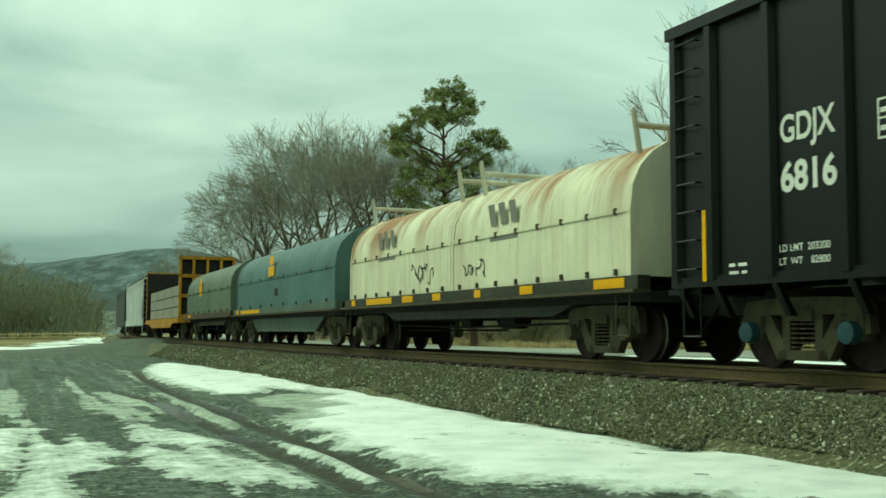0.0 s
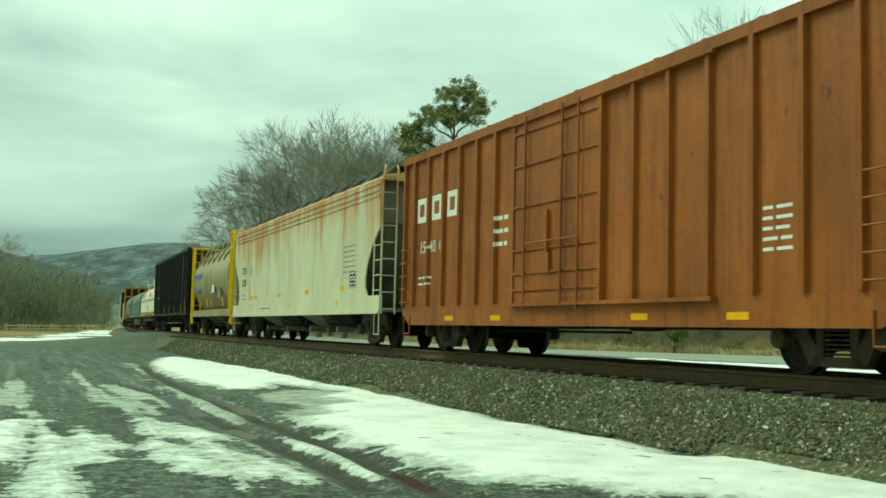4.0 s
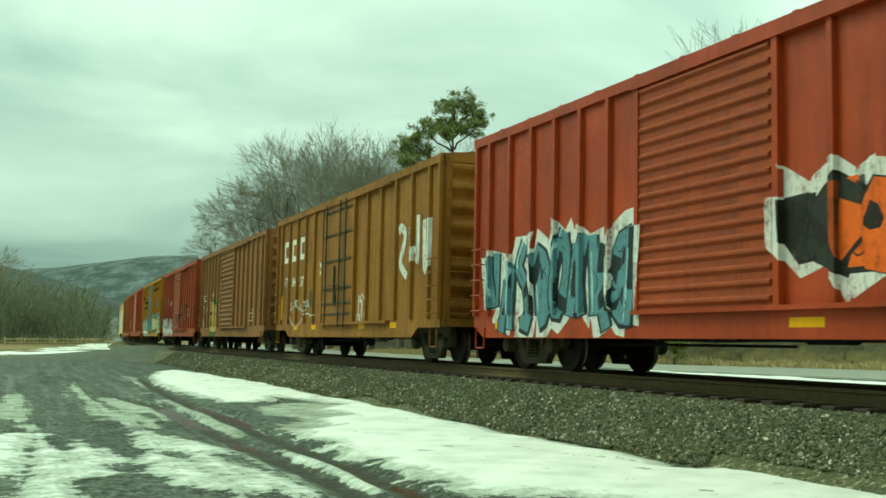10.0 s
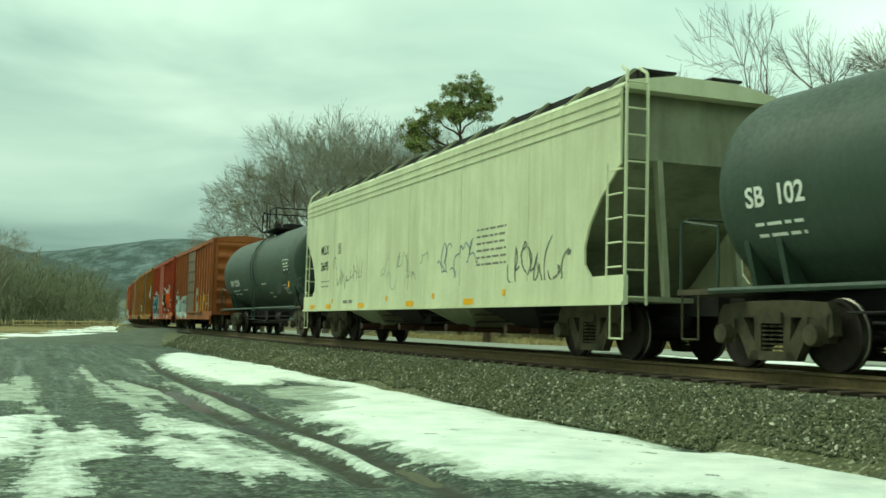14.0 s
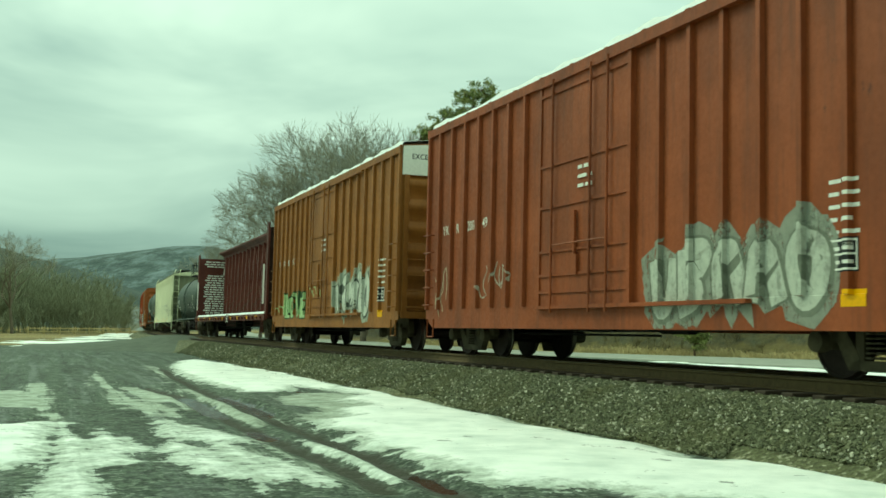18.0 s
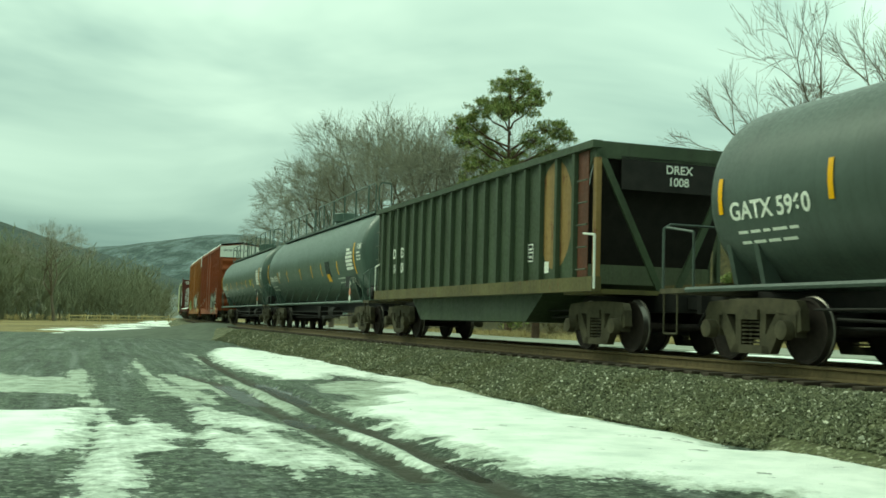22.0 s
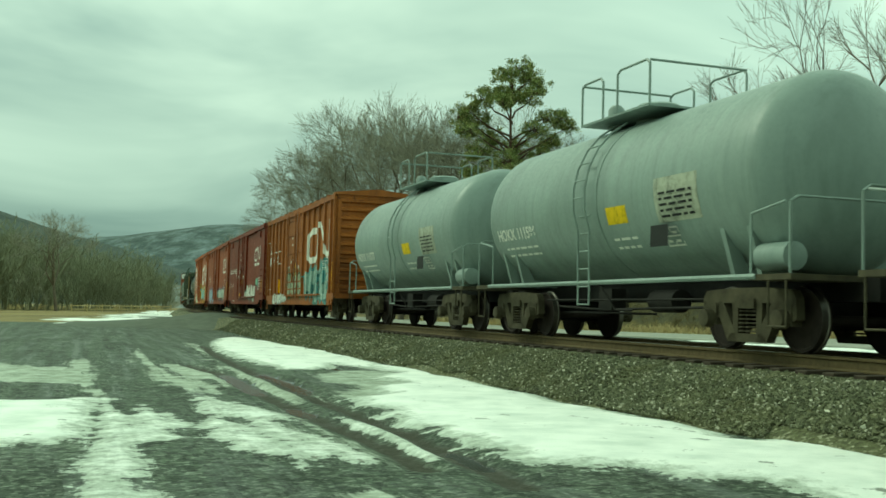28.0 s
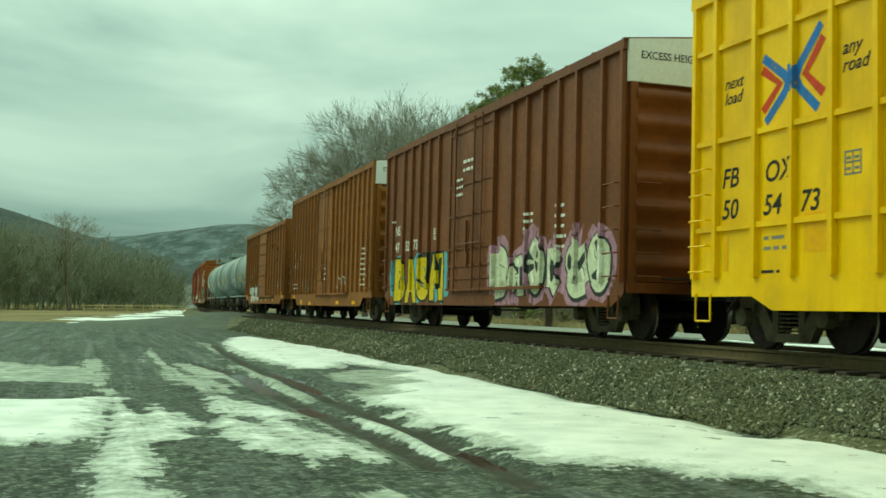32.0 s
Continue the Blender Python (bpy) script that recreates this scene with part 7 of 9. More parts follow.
def open_hopper(label, mat, sill_mat, patch, length=14.2, top=3.74, bogies=(-0.9, -13.35)):
    """An open hopper with sloping ends."""
    car = new("open_hopper")
    Build.oy = length / 2
    L = length
    for s in (-1, 1):
        Build().prism([(-0.15, 1.3), (-L + 1.0, 1.3), (-L + 1.0, 2.2), (-L + 0.05, top), (-0.05, top), (-0.15, 2.2)], "x", s * 1.44, s * 1.48).done("side_sheet", mat, car)
        Build().box(s * 1.42, s * 1.6, 0, -L, top - 0.13, top).done("top_chord", mat, car)
        Build().box(s * 1.40, s * 1.58, 0, -L, 1.06, 1.32).done("side_sill", sill_mat, car)

        def make_post():
            return Build().prism([(-1.482, -0.07), (-1.482, 0.07), (-1.57, 0.05), (-1.57, -0.05)], "z", 1.32, top - 0.13).done("side_post", mat, None)
        for i in range(18):
            y = -0.7 - (L - 1.55) * i / 17
            shared(("hopper", "post"), "side_post", car, make_post, pose(0, y + Build.oy, 0, 0, 0, 0 if s < 0 else 180))
    for s, y in ((1, -0.1), (-1, -L + 0.1)):
        m = Build().add([(-1.44, y, top - 0.06), (1.44, y, top - 0.06), (1.42, y - s * 0.9, 1.6), (-1.42, y - s * 0.9, 1.6), (-1.44, y - s * 0.05, top - 0.06), (1.44, y - s * 0.05, top - 0.06), (1.42, y - s * 0.95, 1.6), (-1.42, y - s * 0.95, 1.6)],
                        [(0, 1, 2, 3), (7, 6, 5, 4), (0, 4, 5, 1), (1, 5, 6, 2), (2, 6, 7, 3), (3, 7, 4, 0)])
        m.done("slope_sheet", M_DARK, car)
        m = Build().box(-1.5, 1.5, y - 0.05, y + 0.05, top - 0.3, top)
        m.done("end_frame", mat, car)
        for x in (-1.5, 1.4):
            Build().box(x, x + 0.1, y - 0.06, y + 0.06, 1.1, top - 0.3).done("corner_post", mat if s > 0 else patch, car)
            k = 1 if x < 0 else -1
            Build().prism([(x + 0.02, top - 0.2), (x + 0.02 + k * 0.14, top - 0.2), (k * -0.1, 1.1), (k * -0.24, 1.1)], "y", y - 0.03 + s * 0.02, y + 0.03 + s * 0.02).done("end_brace", mat, car)
        Build().box(-1.4, 1.4, y + s * 0.15, y - s * 1.4, 1.02, 1.1).done("end_platform", sill_mat, car)
        for k in range(5):
            z = 1.45 + 0.4 * k
            Build().rod((-1.6, y - s * 0.1, z), (-1.6, y - s * 0.5, z), 0.016).done("ladder_rung", mat, car)
        m = Build()
        m.pipe([(-1.55, y + s * 0.12, 1.1), (-1.55, y + s * 0.12, 2.05), (-1.55, y - s * 0.3, 2.1)], 0.022)
        m.done("grab_iron", M_WHITE, car, "white painted grab irons")
    Build().prism([(-2.4, 1.3), (-3.6, 0.5), (-L + 3.6, 0.5), (-L + 2.4, 1.3)], "x", -1.25, 1.25).done("hopper_bottom", mat, car)
    m = Build()
    ring = []
    y0, z0 = -L + 1.75, 2.55
    for i in range(28):
        a = 2 * math.pi * i / 28
        ring.append((-1.4845, y0 + 0.75 * math.cos(a), z0 + 1.05 * math.sin(a)))
    m.add(ring, [tuple(range(28))])
    m.done("painted_disc", patch, car, "large worn tan disc")
    gear(car, L, bogies[0], bogies[1], over=0.7)
    return tagged(car, label, "open hopper", "railcars of the freight train")


def coil_car(label, hood, frame_mat, length=14.0, bogies=(-0.85, -12.6), belly=False, brackets=None, halves=2, foot=1.31, top=3.55):
    """A steel-coil car under rounded hoods."""
    car = new("coil_car")
    Build.oy = length / 2
    L = length
    half = 1.42
    prof = [(-half, foot), (-half, foot + 1.0)]
    for i in range(1, 12):
        a = math.pi * (1 - i / 12)
        prof.append((half * math.cos(a), foot + 1.0 + (top - foot - 1.0) * math.sin(a) ** 0.85))
    prof += [(half, foot + 1.0), (half, foot)]
    g = L / halves
    for k in range(halves):
        a, b = -g * k - 0.03, -g * (k + 1) + 0.03
        hd = Build().prism(prof, "y", a, b).done("hood", hood, car, smooth=True, crease=50)
        m = Build()
        for y in (a - 0.04, b + 0.04):
            m.prism([(x * 1.015, foot + (z - foot) * 1.008) for x, z in prof], "y", y - 0.05, y + 0.05)
        m.box(-half - 0.025, -half, a, b, foot + 0.98, foot + 1.03)
        m.done("hood_rim", hood, hd)
        m = Build()
        for i in range(8):
            y = a + (b - a) * (i + 0.5) / 8
            m.box(-half - 0.04, -half, y - 0.03, y + 0.03, foot + 0.96, foot + 1.06)
            m.box(-half - 0.04, -half, y - 0.03, y + 0.03, foot + 0.02, foot + 0.12)
        m.done("hood_clip", M_FRAME, hd)
        if brackets:
            for yy in (a - 0.55, b + 0.55):
                m = Build()
                for k in (-1, 1):
                    m.rod((k * 0.86, yy, top - 0.5), (k * 1.0, yy, top + 0.4), 0.05, 8)
                    m.rod((k * 1.0, yy, top + 0.4), (k * 1.0, yy, top + 0.47), 0.035, 8)
                    m.box(k * 0.76, k * 0.96, yy - 0.13, yy + 0.13, top - 0.5, top - 0.44)
                m.rod((-0.95, yy, top + 0.2), (0.95, yy, top + 0.2), 0.055, 8)
                for x in (-0.35, 0.35):
                    m.rod((x, yy, top - 0.05), (x, yy, top + 0.2), 0.035, 6)
                m.done("lifting_bracket", brackets, hd)
    for s in (-1, 1):
        Build().box(s * 1.28, s * 1.5, 0.25, -L - 0.25, 1.08, foot).done("side_sill", frame_mat, car)
        Build().box(s * 1.3, s * 1.62, 0.3, -L - 0.3, 1.05, 1.1).done("side_walk", M_FRAME, car)
        low = 0.46 if belly else 0.74
        Build().prism([(-1.7, 1.06), (-2.9, low), (-L + 2.9, low), (-L + 1.7, 1.06)], "x", s * 1.12, s * 1.2).done("fishbelly_girder", frame_mat, car)
    Build().box(-1.25, 1.25, 0.2, -L - 0.2, 0.92, 1.08).done("deck", M_DARK, car)
    for y in (0.1, -L + 0.35):
        step(car, M_FRAME, y, -1.5, 1.05, 0.4)
    gear(car, L, bogies[0], bogies[1], over=0.65)
    return tagged(car, label, "coil car", "railcars of the freight train")


def bulkhead_flat(label, mat, load, length=18.5):
    car = new("bulkhead_flatcar")
    Build.oy = length / 2
    L = length
    Build().box(-1.5, 1.5, 0, -L, 0.95, 1.2).done("deck", mat, car)
    for s in (-1, 1):
        Build().prism([(0, 1.15), (0, 0.95), (-2.6, 0.9), (-4, 0.66), (-L + 4, 0.66), (-L + 2.6, 0.9), (-L, 0.95), (-L, 1.15)], "x", s * 1.5, s * 1.56).done("side_sill", mat, car)
    for y, s in ((-0.15, -1), (-L + 0.15, 1)):
        m = Build()
        for x in (-1.46, -0.75, 0.0, 0.75, 1.46):
            m.box(x - 0.07, x + 0.07, y - 0.12, y + 0.12, 1.2, 4.55)
        for z in (1.3, 2.4, 3.5, 4.5):
            m.box(-1.53, 1.53, y - 0.12, y + 0.12, z - 0.09, z + 0.09)
        m.done("bulkhead_frame", mat, car)
        Build().box(-1.5, 1.5, y + s * 0.1, y + s * 0.14, 1.2, 4.5).done("bulkhead_planks", M_DARK, car)
    for i in range(4):
        y = -0.8 - i * (L - 1.6) / 4
        for k in range(3):
            Build().box(-1.3, 1.3, y, y - (L - 1.6) / 4 + 0.2, 1.25 + 0.62 * k, 1.82 + 0.62 * k).done("lumber_stack", load, car)
    gear(car, L, -1.7, -L + 1.7)
    return tagged(car, label, "flatcar", "railcars of the freight train")


def centerbeam(label, mat, length=21.8):
    """An empty centre-beam flatcar: a spine of posts and braces between two bulkheads, snow on its deck."""
    car = new("centerbeam_flatcar")
    Build.oy = length / 2
    L = length
    Build().box(-1.5, 1.5, -0.1, -L + 0.1, 0.98, 1.1).done("deck", mat, car)
    for s in (-1, 1):
        m = Build().prism([(0, 1.1), (0, 0.84), (-L, 0.84), (-L, 1.1)], "x", s * 1.5, s * 1.58)
        for i in range(24):
            y = -0.7 - (L - 1.4) * i / 23
            m.box(s * 1.58, s * 1.66, y - 0.1, y + 0.1, 0.9, 1.0)
        m.done("side_sill", mat, car)
    Build().prism([(-3.0, 0.9), (-4.2, 0.6), (-L + 4.2, 0.6), (-L + 3.0, 0.9)], "x", -0.35, 0.35).done("belly_girder", mat, car)
    for y, s in ((-0.12, -1), (-L + 0.12, 1)):
        Build().box(-1.5, 1.5, y - 0.05, y + 0.05, 1.1, 4.55).done("bulkhead", mat, car)
        for x in (-1.52, 1.44):
            Build().box(x, x + 0.08, y - 0.16, y + 0.16, 0.9, 4.75).done("bulkhead_post", mat, car)
        # outer ribs and an added sheet, coloured dark to stand for shade
        for z in (1.7, 2.4, 3.1, 3.8, 4.5):
            Build().box(-1.43, 1.43, y - s * 0.14, y - s * 0.052, z - 0.06, z + 0.06).done("bulkhead_rib", M_SHADED, car)
        Build().box(-1.43, 1.43, y - s * 0.05, y - s * 0.075, 1.1, 4.5).done("bulkhead_shade", M_SHADED, car, "dark brown sheet with the shade of the outer face in its colour")
    # a solid bay behind each bulkhead, then the open truss; braces lean in from both ends and cross in the middle
    Build().box(-0.03, 0.03, -0.2, -1.5, 1.1, 4.6).done("spine_plate", mat, car)
    Build().box(-0.03, 0.03, -L + 1.5, -L + 0.2, 1.1, 4.6).done("spine_plate", mat, car)
    Build().prism([(-0.34, 4.93), (0.34, 4.93), (0.34, 4.84), (0.1, 4.7), (0.1, 4.58), (-0.1, 4.58), (-0.1, 4.7), (-0.34, 4.84)], "y", -0.2, -L + 0.2).done("top_beam", mat, car)
    n = 17
    ys = [-1.55 - (L - 3.1) * i / (n - 1) for i in range(n)]
    for y in ys:
        shared(("beam", "post"), "spine_post", car, lambda: Build().prism([(-0.2, 1.1), (0.2, 1.1), (0.15, 4.62), (-0.15, 4.62)], "y", -0.085, 0.085).done("spine_post", mat, None), pose(0, y + Build.oy, 0))
    for i in range(0, n - 2, 2):
        for a, b in (((ys[i], 1.15), (ys[i + 2], 4.55)),) if i < 6 else (((ys[i], 4.55), (ys[i + 2], 1.15)),) if i > 8 else (((ys[i], 1.15), (ys[i + 2], 4.55)), ((ys[i], 4.55), (ys[i + 2], 1.15))):
            for x in (-0.1,):
                Build().prism([(a[0] + 0.06, a[1]), (a[0] - 0.06, a[1]), (b[0] - 0.06, b[1]), (b[0] + 0.06, b[1])], "x", x, x + 0.06).done("spine_brace", mat, car)
    for i in range(1, n, 2):
        Build().rod((-0.12, ys[i] + 0.05, 2.7), (-1.42, ys[i] + 0.4, 1.14), 0.009, 5).done("tie_down", M_FRAME, car)
    m = Build()
    rng = random.Random(2)
    v = []
    for i in range(81):
        y = -0.5 - (L - 1.0) * i / 80
        h = 0.06 + 0.07 * rng.random()
        v += [(-1.5, y, 1.09), (-1.46, y, 1.1 + h * 0.8), (-0.8, y, 1.12 + h), (-0.2, y, 1.1 + h * rng.random())]
    m.add(v, [(4 * i + a, 4 * i + a + 1, 4 * i + a + 5, 4 * i + a + 4) for i in range(80) for a in range(3)])
    m.done("snow_cover", M_SNOWCAP, car, "snow lying on the deck", smooth=True)
    frame_mark(car, -12.4, 0.78, 0.55, 0.36, x=-1.665)
    for y in (-0.3, -L + 0.7):
        for k in (0.0, 0.22):
            Build().box(-1.56, -1.53, y - k, y - k - 0.05, 1.5, 3.1).done("white_stripe", M_WHITE, car)
        step(car, mat, y, -1.56, 0.86, 0.36)
    gear(car, L, -2.0, -L + 2.0, over=0.65)
    return tagged(car, label, "flatcar", "railcars of the freight train")


# ---- the train, front to rear ----
TRAIN = []


def door_labels(car, y, seed):
    """White plates and stickers that a plug door carries."""
    rng = random.Random(seed)
    for dy, z, a, b in ((0.9, 2.35, 0.22, 0.24), (1.25, 2.35, 0.2, 0.2), (1.1, 3.05, 0.35, 0.1), (0.45, 2.1, 0.28, 0.18), (2.6, 2.05, 0.3, 0.24), (1.3, 1.75, 0.5, 0.08), (1.15, 3.3, 0.16, 0.16)):
        bars(car, y - dy + rng.uniform(-0.06, 0.06), z + rng.uniform(-0.05, 0.05), [(0, 0, a * 0.7, b * 0.7)], "white", name="door_sticker")
    stripe(car, y - 1.95, 1.75, 0.1, 0.55)


def place(car, front, length):
    """Notes where a car's body front stands along the track at 16 s."""
    TRAIN.append((car, front - length / 2))
    car.matrix_world = track_pose(front - length / 2)
    return car


def typical_marks(car, eave=4.48, seed=1, stripes=True):
    """Capacity data, test panel and reflective tape that each boxcar carries."""
    small_print(car, -0.95, 1.62, 0.8, 2, seed=seed)
    small_print(car, -12.9, 2.05, 0.55, 5, 0.13, seed=seed + 3)
    if stripes:
        for y in (-2.6, -4.9, -9.9, -12.2):
            stripe(car, y, 0.68, 0.45, 0.1)


OXIDE = {k: paint("paint_" + k, c, d, a, r, ra, ro) for k, c, d, a, r, ra, ro in (
    ("orange_brown", "935218", "3c2413", 0.55, "5a2e16", 0.66, 0.6), ("bright_red", "97360f", "3a1710", 0.35, "5e2114", 0.72, 0.5),
    ("mustard_yellow", "ae7c0c", "4d3512", 0.5, "6b3d14", 0.66, 0.6), ("oxide_red", "9a421c", "37221a", 0.5, "5b3a26", 0.67, 0.6),
    ("dull_brown", "875a2b", "4a3428", 0.45, "5f3a28", 0.72, 0.65), ("rusty_mustard", "8f601b", "3a2612", 0.65, "5a3a16", 0.67, 0.7),
    ("deep_red", "9c3810", "3b1a12", 0.4, "63281a", 0.72, 0.5), ("red_brown", "935224", "4c2d1c", 0.4, "6a3a22", 0.72, 0.6),
    ("tan_brown", "885620", "4a2f1a", 0.45, "6a3818", 0.70, 0.6), ("rust_brown", "85411d", "43261a", 0.5, "5c2d16", 0.68, 0.6),
    ("cn_brown", "944b18", "472518", 0.5, "5d2f18", 0.70, 0.55), ("cn_maroon", "8a421b", "3e211a", 0.5, "553022", 0.70, 0.55),
    ("wine_red", "712c12", "34120e", 0.4, "531a12", 0.72, 0.5), ("orange_rust", "92541d", "44281a", 0.6, "5b2d14", 0.64, 0.62),
    ("ns_brown", "875319", "452a17", 0.45, "5c2e18", 0.72, 0.58), ("ns_dark_brown", "6f3d17", "352019", 0.4, "4c281c", 0.74, 0.55),
    ("fresh_yellow", "eebb0c", "8a6a1a", 0.2, None, 0.8, 0.45))}
GREY_DOOR = paint("paint_grey_door", "55564a", "35342c", 0.5, "5e4a30", 0.72)
PALE_RIB = paint("paint_pale_door", "9a7060", "6b3a2e", 0.5, None)
BROWN_DOOR = paint("paint_brown_door", "6a5844", "463829", 0.5, "6a3a22", 0.74)

# the three far cars, then coil cars
w = hopper_car("dark grey covered hopper far down the line", paint("paint_slate", "3c4142", "22201c", 0.4), M_DARK)
place(w, 381.5, 19.1)
w = hopper_car("pale grey covered hopper behind a flatcar", paint("paint_pale_grey", "b4bab4", "5a5a50", 0.4), M_DARK)
place(w, 360.2, 19.1)
w = bulkhead_flat("mustard yellow bulkhead flatcar loaded with grey lumber", paint("paint_flat_yellow", "b27f1c", "4d3512", 0.5, "5a3616", 0.66), plain("weathered_lumber", "8c8a7c", 0.9, 0, 0.3, 3))
place(w, 338.6, 18.5)

w = coil_car("grey-green coil car with rounded hoods and yellow marks", paint("paint_hood_olive", "5e6a58", "3a3a2c", 0.6, "6a4a2a", 0.66), paint("paint_sill_brown", "4a3a28", "241c14", 0.6), 12.6, (-0.9, -11.4), halves=1)
for y in (-4.0,):
    bars(w, y, 2.15, [(0, 0, 0.9, 0.5), (0.3, 0.5, 0.5, 0.35)], "yellow", -1.43)
stripe(w, -1.0, 1.14, 0.9, 0.14, -1.51)
place(w, 317.6, 12.6)

w = coil_car("teal coil car with rounded hoods and a deep girder", paint("paint_hood_teal", "4a6664", "3c4a44", 0.5, "54503a", 0.72), paint("paint_sill_grey_green", "55635a", "33382e", 0.5), 14.1, (-1.2, -12.9), belly=True, halves=1)
bars(w, -5.6, 2.4, [(0, 0, 0.9, 0.35), (0.2, 0.4, 0.6, 0.3)], "yellow", -1.43)
bars(w, -0.4, 1.13, [(0, 0, 0.35, 0.16), (0.8, 0, 3.4, 0.13)], "yellow", -1.51)
bars(w, -6.6, 1.7, [(0, 0, 0.5, 0.25)], "black", -1.43)
place(w, 303.7, 14.1)

w = coil_car("cream white coil car with rust-streaked rounded hoods", paint("paint_hood_cream", "d9d6ba", "8a5a2a", 0.35, "8a4a1c", 0.7, 0.6, 0.12, (3.7, 2.0, "8f5a1c", 0.9)), paint("paint_sill_dark_olive", "343528", "1f1d16", 0.5, "50381e", 0.7), 13.9, (-0.6, -12.4),
             brackets=paint("paint_bracket", "bdb9a4", "7a5a38", 0.5, "7a4420", 0.68))
for y in (-2.35, -8.9):
    block_logo(w, y, 2.5, 1.35, 0.42, 3, "grey", -1.425, -0.3)
    bars(w, y + 0.05, 2.2, [(0, 0, 1.2, 0.1)], "grey", -1.425)
scrawl(w, -4.6, 1.5, 1.3, 0.5, "2a2a28", 5, -1.43, 4)
scrawl(w, -7.6, 1.5, 1.1, 0.4, "2a2a28", 6, -1.43, 4)
for y, k in ((-0.4, 0.3), (-1.6, 1.9), (-4.2, 0.7), (-6.1, 0.45), (-8.3, 0.3), (-10.3, 0.5), (-12.9, 0.9)):
    stripe(w, y, 1.13, k, 0.15, -1.508)
place(w, 288.2, 13.9)

POSTS = (-0.12, -0.9, -2.05, -3.3, -4.3, -5.27, -6.23, -7.2, -8.17, -9.15, -10.13, -11.12, -12.12, -13.12, -14.07, -14.95, -16.46, -17.4, -18.28)
w = coal_car("glossy black deep coal gondola with white lettering", paint("paint_black", "050806", "0a0e0b", 0.2, None, 0.7, 0.4, 0.05), posts=POSTS)
letters(w, "GDJX", -2.2, 2.76, 0.32, "white", -1.516, 0.8, bold=0.02)
letters(w, "6816", -2.2, 2.16, 0.34, "white", -1.516, 0.95, bold=0.03)
letters(w, "LD LMT  203200", -2.15, 1.43, 0.085, "white", -1.516, bold=0.01)
letters(w, "LT  WT    82800", -2.15, 1.27, 0.085, "white", -1.516, bold=0.01)
small_print(w, -1.2, 1.3, 0.35, 3, 0.1, x=-1.516)
bars(w, -16.85, 1.85, [(0.05, 0, 0.2, 0.26), (0, 0.06, 0.3, 0.14)], "white", -1.516)
frame_mark(w, -16.72, 1.2, 0.46, 0.36, x=-1.516)
frame_mark(w, -3.75, 2.55, 0.35, 0.45, x=-1.516)
for y, z, h in ((-0.76, 1.13, 0.95), (-7.03, 1.12, 0.45), (-9.83, 1.12, 0.47), (-12.65, 1.12, 0.47), (-15.78, 1.12, 0.47), (-17.7, 1.1, 0.95)):
    stripe(w, y, z, 0.075, h, -1.6)
place(w, 273.09, 18.4)

w = cylinder_hopper("tan covered hopper with rounded shell and yellow end cages", paint("paint_khaki", "9c926c", "6a5a3c", 0.4, None, 0.7, 0.5))
block_logo(w, -1.0, 2.78, 2.9, 0.3, 6, "blue", -1.568)
bars(w, -1.1, 2.2, [(0, 0, 0.8, 0.2), (1.0, 0, 0.9, 0.2)], "blue", -1.566)
bars(w, -6.9, 2.02, [(0, 0, 0.75, 0.36)], "white", -1.57)
frame_mark(w, -8.6, 1.75, 0.5, 0.5, "black", -1.555)
for y in (-3.0, -5.2, -6.5, -9.7):
    Build().prism([(y, 1.75), (y - 0.08, 1.75), (y - 0.3, 1.35), (y - 0.22, 1.35)], "x", -1.545, -1.5).done("orange_tape", M_STRIPE, w)
place(w, 253.2, 12.0)

PALE = paint("paint_rusted_pale_grey", "c6c4a6", "a98052", 0.25, None, 0.66, 0.6, 0.12, (4.3, 2.2, "b0742c", 0.85))
w = hopper_car("pale grey covered hopper with rust washing down its sides", PALE, paint("paint_under_grey", "767a6c", "4a4a3e", 0.5))
letters(w, "CEFX", -1.65, 2.55, 0.25, "black", -1.58, 0.92, bold=0.02)
letters(w, "51259", -1.62, 2.07, 0.25, "black", -1.58, 0.92, bold=0.02)
small_print(w, -1.65, 1.68, 0.75, 2, 0.15, 0.07, "grey", -1.58)
frame_mark(w, -3.25, 2.5, 0.25, 0.28, "grey", -1.58)
small_print(w, -16.0, 2.7, 1.1, 6, 0.14, 0.06, "grey", -1.58)
frame_mark(w, -16.6, 1.58, 0.6, 0.4, "black", -1.58)
for y in (-3.3, -4.2, -8.0, -11.8, -15.7):
    stripe(w, y, 1.52, 0.42, 0.14, -1.582)
for y in (-3.4, -9.6, -15.4):
    stripe(w, y, 1.1, 0.14, 0.14, -1.588)
small_print(w, -5.2, 1.12, 1.6, 1, 0.1, 0.05, "black", -1.588)
place(w, 240.1, 19.1)

w = boxcar("boxcar", "orange-brown weathered boxcar with a wide plug door", OXIDE["orange_brown"])
block_logo(w, -0.83, 2.9, 2.63, 0.55, 3)
letters(w, "15  40  0", -1.0, 2.2, 0.26, "white", wide=1.0)
small_print(w, -5.1, 2.6, 0.5, 3, 0.25, 0.12)
typical_marks(w, seed=4)
place(w, 219.25, 15.3)

w = boxcar("boxcar", "bright red boxcar with a pale ribbed door", OXIDE["bright_red"], PALE_RIB, door_kind="ribbed")
frame_mark(w, -12.2, 1.35, 0.55, 0.42)
small_print(w, -0.6, 2.0, 0.4, 6, 0.22, 0.1)
small_print(w, -13.2, 1.6, 0.5, 3, 0.16, 0.1)
typical_marks(w, seed=5, stripes=False)
place(w, 202.44, 15.3)

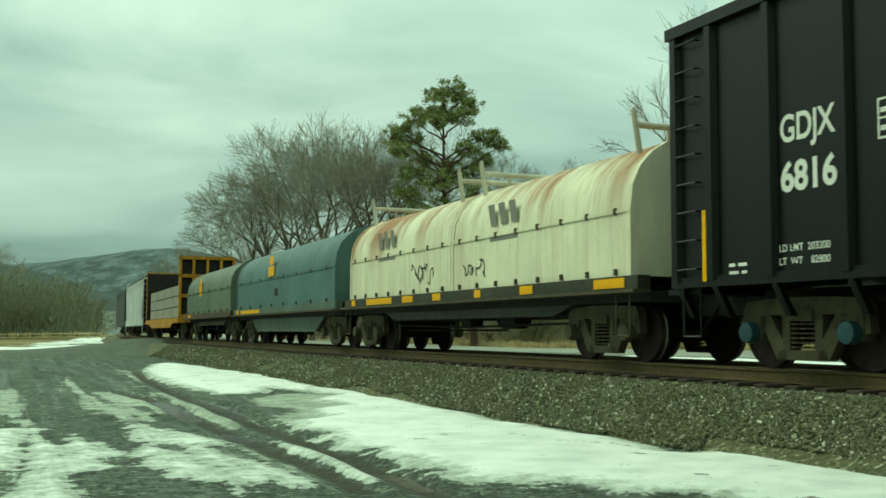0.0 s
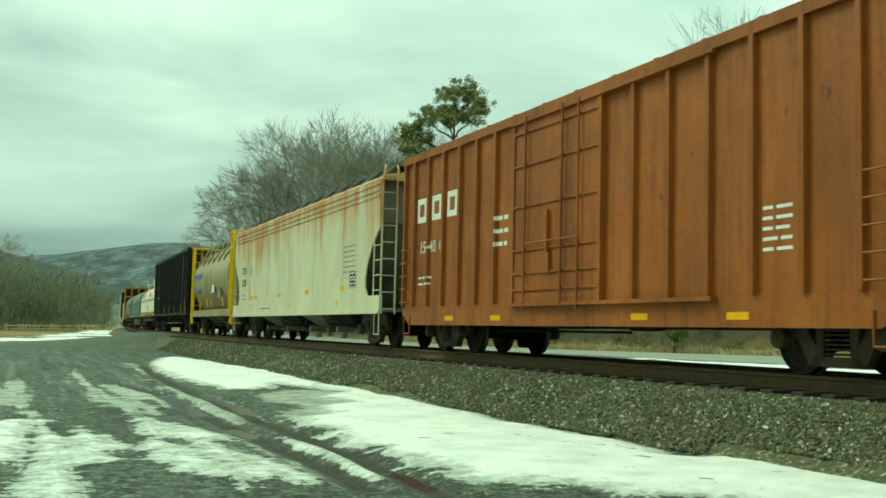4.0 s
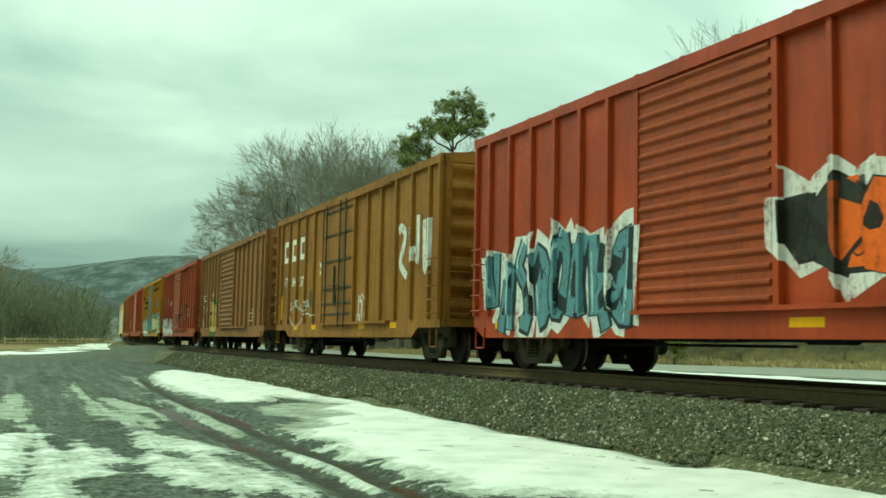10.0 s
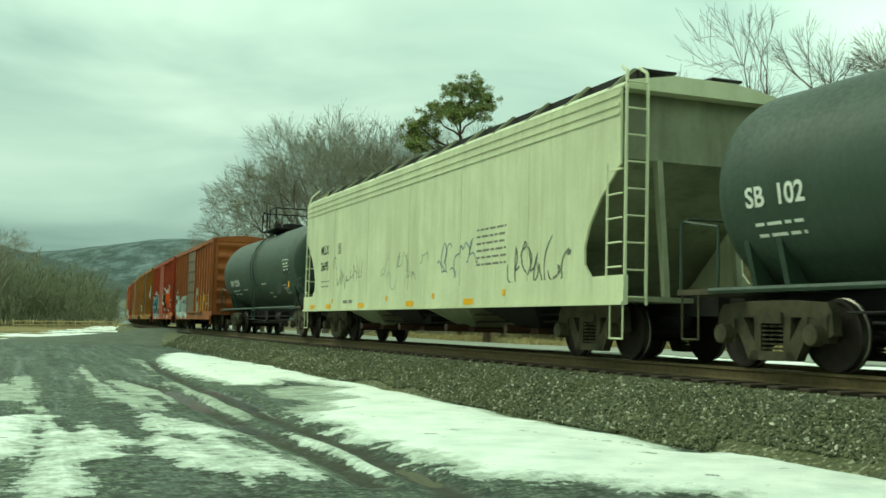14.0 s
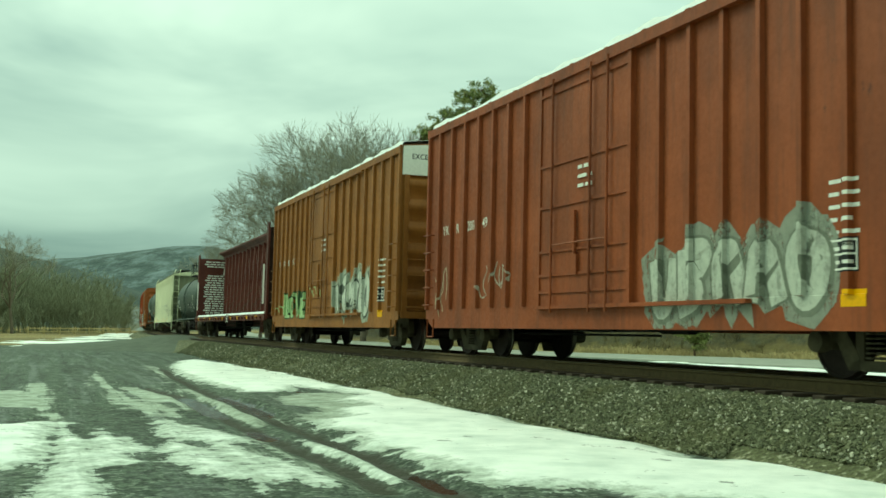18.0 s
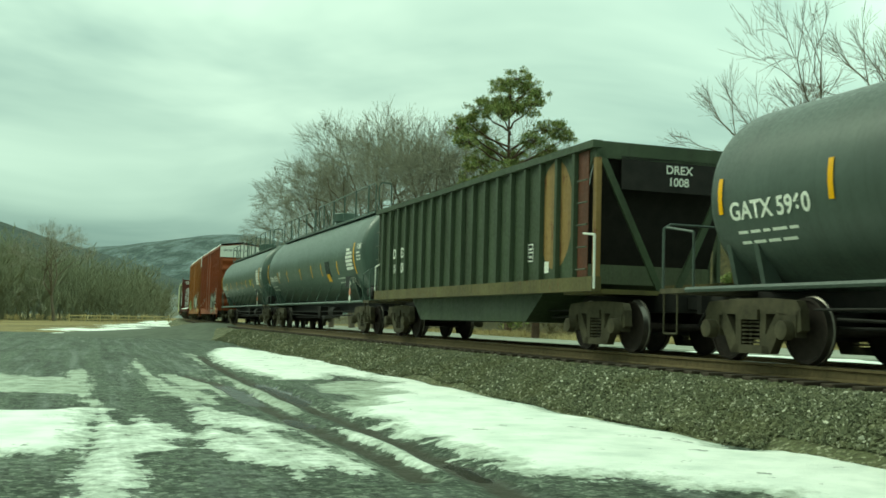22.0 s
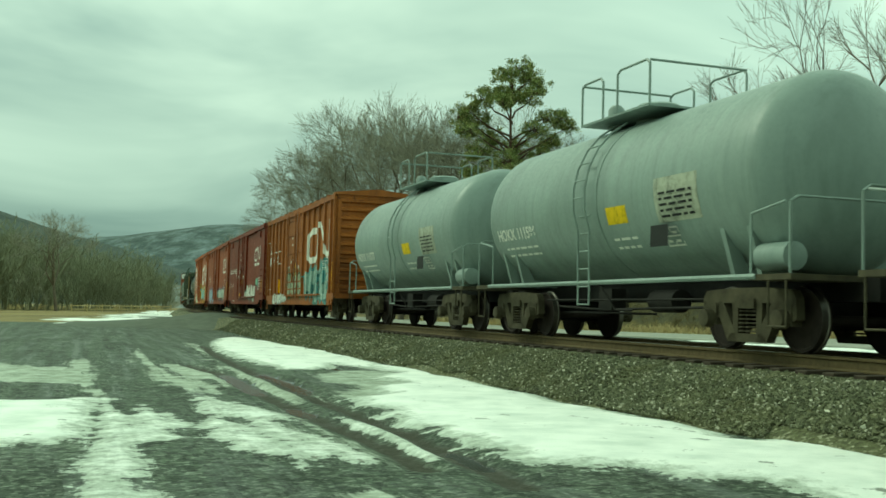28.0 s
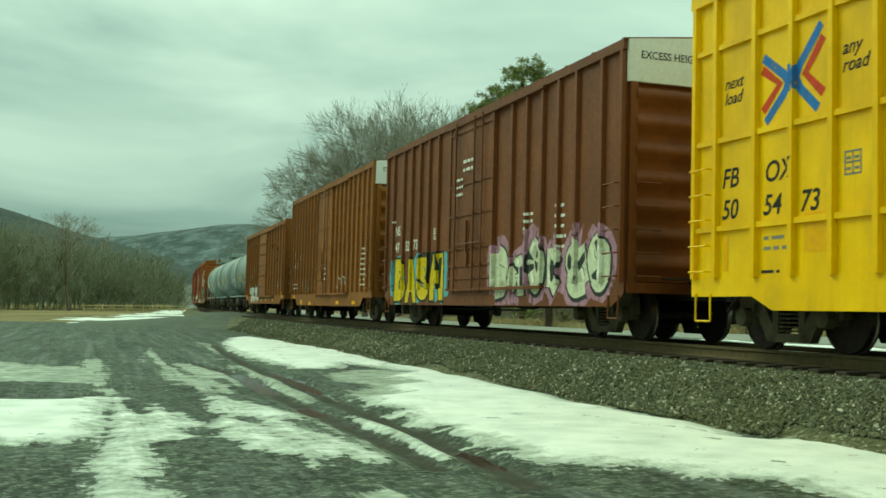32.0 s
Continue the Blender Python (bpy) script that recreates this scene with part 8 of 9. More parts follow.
w = boxcar("boxcar", "mustard yellow boxcar with a grey door and graffiti", OXIDE["mustard_yellow"], GREY_DOOR, door_kind="ribbed", run=1.4, roof_mat=OXIDE["orange_brown"])
block_logo(w, -1.35, 3.35, 2.2, 0.6, 4, "black", -1.538, -0.25)
block_logo(w, -2.3, 2.62, 3.3, 0.6, 4, "black", -1.538, -0.25)
letters(w, "The nationwide boxcar pool", -9.5, 3.72, 0.34, "black", -1.538, 0.84, 0.25)
for a, b, c, d, col in ((-11.95, 3.45, -13.4, 2.3, "6aa8b0"), (-13.45, 3.55, -12.0, 2.2, "6aa8b0"), (-12.05, 3.1, -12.6, 2.85, "a5521e"), (-13.35, 3.1, -12.75, 2.85, "a5521e"), (-12.7, 3.0, -12.7, 2.6, "3f8fb0")):
    logo_stroke(w, [(a, b), (c, d)], 0.24, col, 0.002 if col[0] == "6" else 0.001)
graffiti(w, -1.6, 0.66, 4.2, 1.2, 5, "e6e2d2", "1d2322", "79b3ac", 11, accent="8fc4bd")
graffiti(w, -9.2, 0.72, 5.9, 1.35, 5, "e8dfae", "20301f", "7fb9b3", 12, accent="f2efdc", fat=1.25)
graffiti(w, -7.0, 0.72, 2.0, 1.0, 3, "4f9fa2", "26423e", "", 13)
for y in (-5.6,):
    bars(w, y, 2.3, [(0, 0, 0.3, 0.1), (0, -0.25, 0.3, 0.1), (0.05, -0.55, 0.3, 0.22)])
frame_mark(w, -13.4, 1.75, 0.5, 0.35)
place(w, 185.83, 15.3)

w = boxcar("boxcar", "worn oxide red boxcar with ribbed door and spray paint", OXIDE["oxide_red"], door_kind="ribbed")
block_logo(w, -0.83, 2.35, 2.63, 0.72, 3)
letters(w, "74", -0.88, 1.85, 0.3, "white", bold=0.015), letters(w, "91", -1.75, 1.85, 0.3, "white", bold=0.015), letters(w, "88", -2.62, 1.85, 0.3, "white", bold=0.015)
graffiti(w, -0.4, 0.62, 5.2, 1.0, 7, "d9d7cc", "8c8a84", "cfcdc4", 21, fat=0.8)
small_print(w, -5.2, 3.1, 0.55, 2), small_print(w, -5.2, 2.45, 0.55, 3), frame_mark(w, -4.25, 2.4, 0.3, 0.3)
for y, z in ((-5.7, 1.2), (-9.3, 1.2), (-13.2, 1.25)):
    stripe(w, y, z, 0.1, 0.5, -1.61)
stripe(w, -7.0, 1.02, 0.5, 0.12, -1.64)
for y, z, a, h2 in ((-9.35, 1.05, 0.5, 1.1), (-9.95, 1.1, 0.8, 1.05), (-10.9, 1.15, 0.8, 1.1)):
    bare_patch(w, y, z, a, h2, "935a40", int(-10 * y))
scrape(w, -9.4, 1.2, 2.9, 1.3, "4a2c1a", 24, 10), scrape(w, -6.1, 1.0, 2.8, 0.9, "54301c", 25, 9), scrape(w, -8.6, 1.2, 0.4, 1.2, "3a2a20", 26, 5), small_print(w, -12.4, 2.0, 0.5, 5, 0.12, 0.04)
place(w, 168.74, 15.3)

w = boxcar("boxcar", "dull brown boxcar with a ribbed door and yellow tag", OXIDE["dull_brown"], door_kind="ribbed")
letters(w, "AOK", -0.8, 2.25, 0.28, "white", bold=0.015), letters(w, "731", -0.8, 1.75, 0.28, "white", bold=0.015), letters(w, "680", -1.7, 1.75, 0.28, "white", bold=0.015)
graffiti(w, -2.9, 0.62, 2.1, 1.6, 1, "c9a860", "4a4a2c", "4c7a3c", 31, wild=0.0)
frame_mark(w, -3.4, 2.3, 0.28, 0.3)
small_print(w, -12.5, 1.6, 0.5, 4), small_print(w, -5.3, 2.2, 0.5, 4, 0.22, 0.1), small_print(w, -0.8, 1.35, 0.6, 3)
place(w, 151.6, 15.3)

w = boxcar("boxcar", "rusty mustard boxcar with a barred plug door", OXIDE["rusty_mustard"], gear_mat=M_FRAME, run=1.35, posts=6, eave=4.55)
block_logo(w, -0.93, 3.05, 3.15, 0.72, 3)
letters(w, "17", -1.0, 2.25, 0.3, "white", bold=0.015), letters(w, "04", -2.05, 2.23, 0.3, "white", bold=0.015), letters(w, "37", -3.1, 2.2, 0.3, "white", bold=0.015)
scrawl(w, -1.8, 1.3, 2.6, 0.45, "d8dad0", 41, n=6)
scrawl(w, -1.7, 1.2, 2.7, 0.06, "d8dad0", 44, n=1)
scrawl(w, -9.3, 0.95, 0.5, 1.1, "d8dad0", 42, n=2, thick=0.06)
bars(w, -5.45, 2.45, [(0, 0, 0.35, 0.12), (0, 0.2, 0.3, 0.16)])
Build().box(-1.56, -1.53, -4.4, -4.95, 1.5, 2.0).done("routing_board", M_FRAME, w)
for y in (-2.5, -4.7, -9.5, -12.0):
    stripe(w, y, 0.8, 0.5, 0.14)
stripe(w, -0.75, 1.15, 0.08, 0.8, -1.61)
graffiti(w, -12.4, 1.9, 2.4, 1.6, 3, "d8dad0", "8a5a20", "", 43, fat=0.35)
place(w, 134.42, 15.3)

w = boxcar("boxcar", "deep red boxcar with ribbed door and large graffiti", OXIDE["deep_red"], OXIDE["oxide_red"], door_kind="ribbed", eave=4.52)
graffiti(w, -0.5, 0.66, 5.3, 1.75, 8, "5f8790", "1f2a2c", "e4e6e0", 51, accent="a9c9cc", fat=1.0, wild=1.3)
graffiti(w, -9.05, 1.15, 1.3, 1.5, 1, "2a2c26", "1e1a16", "e6e4dc", 52, wild=0.0), graffiti(w, -9.9, 1.05, 3.3, 1.6, 3, "e0621c", "1e1a16", "e6e4dc", 54, accent="f08a3a", fat=1.15, wild=0.1)
graffiti(w, -11.1, 0.6, 1.0, 0.25, 4, "e6e4dc", "2a2a28", "", 53)
small_print(w, -13.4, 1.8, 0.6, 4), stripe(w, -1.0, 0.75, 0.4, 0.13), stripe(w, -9.2, 0.72, 0.6, 0.12), stripe(w, -11.9, 0.72, 0.6, 0.12), stripe(w, -14.0, 0.78, 0.45, 0.26)
place(w, 117.32, 15.3)

w = boxcar("boxcar", "red-brown boxcar with a brown panel door and pale graffiti", OXIDE["red_brown"], BROWN_DOOR, door_kind="panel", eave=4.53, end_ribs=6)
letters(w, "AOK", -0.74, 2.17, 0.27, "white", bold=0.015), letters(w, "731", -0.74, 1.72, 0.27, "white", bold=0.015)
graffiti(w, -0.95, 0.62, 1.5, 1.4, 1, "a5b9b4", "a8b8b2", "a8b8b2", 64, fat=1.3), graffiti(w, -0.3, 0.62, 5.3, 1.4, 7, "cfd8d2", "9fb0aa", "", 61, fat=0.0), graffiti(w, -2.4, 0.62, 3.2, 1.3, 4, "b9c8c2", "5f6a62", "", 65, fat=0.2)
small_print(w, -5.2, 2.9, 0.6, 2, 0.16, 0.09), small_print(w, -5.2, 2.3, 0.6, 4, 0.16, 0.09)
graffiti(w, -9.2, 0.7, 1.2, 1.6, 1, "b7b49c", "8f9a80", "", 66, fat=0.3), graffiti(w, -10.4, 0.8, 3.0, 1.2, 6, "c7a338", "a8622e", "", 62, fat=0.1)
scrawl(w, -13.4, 0.9, 1.2, 1.2, "c8c6b8", 63, n=3)
place(w, 100.3, 15.3)

GREEN_BLACK = paint("paint_green_black", "38463a", "20231d", 0.35, None, 0.7, 0.55, 0.12)
w = tank_car("dark green-black tank car with a top platform and railing", GREEN_BLACK, 15.2, 1.52, 2.62, (-1.2, -13.9), top_at=-7.6, seams=(-7.5,), tank=(-0.05, -15.1))
tank_text(w, "SHPX  203074", -2.1, 2.03, 0.24, 1.52, 2.62), tank_print(w, -2.2, 1.82, 1.5, 2, 1.52, 2.62), tank_print(w, -4.6, 1.82, 0.8, 1, 1.52, 2.62)
tank_panel(w, -12.0, 1.55, 0.65, 0.3, 1.52, 2.62), tank_panel(w, -12.8, 2.2, 0.9, 0.5, 1.52, 2.62), tank_print(w, -8.6, 1.95, 0.9, 1, 1.52, 2.62), tank_print(w, -9.2, 1.6, 0.5, 2, 1.52, 2.62)
bars(w, -13.9, 1.7, [(0, 0, 0.15, 0.2)], "yellow")
place(w, 82.5, 15.2)

CREAM = paint("paint_cream_grey", "cfd0ae", "8a8a66", 0.3, None, 0.7, 0.5, 0.12)
w = hopper_car("clean cream-grey covered hopper with thin scrawls", CREAM, paint("paint_under_cream", "8b8d72", "4a4a3a", 0.5), outlet=paint("paint_rust_gate", "4a3428", "3a2418", 0.5))
letters(w, "MLLX", -1.75, 2.56, 0.25, "black", -1.58, 0.95, bold=0.02)
letters(w, "26695", -1.75, 2.08, 0.25, "black", -1.58, 0.95, bold=0.02)
small_print(w, -1.85, 1.72, 0.85, 2, 0.15, 0.06, "grey", -1.58)
frame_mark(w, -3.6, 2.5, 0.28, 0.3, "grey", -1.58)
scrawl(w, -3.1, 1.45, 2.9, 0.95, "7c8278", 71, -1.582, 6, 0.03), scrawl(w, -7.6, 1.4, 3.2, 0.9, "9aa08e", 72, -1.582, 6, 0.03), scrawl(w, -11.4, 1.45, 2.2, 0.9, "6e7f90", 73, -1.582, 5, 0.035)
scrawl(w, -15.2, 1.2, 2.4, 0.9, "6a6f64", 74, -1.582, 6, 0.05)
bars(w, -4.25, 1.06, [(0, 0, 0.45, 0.09), (0.55, 0, 0.35, 0.09)], "grey", -1.59)
small_print(w, -13.6, 2.4, 1.4, 6, 0.14, 0.06, "grey", -1.58)
for y in (-0.7, -2.5, -5.7, -9.5, -13.0):
    stripe(w, y, 0.93, 0.5, 0.12, -1.59)
for y in (-3.1, -8.0, -11.2, -14.9):
    stripe(w, y, 1.08, 0.12, 0.12, -1.59)
place(w, 65.9, 19.1)

w = tank_car("green-black tank car with white stencils", GREEN_BLACK, 12.9, 1.42, 2.42, (-1.3, -11.6), top_at=-6.4, tank=(-0.15, -12.75))
tank_text(w, "SB  102", -1.2, 2.1, 0.25, 1.42, 2.42), tank_print(w, -1.3, 1.85, 0.9, 2, 1.42, 2.42)
tank_panel(w, -9.4, 1.7, 0.6, 0.35, 1.42, 2.42), tank_print(w, -7.0, 1.95, 1.6, 3, 1.42, 2.42, step_=0.2), tank_patch(w, -10.2, 2.2, 0.3, 0.3, 1.42, 2.42, "c9c8b8")
place(w, 45.2, 12.9)

BEAM = paint("paint_beam_maroon", "56261b", "2b1712", 0.5, "66412c", 0.68, 0.6)
w = centerbeam("empty maroon centre-beam flatcar with snow on its deck", BEAM)
rng = random.Random(7)
for i in range(24):
    z = 4.32 - 0.135 * i
    if i in (3, 4, 5):
        continue
    m = Build()
    a, most = -1.2 + 0.25 * rng.random(), rng.uniform(0.75, 1.25)
    while a < most - 0.05:
        b = min(rng.uniform(0.12, 0.4), most - a)
        m.add([(a, -0.36, z), (a + b, -0.36, z), (a + b, -0.36, z + 0.07), (a, -0.36, z + 0.07)], [(0, 1, 2, 3)])
        a += b + 0.06
    m.done("loading_notice", M_WHITE, w, "white stencilled loading notice")
Build().add([(-0.12, -0.36, 3.62), (0.3, -0.36, 3.62), (0.14, -0.36, 3.85), (0.1, -0.36, 4.0), (-0.06, -0.36, 4.02)], [(0, 1, 2, 3, 4)]).done("notice_sign", M_WHITE, w)
for i in range(9):
    stripe(w, -1.3 - 2.3 * i, 0.9, 0.6, 0.13, -1.588)
place(w, 31.15, 21.8)

w = boxcar("boxcar", "tan-brown high boxcar with plug door and pale graffiti", OXIDE["tan_brown"], eave=5.17, snow=True, white_end=True, end_ribs=6, ladder_top=2.7, posts=8, first=0.78)
letters(w, "201", -2.36, 2.8, 0.2, "white", wide=0.9), letters(w, "92", -3.16, 2.8, 0.2, "white", wide=0.9), letters(w, "YK", -0.95, 2.8, 0.2, "white"), letters(w, "R", -1.72, 2.8, 0.2, "white")
bubble_word(w, "LOVE", -2.2, 0.85, 3.1, 0.95, "a9c48e", "2e4a2a", "", 81), scrawl(w, -0.6, 0.95, 1.6, 0.5, "a9c48e", 87, n=2, thick=0.07), graffiti(w, -9.15, 0.85, 3.6, 1.35, 5, "c6cabc", "4e544a", "a7af9e", 82, fat=0.9)
scrawl(w, -6.1, 1.5, 1.8, 0.4, "b9cf9a", 83, -1.64, 3, 0.06)
frame_mark(w, -13.6, 1.28, 0.46, 0.36), stripe(w, -13.55, 0.86, 0.4, 0.18), small_print(w, -13.6, 2.35, 0.5, 5, 0.15, 0.07), small_print(w, -7.6, 3.3, 0.5, 3, 0.16, 0.09, x=-1.62)
place(w, 7.84, 15.1)

w = boxcar("boxcar", "rust brown high boxcar with snow on its roof", OXIDE["rust_brown"], eave=5.17, snow=True, white_end=True, end_ribs=6, ladder_top=2.7, posts=8, first=0.78)
letters(w, "200", -2.36, 2.66, 0.2, "white", wide=0.9), letters(w, "49", -3.16, 2.66, 0.2, "white", wide=0.9), letters(w, "YK", -0.95, 2.66, 0.2, "white"), letters(w, "R", -1.72, 2.66, 0.2, "white")
graffiti(w, -9.5, 0.72, 3.9, 1.2, 5, "b4b8aa", "6d7264", "8f9486", 84, fat=1.0), scrawl(w, -0.6, 0.8, 0.6, 1.2, "b5a890", 85, n=3), scrawl(w, -3.0, 1.2, 1.6, 0.8, "a9a394", 86, n=3)
frame_mark(w, -13.4, 1.28, 0.46, 0.36), stripe(w, -13.6, 0.86, 0.4, 0.2), small_print(w, -13.4, 2.3, 0.5, 6, 0.15, 0.07), small_print(w, -7.4, 3.3, 0.5, 3, 0.16, 0.09, x=-1.62), stripe(w, -14.4, 1.3, 0.08, 0.9, -1.61)
place(w, -9.48, 15.1)

TANK = paint("paint_dark_grey_green", "505f55", "2c322b", 0.35, None, 0.7, 0.42, 0.14)
for front, text, seed in ((-26.75, "PLMX 135406", 1), (-46.95, "PLMX 135103", 2)):
    w = tank_car("long dark grey tank car with yellow stripes and a walkway rail", TANK, 19.0, 1.55, 2.62, (-1.15, -16.95), top="walk", top_at=-9.6, tank=(-0.05, -18.95), struts=True)
    tank_text(w, text, -0.95, 2.1, 0.22, 1.55, 2.62), tank_print(w, -1.1, 1.85, 1.2, 2, 1.55, 2.62)
    for y in (-3.0, -5.25, -8.2, -10.45, -12.25, -14.9):
        shell_stripe(w, y, 2.0, 2.46, 1.55, 2.62)
    tank_text(w, text[:4], -17.85, 2.72, 0.17, 1.55, 2.62), tank_print(w, -17.85, 2.58, 0.5, 3, 1.55, 2.62, step_=0.11, h=0.08)
    for y in (-0.35, -17.4):
        shell_stripe(w, y, 1.95, 2.95, 1.55, 2.62, 0.12)
    tank_panel(w, -3.3, 2.2, 0.28, 0.3, 1.55, 2.62)
    tank_notice(w, -16.3, 2.1, 0.9, 0.75, 1.55, 2.62, seed), tank_panel(w, -16.3, 1.55, 0.6, 0.3, 1.55, 2.62)
    tank_print(w, -14.6, 1.85, 1.0, 2, 1.55, 2.62)
    if seed == 1:
        tank_patch(w, -13.9, 2.1, 0.35, 0.32, 1.55, 2.62, "c9b51f", "placard")
        for y, s2 in ((-4.7, 5), (-7.2, 6), (-9.3, 7)):
            before = set(w.children)
            scrawl(w, y, 1.65, 1.2, 0.5, "b8bdb4", s2, n=4, thick=0.035)
            for ob in set(w.children) - before:
                hug(ob, 1.55, 2.62)
    else:
        tank_patch(w, -13.0, 1.95, 0.75, 0.55, 1.55, 2.62, "26302b"), hug(bars(w, -13.05, 1.8, [(0, 0, 0.5, 0.26)], "yellow"), 1.55, 2.62, 0.02)
    for z, ink in ((1.62, M_WHITE), (1.36, spray("c9866a")), (1.14, M_WHITE)):
        Build().prism([(-16.85, z - 0.13), (-16.98, z), (-16.85, z + 0.13), (-16.72, z)], "x", -1.5, -1.48).done("placard", ink, w)
    Build().box(-1.48, -1.46, -16.74, -16.96, 1.0, 1.76).done("placard_holder", TANK, w)
    place(w, front, 19.0)

w = open_hopper("grimy green-black open hopper with an ochre sill", paint("paint_hopper_green", "3a4530", "24241a", 0.5, "4a3a20", 0.72), paint("paint_ochre_sill", "59522f", "33291a", 0.7, "5a3c1c", 0.62), paint("paint_tan_disc", "846a3e", "4c3a20", 0.7, "5a2e16", 0.6))
letters(w, "DR", -1.58, 2.22, 0.26, "white", -1.485, bold=0.02), letters(w, "EX", -2.32, 2.22, 0.26, "white", -1.485, bold=0.02), letters(w, "10", -1.62, 1.8, 0.26, "white", -1.485, bold=0.02), letters(w, "08", -2.36, 1.8, 0.26, "white", -1.485, bold=0.02)
letters(w, "DREX", -14.2 + 0.04, 3.24, 0.15, "white", -0.1, bold=0.02, end=True), letters(w, "1008", -14.2 + 0.04, 3.02, 0.15, "white", -0.05, bold=0.02, end=True)
Build().box(-1.0, 1.0, -14.12, -14.15, 2.9, 3.5).done("end_plate", M_DARK, w)
Build().box(-1.5, -1.486, -13.45, -13.85, 1.33, 3.6).done("rust_strip", paint("paint_dull_rust", "5c3320", "33231a", 0.6, "4a2a1a", 0.6), w, "rust-red painted strip by the corner")
frame_mark(w, -10.95, 1.7, 0.5, 0.36, x=-1.485), bars(w, -12.0, 1.45, [(0, 0, 0.2, 0.22)], "white", -1.49)
place(w, -67.2, 14.2)

w = tank_car("short dark tank car with yellow stripes and placards", paint("paint_charcoal_green", "48524b", "2c302a", 0.35, None, 0.7, 0.42, 0.14), 11.6, 1.4, 2.38, (-1.55, -10.1), top_at=-5.8, seams=(-5.7,), tank=(-0.55, -11.0))
tank_text(w, "GATX 5960", -1.5, 2.0, 0.24, 1.4, 2.38)
tank_print(w, -1.6, 1.8, 1.3, 2, 1.4, 2.38)
for y in (-1.25, -3.6, -6.6, -8.2):
    shell_stripe(w, y, 2.1, 2.62, 1.4, 2.38)
shell_stripe(w, -10.6, 1.75, 2.75, 1.4, 2.38, 0.12)
tank_notice(w, -9.2, 2.0, 0.9, 0.65, 1.4, 2.38, 4), tank_patch(w, -7.4, 1.65, 0.55, 0.35, 1.4, 2.38, "c9b51f", "placard"), tank_panel(w, -8.8, 1.55, 0.5, 0.3, 1.4, 2.38)
place(w, -83.7, 11.6)

w = boxcar("boxcar", "brown boxcar with a thick white line logo and graffiti", OXIDE["cn_brown"], eave=4.55, run=1.2, smooth_side=True, door=(-5.7, -9.1), length=14.85, bogies=(-1.6, -13.25), roof_bumps=True, end_ribs=11)
block_logo(w, -0.76, 3.42, 2.0, 0.36, 8), block_logo(w, -0.76, 2.95, 2.0, 0.36, 8)
bars(w, -0.76, 2.82, [(0, 0, 2.0, 0.05), (0, -0.62, 2.0, 0.05), (0, -1.75, 2.0, 0.05), (0.95, -1.75, 0.06, 1.1)]), letters(w, "412231", -1.35, 2.4, 0.27, "white", bold=0.015), bars(w, -0.78, 2.4, [(0, 0, 0.2, 0.27), (0.26, 0, 0.2, 0.27)])
small_print(w, -0.78, 2.0, 0.8, 2), small_print(w, -1.9, 2.0, 0.8, 2)
worm(w, -9.9, 2.2, 3.85, 1.5)
graffiti(w, -9.1, 0.62, 4.2, 1.4, 5, "5fa0a4", "d6cf8c", "b99a35", 91, accent="a9cfc9", fat=0.95), graffiti(w, -2.2, 0.58, 3.0, 0.9, 3, "b7c8ae", "7f9a86", "", 92, fat=1.0), scrawl(w, -13.9, 2.6, 0.7, 0.9, "d6d6cc", 93, n=3), scrawl(w, -9.3, 2.3, 0.5, 1.0, "d6d6cc", 94, n=3)
scrawl(w, -7.0, 1.6, 1.2, 0.5, "b9c2b2", 95, -1.64, 4)
for y, z, h2 in ((-0.25, 1.1, 0.6), (-14.2, 1.2, 0.6)):
    stripe(w, y, z, 0.14, h2)
for y in (-2.9, -5.3, -8.6, -11.3):
    stripe(w, y, 0.66, 0.5, 0.13)
for y in (-0.9, -3.2, -13.4):
    Build().box(-1.6, -1.53, y, y - 0.55, 4.0, 4.3).done("vent_plate", OXIDE["cn_brown"], w)
Build().box(-1.58, -1.53, -4.2, -4.75, 1.55, 2.0).done("routing_board", M_FRAME, w)
door_labels(w, -5.7, 570)
place(w, -96.18, 14.85)

w = boxcar("boxcar", "maroon-brown boxcar with white line logo and pale graffiti", OXIDE["cn_maroon"], eave=4.53, run=1.2, smooth_side=True, door=(-5.8, -9.3), length=15.1, bogies=(-1.6, -13.45), roof_bumps=True, end_ribs=11)
worm(w, -12.1, 2.88, 1.85, 0.72), bars(w, -12.15, 2.6, [(0, 0, 0.55, 0.14), (0.62, 0, 0.04, 0.06), (0.72, 0, 0.42, 0.14), (1.2, 0, 0.04, 0.06), (1.3, 0, 0.4, 0.14)])
graffiti(w, -2.1, 0.62, 3.7, 1.1, 4, "9fb4bd", "5f7f9a", "8d7f92", 101, fat=0.9), graffiti(w, -9.35, 0.7, 3.8, 1.1, 5, "b3bfae", "6f8f8a", "8d7a88", 102, accent="d6dccc", fat=0.9)
bars(w, -1.9, 2.35, [(0, 0, 0.22, 0.2), (0.28, 0, 0.2, 0.2)]), letters(w, "412209", -1.9, 2.05, 0.2, "white"), frame_mark(w, -13.1, 1.35, 0.4, 0.42), small_print(w, -13.2, 2.1, 0.6, 4)
for y, z, h2 in ((-0.25, 1.1, 0.75), (-14.75, 1.1, 0.9)):
    stripe(w, y, z, 0.1, h2)
for y in (-0.9, -3.2, -13.4):
    Build().box(-1.6, -1.53, y, y - 0.55, 4.0, 4.3).done("vent_plate", OXIDE["cn_maroon"], w)
door_labels(w, -5.8, 580)
place(w, -112.24, 15.1)

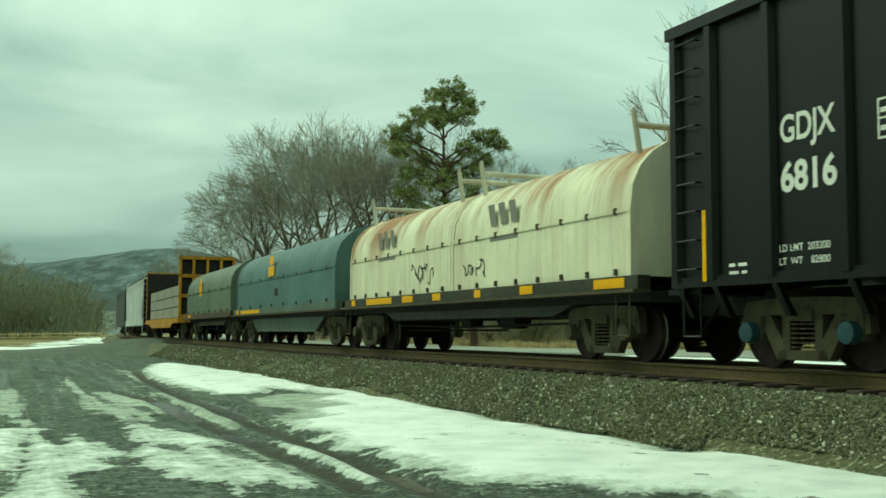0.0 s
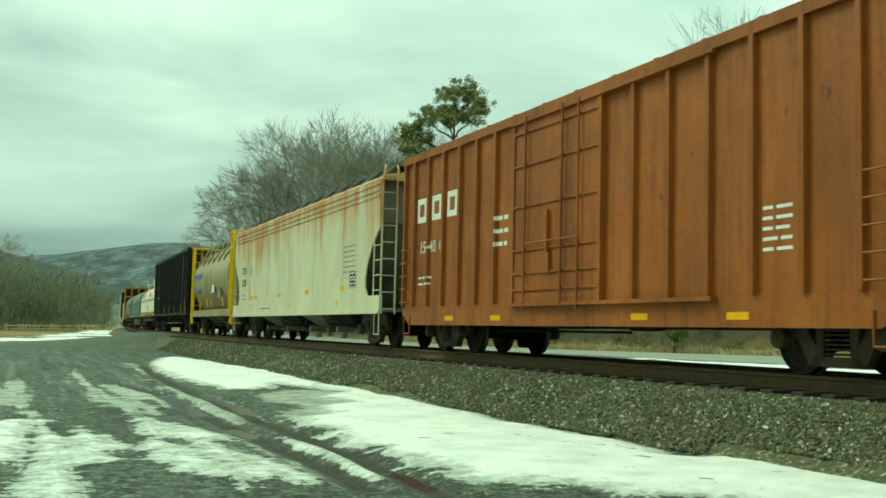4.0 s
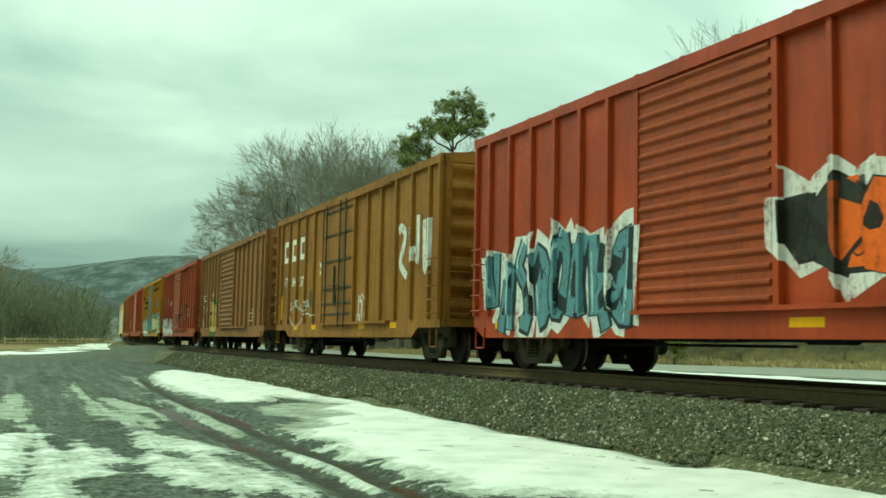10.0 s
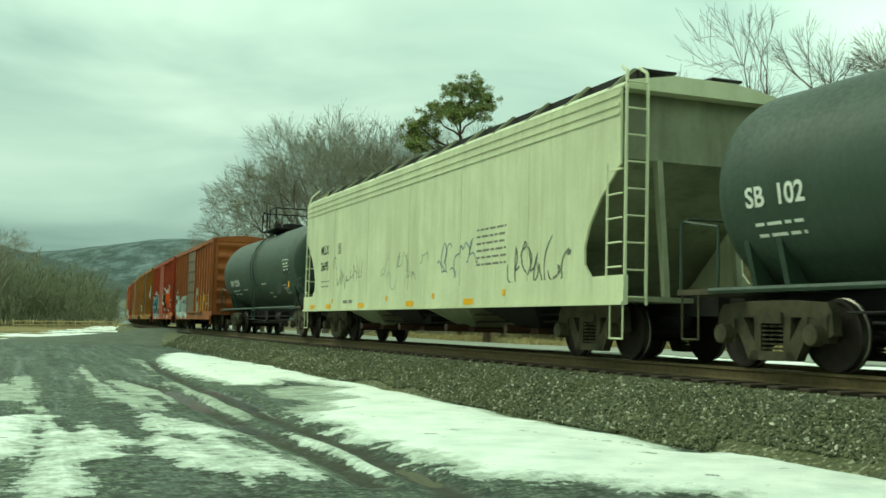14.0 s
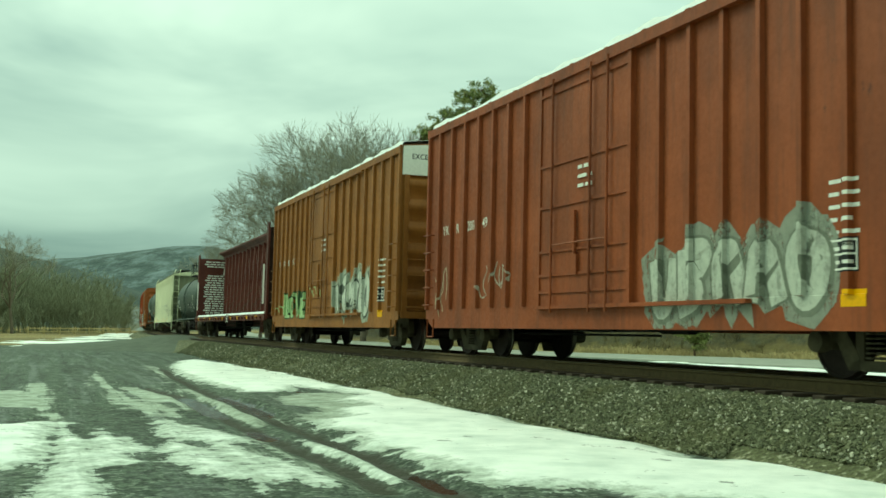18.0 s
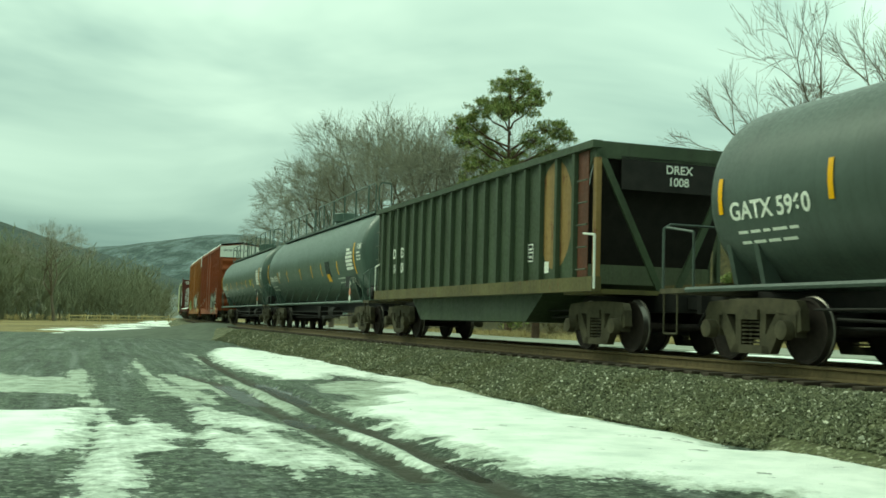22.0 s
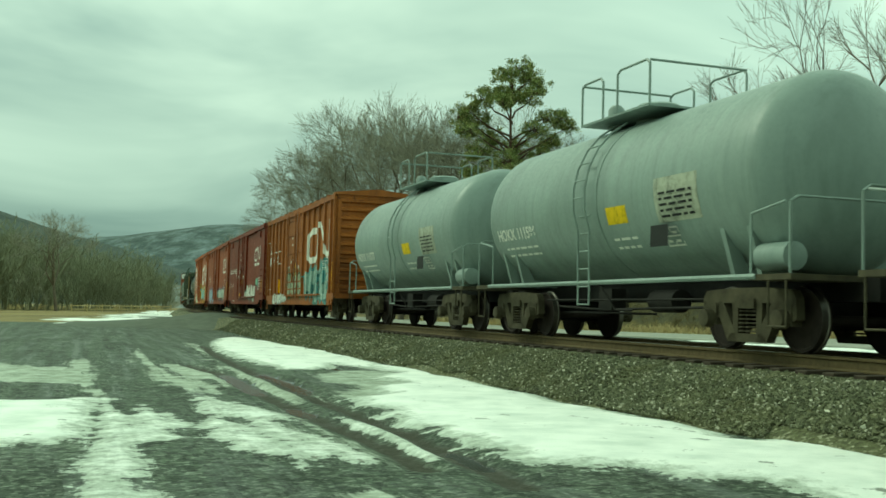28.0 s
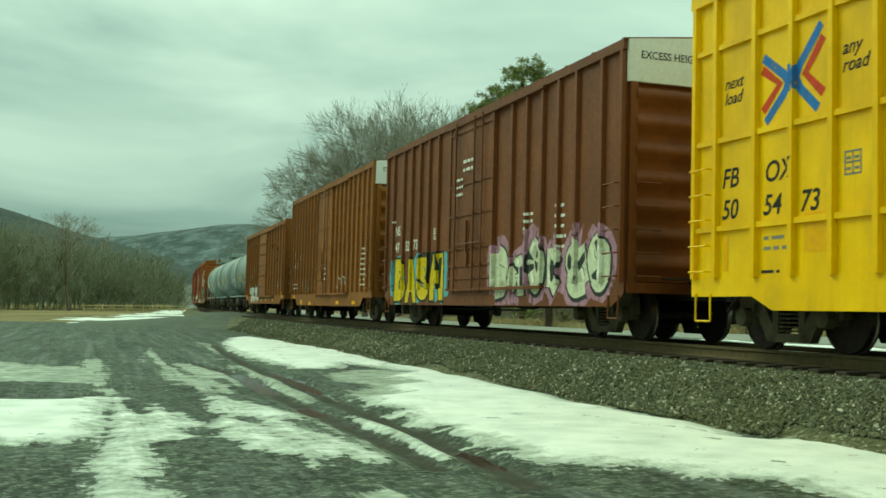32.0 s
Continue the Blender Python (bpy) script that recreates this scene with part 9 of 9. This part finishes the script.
w = boxcar("boxcar", "wine red boxcar with a white line logo", OXIDE["wine_red"], eave=4.53, run=1.2, smooth_side=True, door=(-4.95, -8.55), length=15.0, bogies=(-1.6, -13.4), roof_bumps=True, end_ribs=11)
worm(w, -11.55, 2.85, 2.0, 0.72), bars(w, -11.6, 2.58, [(0, 0, 0.55, 0.14), (0.62, 0, 0.04, 0.06), (0.72, 0, 0.42, 0.14), (1.2, 0, 0.04, 0.06), (1.3, 0, 0.4, 0.14)])
letters(w, "BCOL 100198", -0.85, 2.4, 0.25, "white", bold=0.01), frame_mark(w, -3.1, 2.42, 0.22, 0.26), small_print(w, -3.6, 2.6, 0.45, 4, 0.12), small_print(w, -0.9, 1.75, 0.5, 2), small_print(w, -2.0, 1.75, 0.5, 2), small_print(w, -2.6, 0.75, 0.6, 1)
graffiti(w, -8.5, 0.65, 3.5, 1.1, 4, "d9dcd0", "8a9488", "", 111, fat=1.0), graffiti(w, -12.2, 1.5, 0.9, 0.5, 3, "8fc0a4", "4a6a5a", "", 112, fat=0.6)
stripe(w, -0.5, 1.2, 0.1, 0.5), stripe(w, -2.4, 1.1, 0.1, 0.4), stripe(w, -6.2, 1.05, 0.5, 0.13, -1.64), stripe(w, -14.2, 1.2, 0.1, 0.6), small_print(w, -13.2, 1.9, 0.6, 4), frame_mark(w, -12.9, 1.3, 0.4, 0.35)
for y in (-1.2, -13.2):
    Build().box(-1.6, -1.53, y, y - 0.55, 4.0, 4.3).done("vent_plate", OXIDE["wine_red"], w)
door_labels(w, -4.95, 495)
place(w, -128.48, 15.0)

w = boxcar("boxcar", "orange-rust boxcar with large white line logo and graffiti", OXIDE["orange_rust"], eave=4.5, door=(-5.5, -9.15), length=14.9, bogies=(-1.6, -13.3), posts=6, first=0.65, roof_bumps=True, end_ribs=11)
worm(w, -10.1, 2.25, 3.95, 1.45, -1.62)
bars(w, -0.8, 2.75, [(0, 0.2, 0.75, 0.05), (0, -0.35, 0.75, 0.05), (1.15, 0.2, 0.75, 0.05), (2.2, 0.2, 0.75, 0.05), (2.2, -0.35, 0.75, 0.05), (1.5, -1.5, 0.07, 1.3), (0, -1.5, 0.6, 0.05)])
letters(w, "412", -1.76, 2.5, 0.28, "white", bold=0.015), letters(w, "254", -2.73, 2.5, 0.28, "white", bold=0.015), bars(w, -0.8, 2.48, [(0, 0, 0.18, 0.28), (0.24, 0, 0.18, 0.28), (0.48, 0, 0.18, 0.28)])
graffiti(w, -9.4, 0.62, 4.6, 1.6, 5, "8fa79c", "3f6a66", "5f9a98", 121, accent="c9d2c4", fat=0.9), graffiti(w, -5.8, 0.9, 3.2, 1.15, 4, "9fa88e", "4a4a3a", "7a8a6a", 122, fat=0.8), graffiti(w, -1.8, 0.6, 3.6, 0.5, 6, "d3d5c8", "8aa0a0", "", 123, fat=0.8)
stripe(w, -0.15, 1.2, 0.1, 0.6, -1.61), stripe(w, -3.6, 1.1, 0.1, 0.6, -1.61), stripe(w, -14.7, 1.1, 0.12, 1.0, -1.61), frame_mark(w, -13.1, 1.85, 0.6, 0.35), scrawl(w, -0.6, 2.9, 1.0, 0.6, "d3d5c8", 124, n=3)
door_labels(w, -5.7, 570)
place(w, -144.74, 14.9)

PALE_TANK = paint("paint_pale_grey_green_tank", "85938c", "55605a", 0.35, None, 0.7, 0.45, 0.12)
for front, text in ((-161.7, "HOKX 111577"), (-173.9, "HOKX 111586"), (-186.4, "HOKX 111599")):
    w = tank_car("stubby pale grey-green tank car with a yellow placard", PALE_TANK, 10.75, 1.5, 2.56, (-1.2, -9.5), top_at=-5.2, seams=(-5.6,), pale=True, ladder_at=-5.15, tank=(-0.05, -10.7))
    tank_text(w, text, -0.95, 2.0, 0.22, 1.5, 2.56), tank_print(w, -1.2, 1.8, 1.6, 2, 1.5, 2.56)
    tank_patch(w, -5.95, 2.02, 0.7, 0.3, 1.5, 2.56, "d6b415", "placard"), tank_patch(w, -7.6, 1.95, 1.25, 0.7, 1.5, 2.56, "a7aa98", "stencil_panel"), hug(small_print(w, -7.75, 2.38, 0.95, 5, 0.09, 0.055, "black", -1.52), 1.5, 2.56, 0.02)
    tank_panel(w, -7.55, 1.58, 0.5, 0.3, 1.5, 2.56), tank_print(w, -5.95, 1.75, 0.8, 2, 1.5, 2.56)
    place(w, front, 10.75)

w = boxcar("boxcar", "brown boxcar with panel door and white tag", OXIDE["ns_brown"], door_kind="panel", eave=4.52, door=(-5.8, -8.7), length=14.9, bogies=(-1.6, -13.3), run=1.1, end_ribs=9)
graffiti(w, -2.3, 0.65, 3.7, 1.1, 4, "dfe0d8", "7a6a5a", "", 131, fat=0.9)
letters(w, "NS", -1.72, 2.4, 0.27, "white", bold=0.02), letters(w, "406", -1.67, 1.95, 0.27, "white", bold=0.02), letters(w, "900", -2.53, 1.95, 0.27, "white", bold=0.02), small_print(w, -1.67, 1.65, 0.55, 2), frame_mark(w, -3.4, 2.35, 0.24, 0.28), frame_mark(w, -12.55, 1.42, 0.5, 0.32), small_print(w, -13.7, 1.5, 0.5, 4)
for y in (-0.6, -6.6, -8.4, -10.8):
    stripe(w, y, 0.72, 0.45, 0.12)
stripe(w, -13.9, 0.85, 0.35, 0.32), stripe(w, -0.5, 0.9, 0.3, 0.2)
scrawl(w, -10.5, 2.4, 2.0, 1.3, "5b2a18", 132, n=5, thick=0.09)
place(w, -197.45, 14.9)

w = boxcar("boxcar", "brown high boxcar with plug door and white end top", OXIDE["ns_brown"], eave=5.16, white_end=True, end_ribs=7, door=(-5.9, -8.8), length=15.0, bogies=(-1.65, -13.4), posts=9, ladder_top=2.7, run=1.2, low=0.52)
letters(w, "NS", -0.79, 2.56, 0.26, "white", wide=0.85, bold=0.01), letters(w, "473", -0.78, 2.1, 0.28, "white", wide=0.74, bold=0.02), letters(w, "067", -1.43, 2.1, 0.28, "white", wide=0.74, bold=0.02)
small_print(w, -0.75, 1.4, 1.2, 2, 0.16), small_print(w, -2.8, 1.45, 0.5, 3, 0.11), stripe(w, -0.7, 0.82, 0.4, 0.14), stripe(w, -2.45, 0.56, 0.42, 0.2), stripe(w, -4.3, 0.54, 0.5, 0.13), frame_mark(w, -2.4, 2.45, 0.24, 0.28)
Build().box(-1.58, -1.53, -4.0, -4.65, 1.05, 1.5).done("routing_board", M_FRAME, w)
scrawl(w, -9.6, 1.1, 1.4, 0.7, "c9c6b6", 141, n=4), small_print(w, -13.4, 2.4, 0.55, 8, 0.17, 0.08), small_print(w, -7.6, 1.9, 0.4, 3, 0.2, 0.1, x=-1.63)
for y in (-9.6, -12.2):
    stripe(w, y, 0.58, 0.5, 0.12)
place(w, -214.16, 15.0)

w = boxcar("boxcar", "dark brown high boxcar with yellow and cream graffiti", OXIDE["ns_dark_brown"], eave=5.16, white_end=True, end_ribs=7, door=(-6.1, -9.05), length=15.15, bogies=(-1.65, -13.5), post_at=(-0.09, -0.83, -1.88, -2.67, -3.45, -4.25, -5.05, -6.1, -9.05, -10.1, -10.9, -11.7, -12.48, -13.27, -14.32, -15.06), ladder_top=2.7)
letters(w, "NS", -0.97, 2.6, 0.27, "white", bold=0.02), letters(w, "47", -1.0, 2.12, 0.27, "white", bold=0.02), letters(w, "32", -2.02, 2.12, 0.27, "white", bold=0.02), letters(w, "73", -2.8, 2.12, 0.27, "white", bold=0.02)
bubble_word(w, "BASH", -1.0, 0.62, 4.5, 1.35, "d3b715", "22251c", "6fb7c4", 151), graffiti(w, -9.0, 0.68, 5.7, 1.25, 6, "d0d2b4", "2a2f2c", "b98aa0", 152, accent="eef0dc", fat=1.0)
small_print(w, -7.1, 4.0, 0.7, 2, 0.2, 0.11, x=-1.63), small_print(w, -6.6, 3.6, 0.5, 3, 0.18, 0.09, x=-1.63), small_print(w, -10.8, 2.45, 0.4, 3, 0.15, 0.09), small_print(w, -12.3, 2.5, 0.5, 5, 0.2, 0.09), frame_mark(w, -4.6, 2.3, 0.28, 0.3)
stripe(w, -13.2, 1.4, 0.35, 0.2), small_print(w, -0.8, 3.0, 0.3, 1)
m = Build()
rng = random.Random(8)
for i in range(9):
    m.box(0.75, 0.75 + rng.uniform(0.3, 0.6), -15.26, -15.265, 2.6 + 0.13 * i, 2.67 + 0.13 * i)
m.done("end_stencil", M_WHITE, w)
place(w, -230.77, 15.15)

w = boxcar("boxcar", "fresh yellow high boxcar with a panelled side grid", OXIDE["fresh_yellow"], eave=5.24, door=(-6.15, -9.15), length=15.3, post_at=(-0.09, -0.64, -1.58, -2.38, -3.16, -3.95, -4.75, -5.5, -6.15, -9.15, -9.8, -10.55, -11.35, -12.14, -12.92, -13.72, -14.66, -15.21), grid=True, ladder_top=2.6, run=1.5, end_ribs=7, low=0.55, end_sill=0.74)
letters(w, "next", -0.8, 3.72, 0.17, "black", slant=0.3, bold=0.012), letters(w, "load", -0.8, 3.5, 0.17, "black", slant=0.3, bold=0.012)
letters(w, "any", -3.3, 3.7, 0.17, "black", slant=0.3, bold=0.012), letters(w, "road", -3.3, 3.48, 0.17, "black", slant=0.3, bold=0.012)
letters(w, "FB", -0.75, 2.3, 0.27, "black", slant=0.2, bold=0.015), letters(w, "OX", -1.75, 2.29, 0.27, "black", slant=0.2, bold=0.015)
letters(w, "50", -0.75, 1.85, 0.27, "black", slant=0.2, bold=0.015), letters(w, "54", -1.72, 1.84, 0.27, "black", slant=0.2, bold=0.015), letters(w, "73", -2.5, 1.83, 0.27, "black", slant=0.2, bold=0.015)
for pts, col in (([(-1.72, 4.0), (-2.18, 3.68), (-2.24, 3.56), (-2.18, 3.44), (-1.78, 3.1)], "2f6fb5"), ([(-1.7, 3.84), (-2.08, 3.58), (-1.72, 3.26)], "c23a1e"), ([(-2.92, 4.2), (-2.5, 3.76), (-2.42, 3.6), (-2.5, 3.44), (-2.86, 3.12)], "2f6fb5"), ([(-2.96, 4.02), (-2.6, 3.62), (-2.96, 3.3)], "c23a1e"), ([(-2.33, 3.78), (-2.33, 3.42)], "2f6fb5")):
    logo_stroke(w, pts, 0.13, col)
small_print(w, -1.75, 1.5, 0.5, 2, 0.14, 0.07, "grey"), small_print(w, -2.6, 1.5, 0.5, 2, 0.14, 0.07, "grey"), frame_mark(w, -3.35, 2.2, 0.3, 0.3, "grey"), small_print(w, -1.7, 1.05, 0.4, 1, 0.1, 0.06, "black")
stripe(w, -0.8, 1.1, 0.12, 0.5), stripe(w, -2.6, 1.3, 0.45, 0.5)
place(w, -248.05, 15.3)


# ---- what moves ----
def run(t):
    """Metres that the train has gone along the track since 16 s."""
    return SPEED * (t - 16) + 0.00255 * (t - 16) ** 2


def motions():
    for car, q in TRAIN:
        walk(car, [(t, track_pose(q + run(t), 0, 0, CANT)) for t in range(0, 33)])
    # every wheelset turns at the same rate: one roll for those ahead in a bogie, one for those behind
    rolls = {}
    for wheel, k in WHEELS:
        if k not in rolls:
            walk(wheel, [(i / FPS, pose(0, k, R_WHEEL, -math.degrees(run(i / FPS) / R_WHEEL) % 360)) for i in range(0, 32 * FPS + 1)])
            rolls[k] = wheel.animation_data.action, wheel.animation_data.action_slot
        else:
            wheel.rotation_mode = "QUATERNION"
            wheel.animation_data_create()
            wheel.animation_data.action = rolls[k][0]
            wheel.animation_data.action_slot = rolls[k][1]


motions()
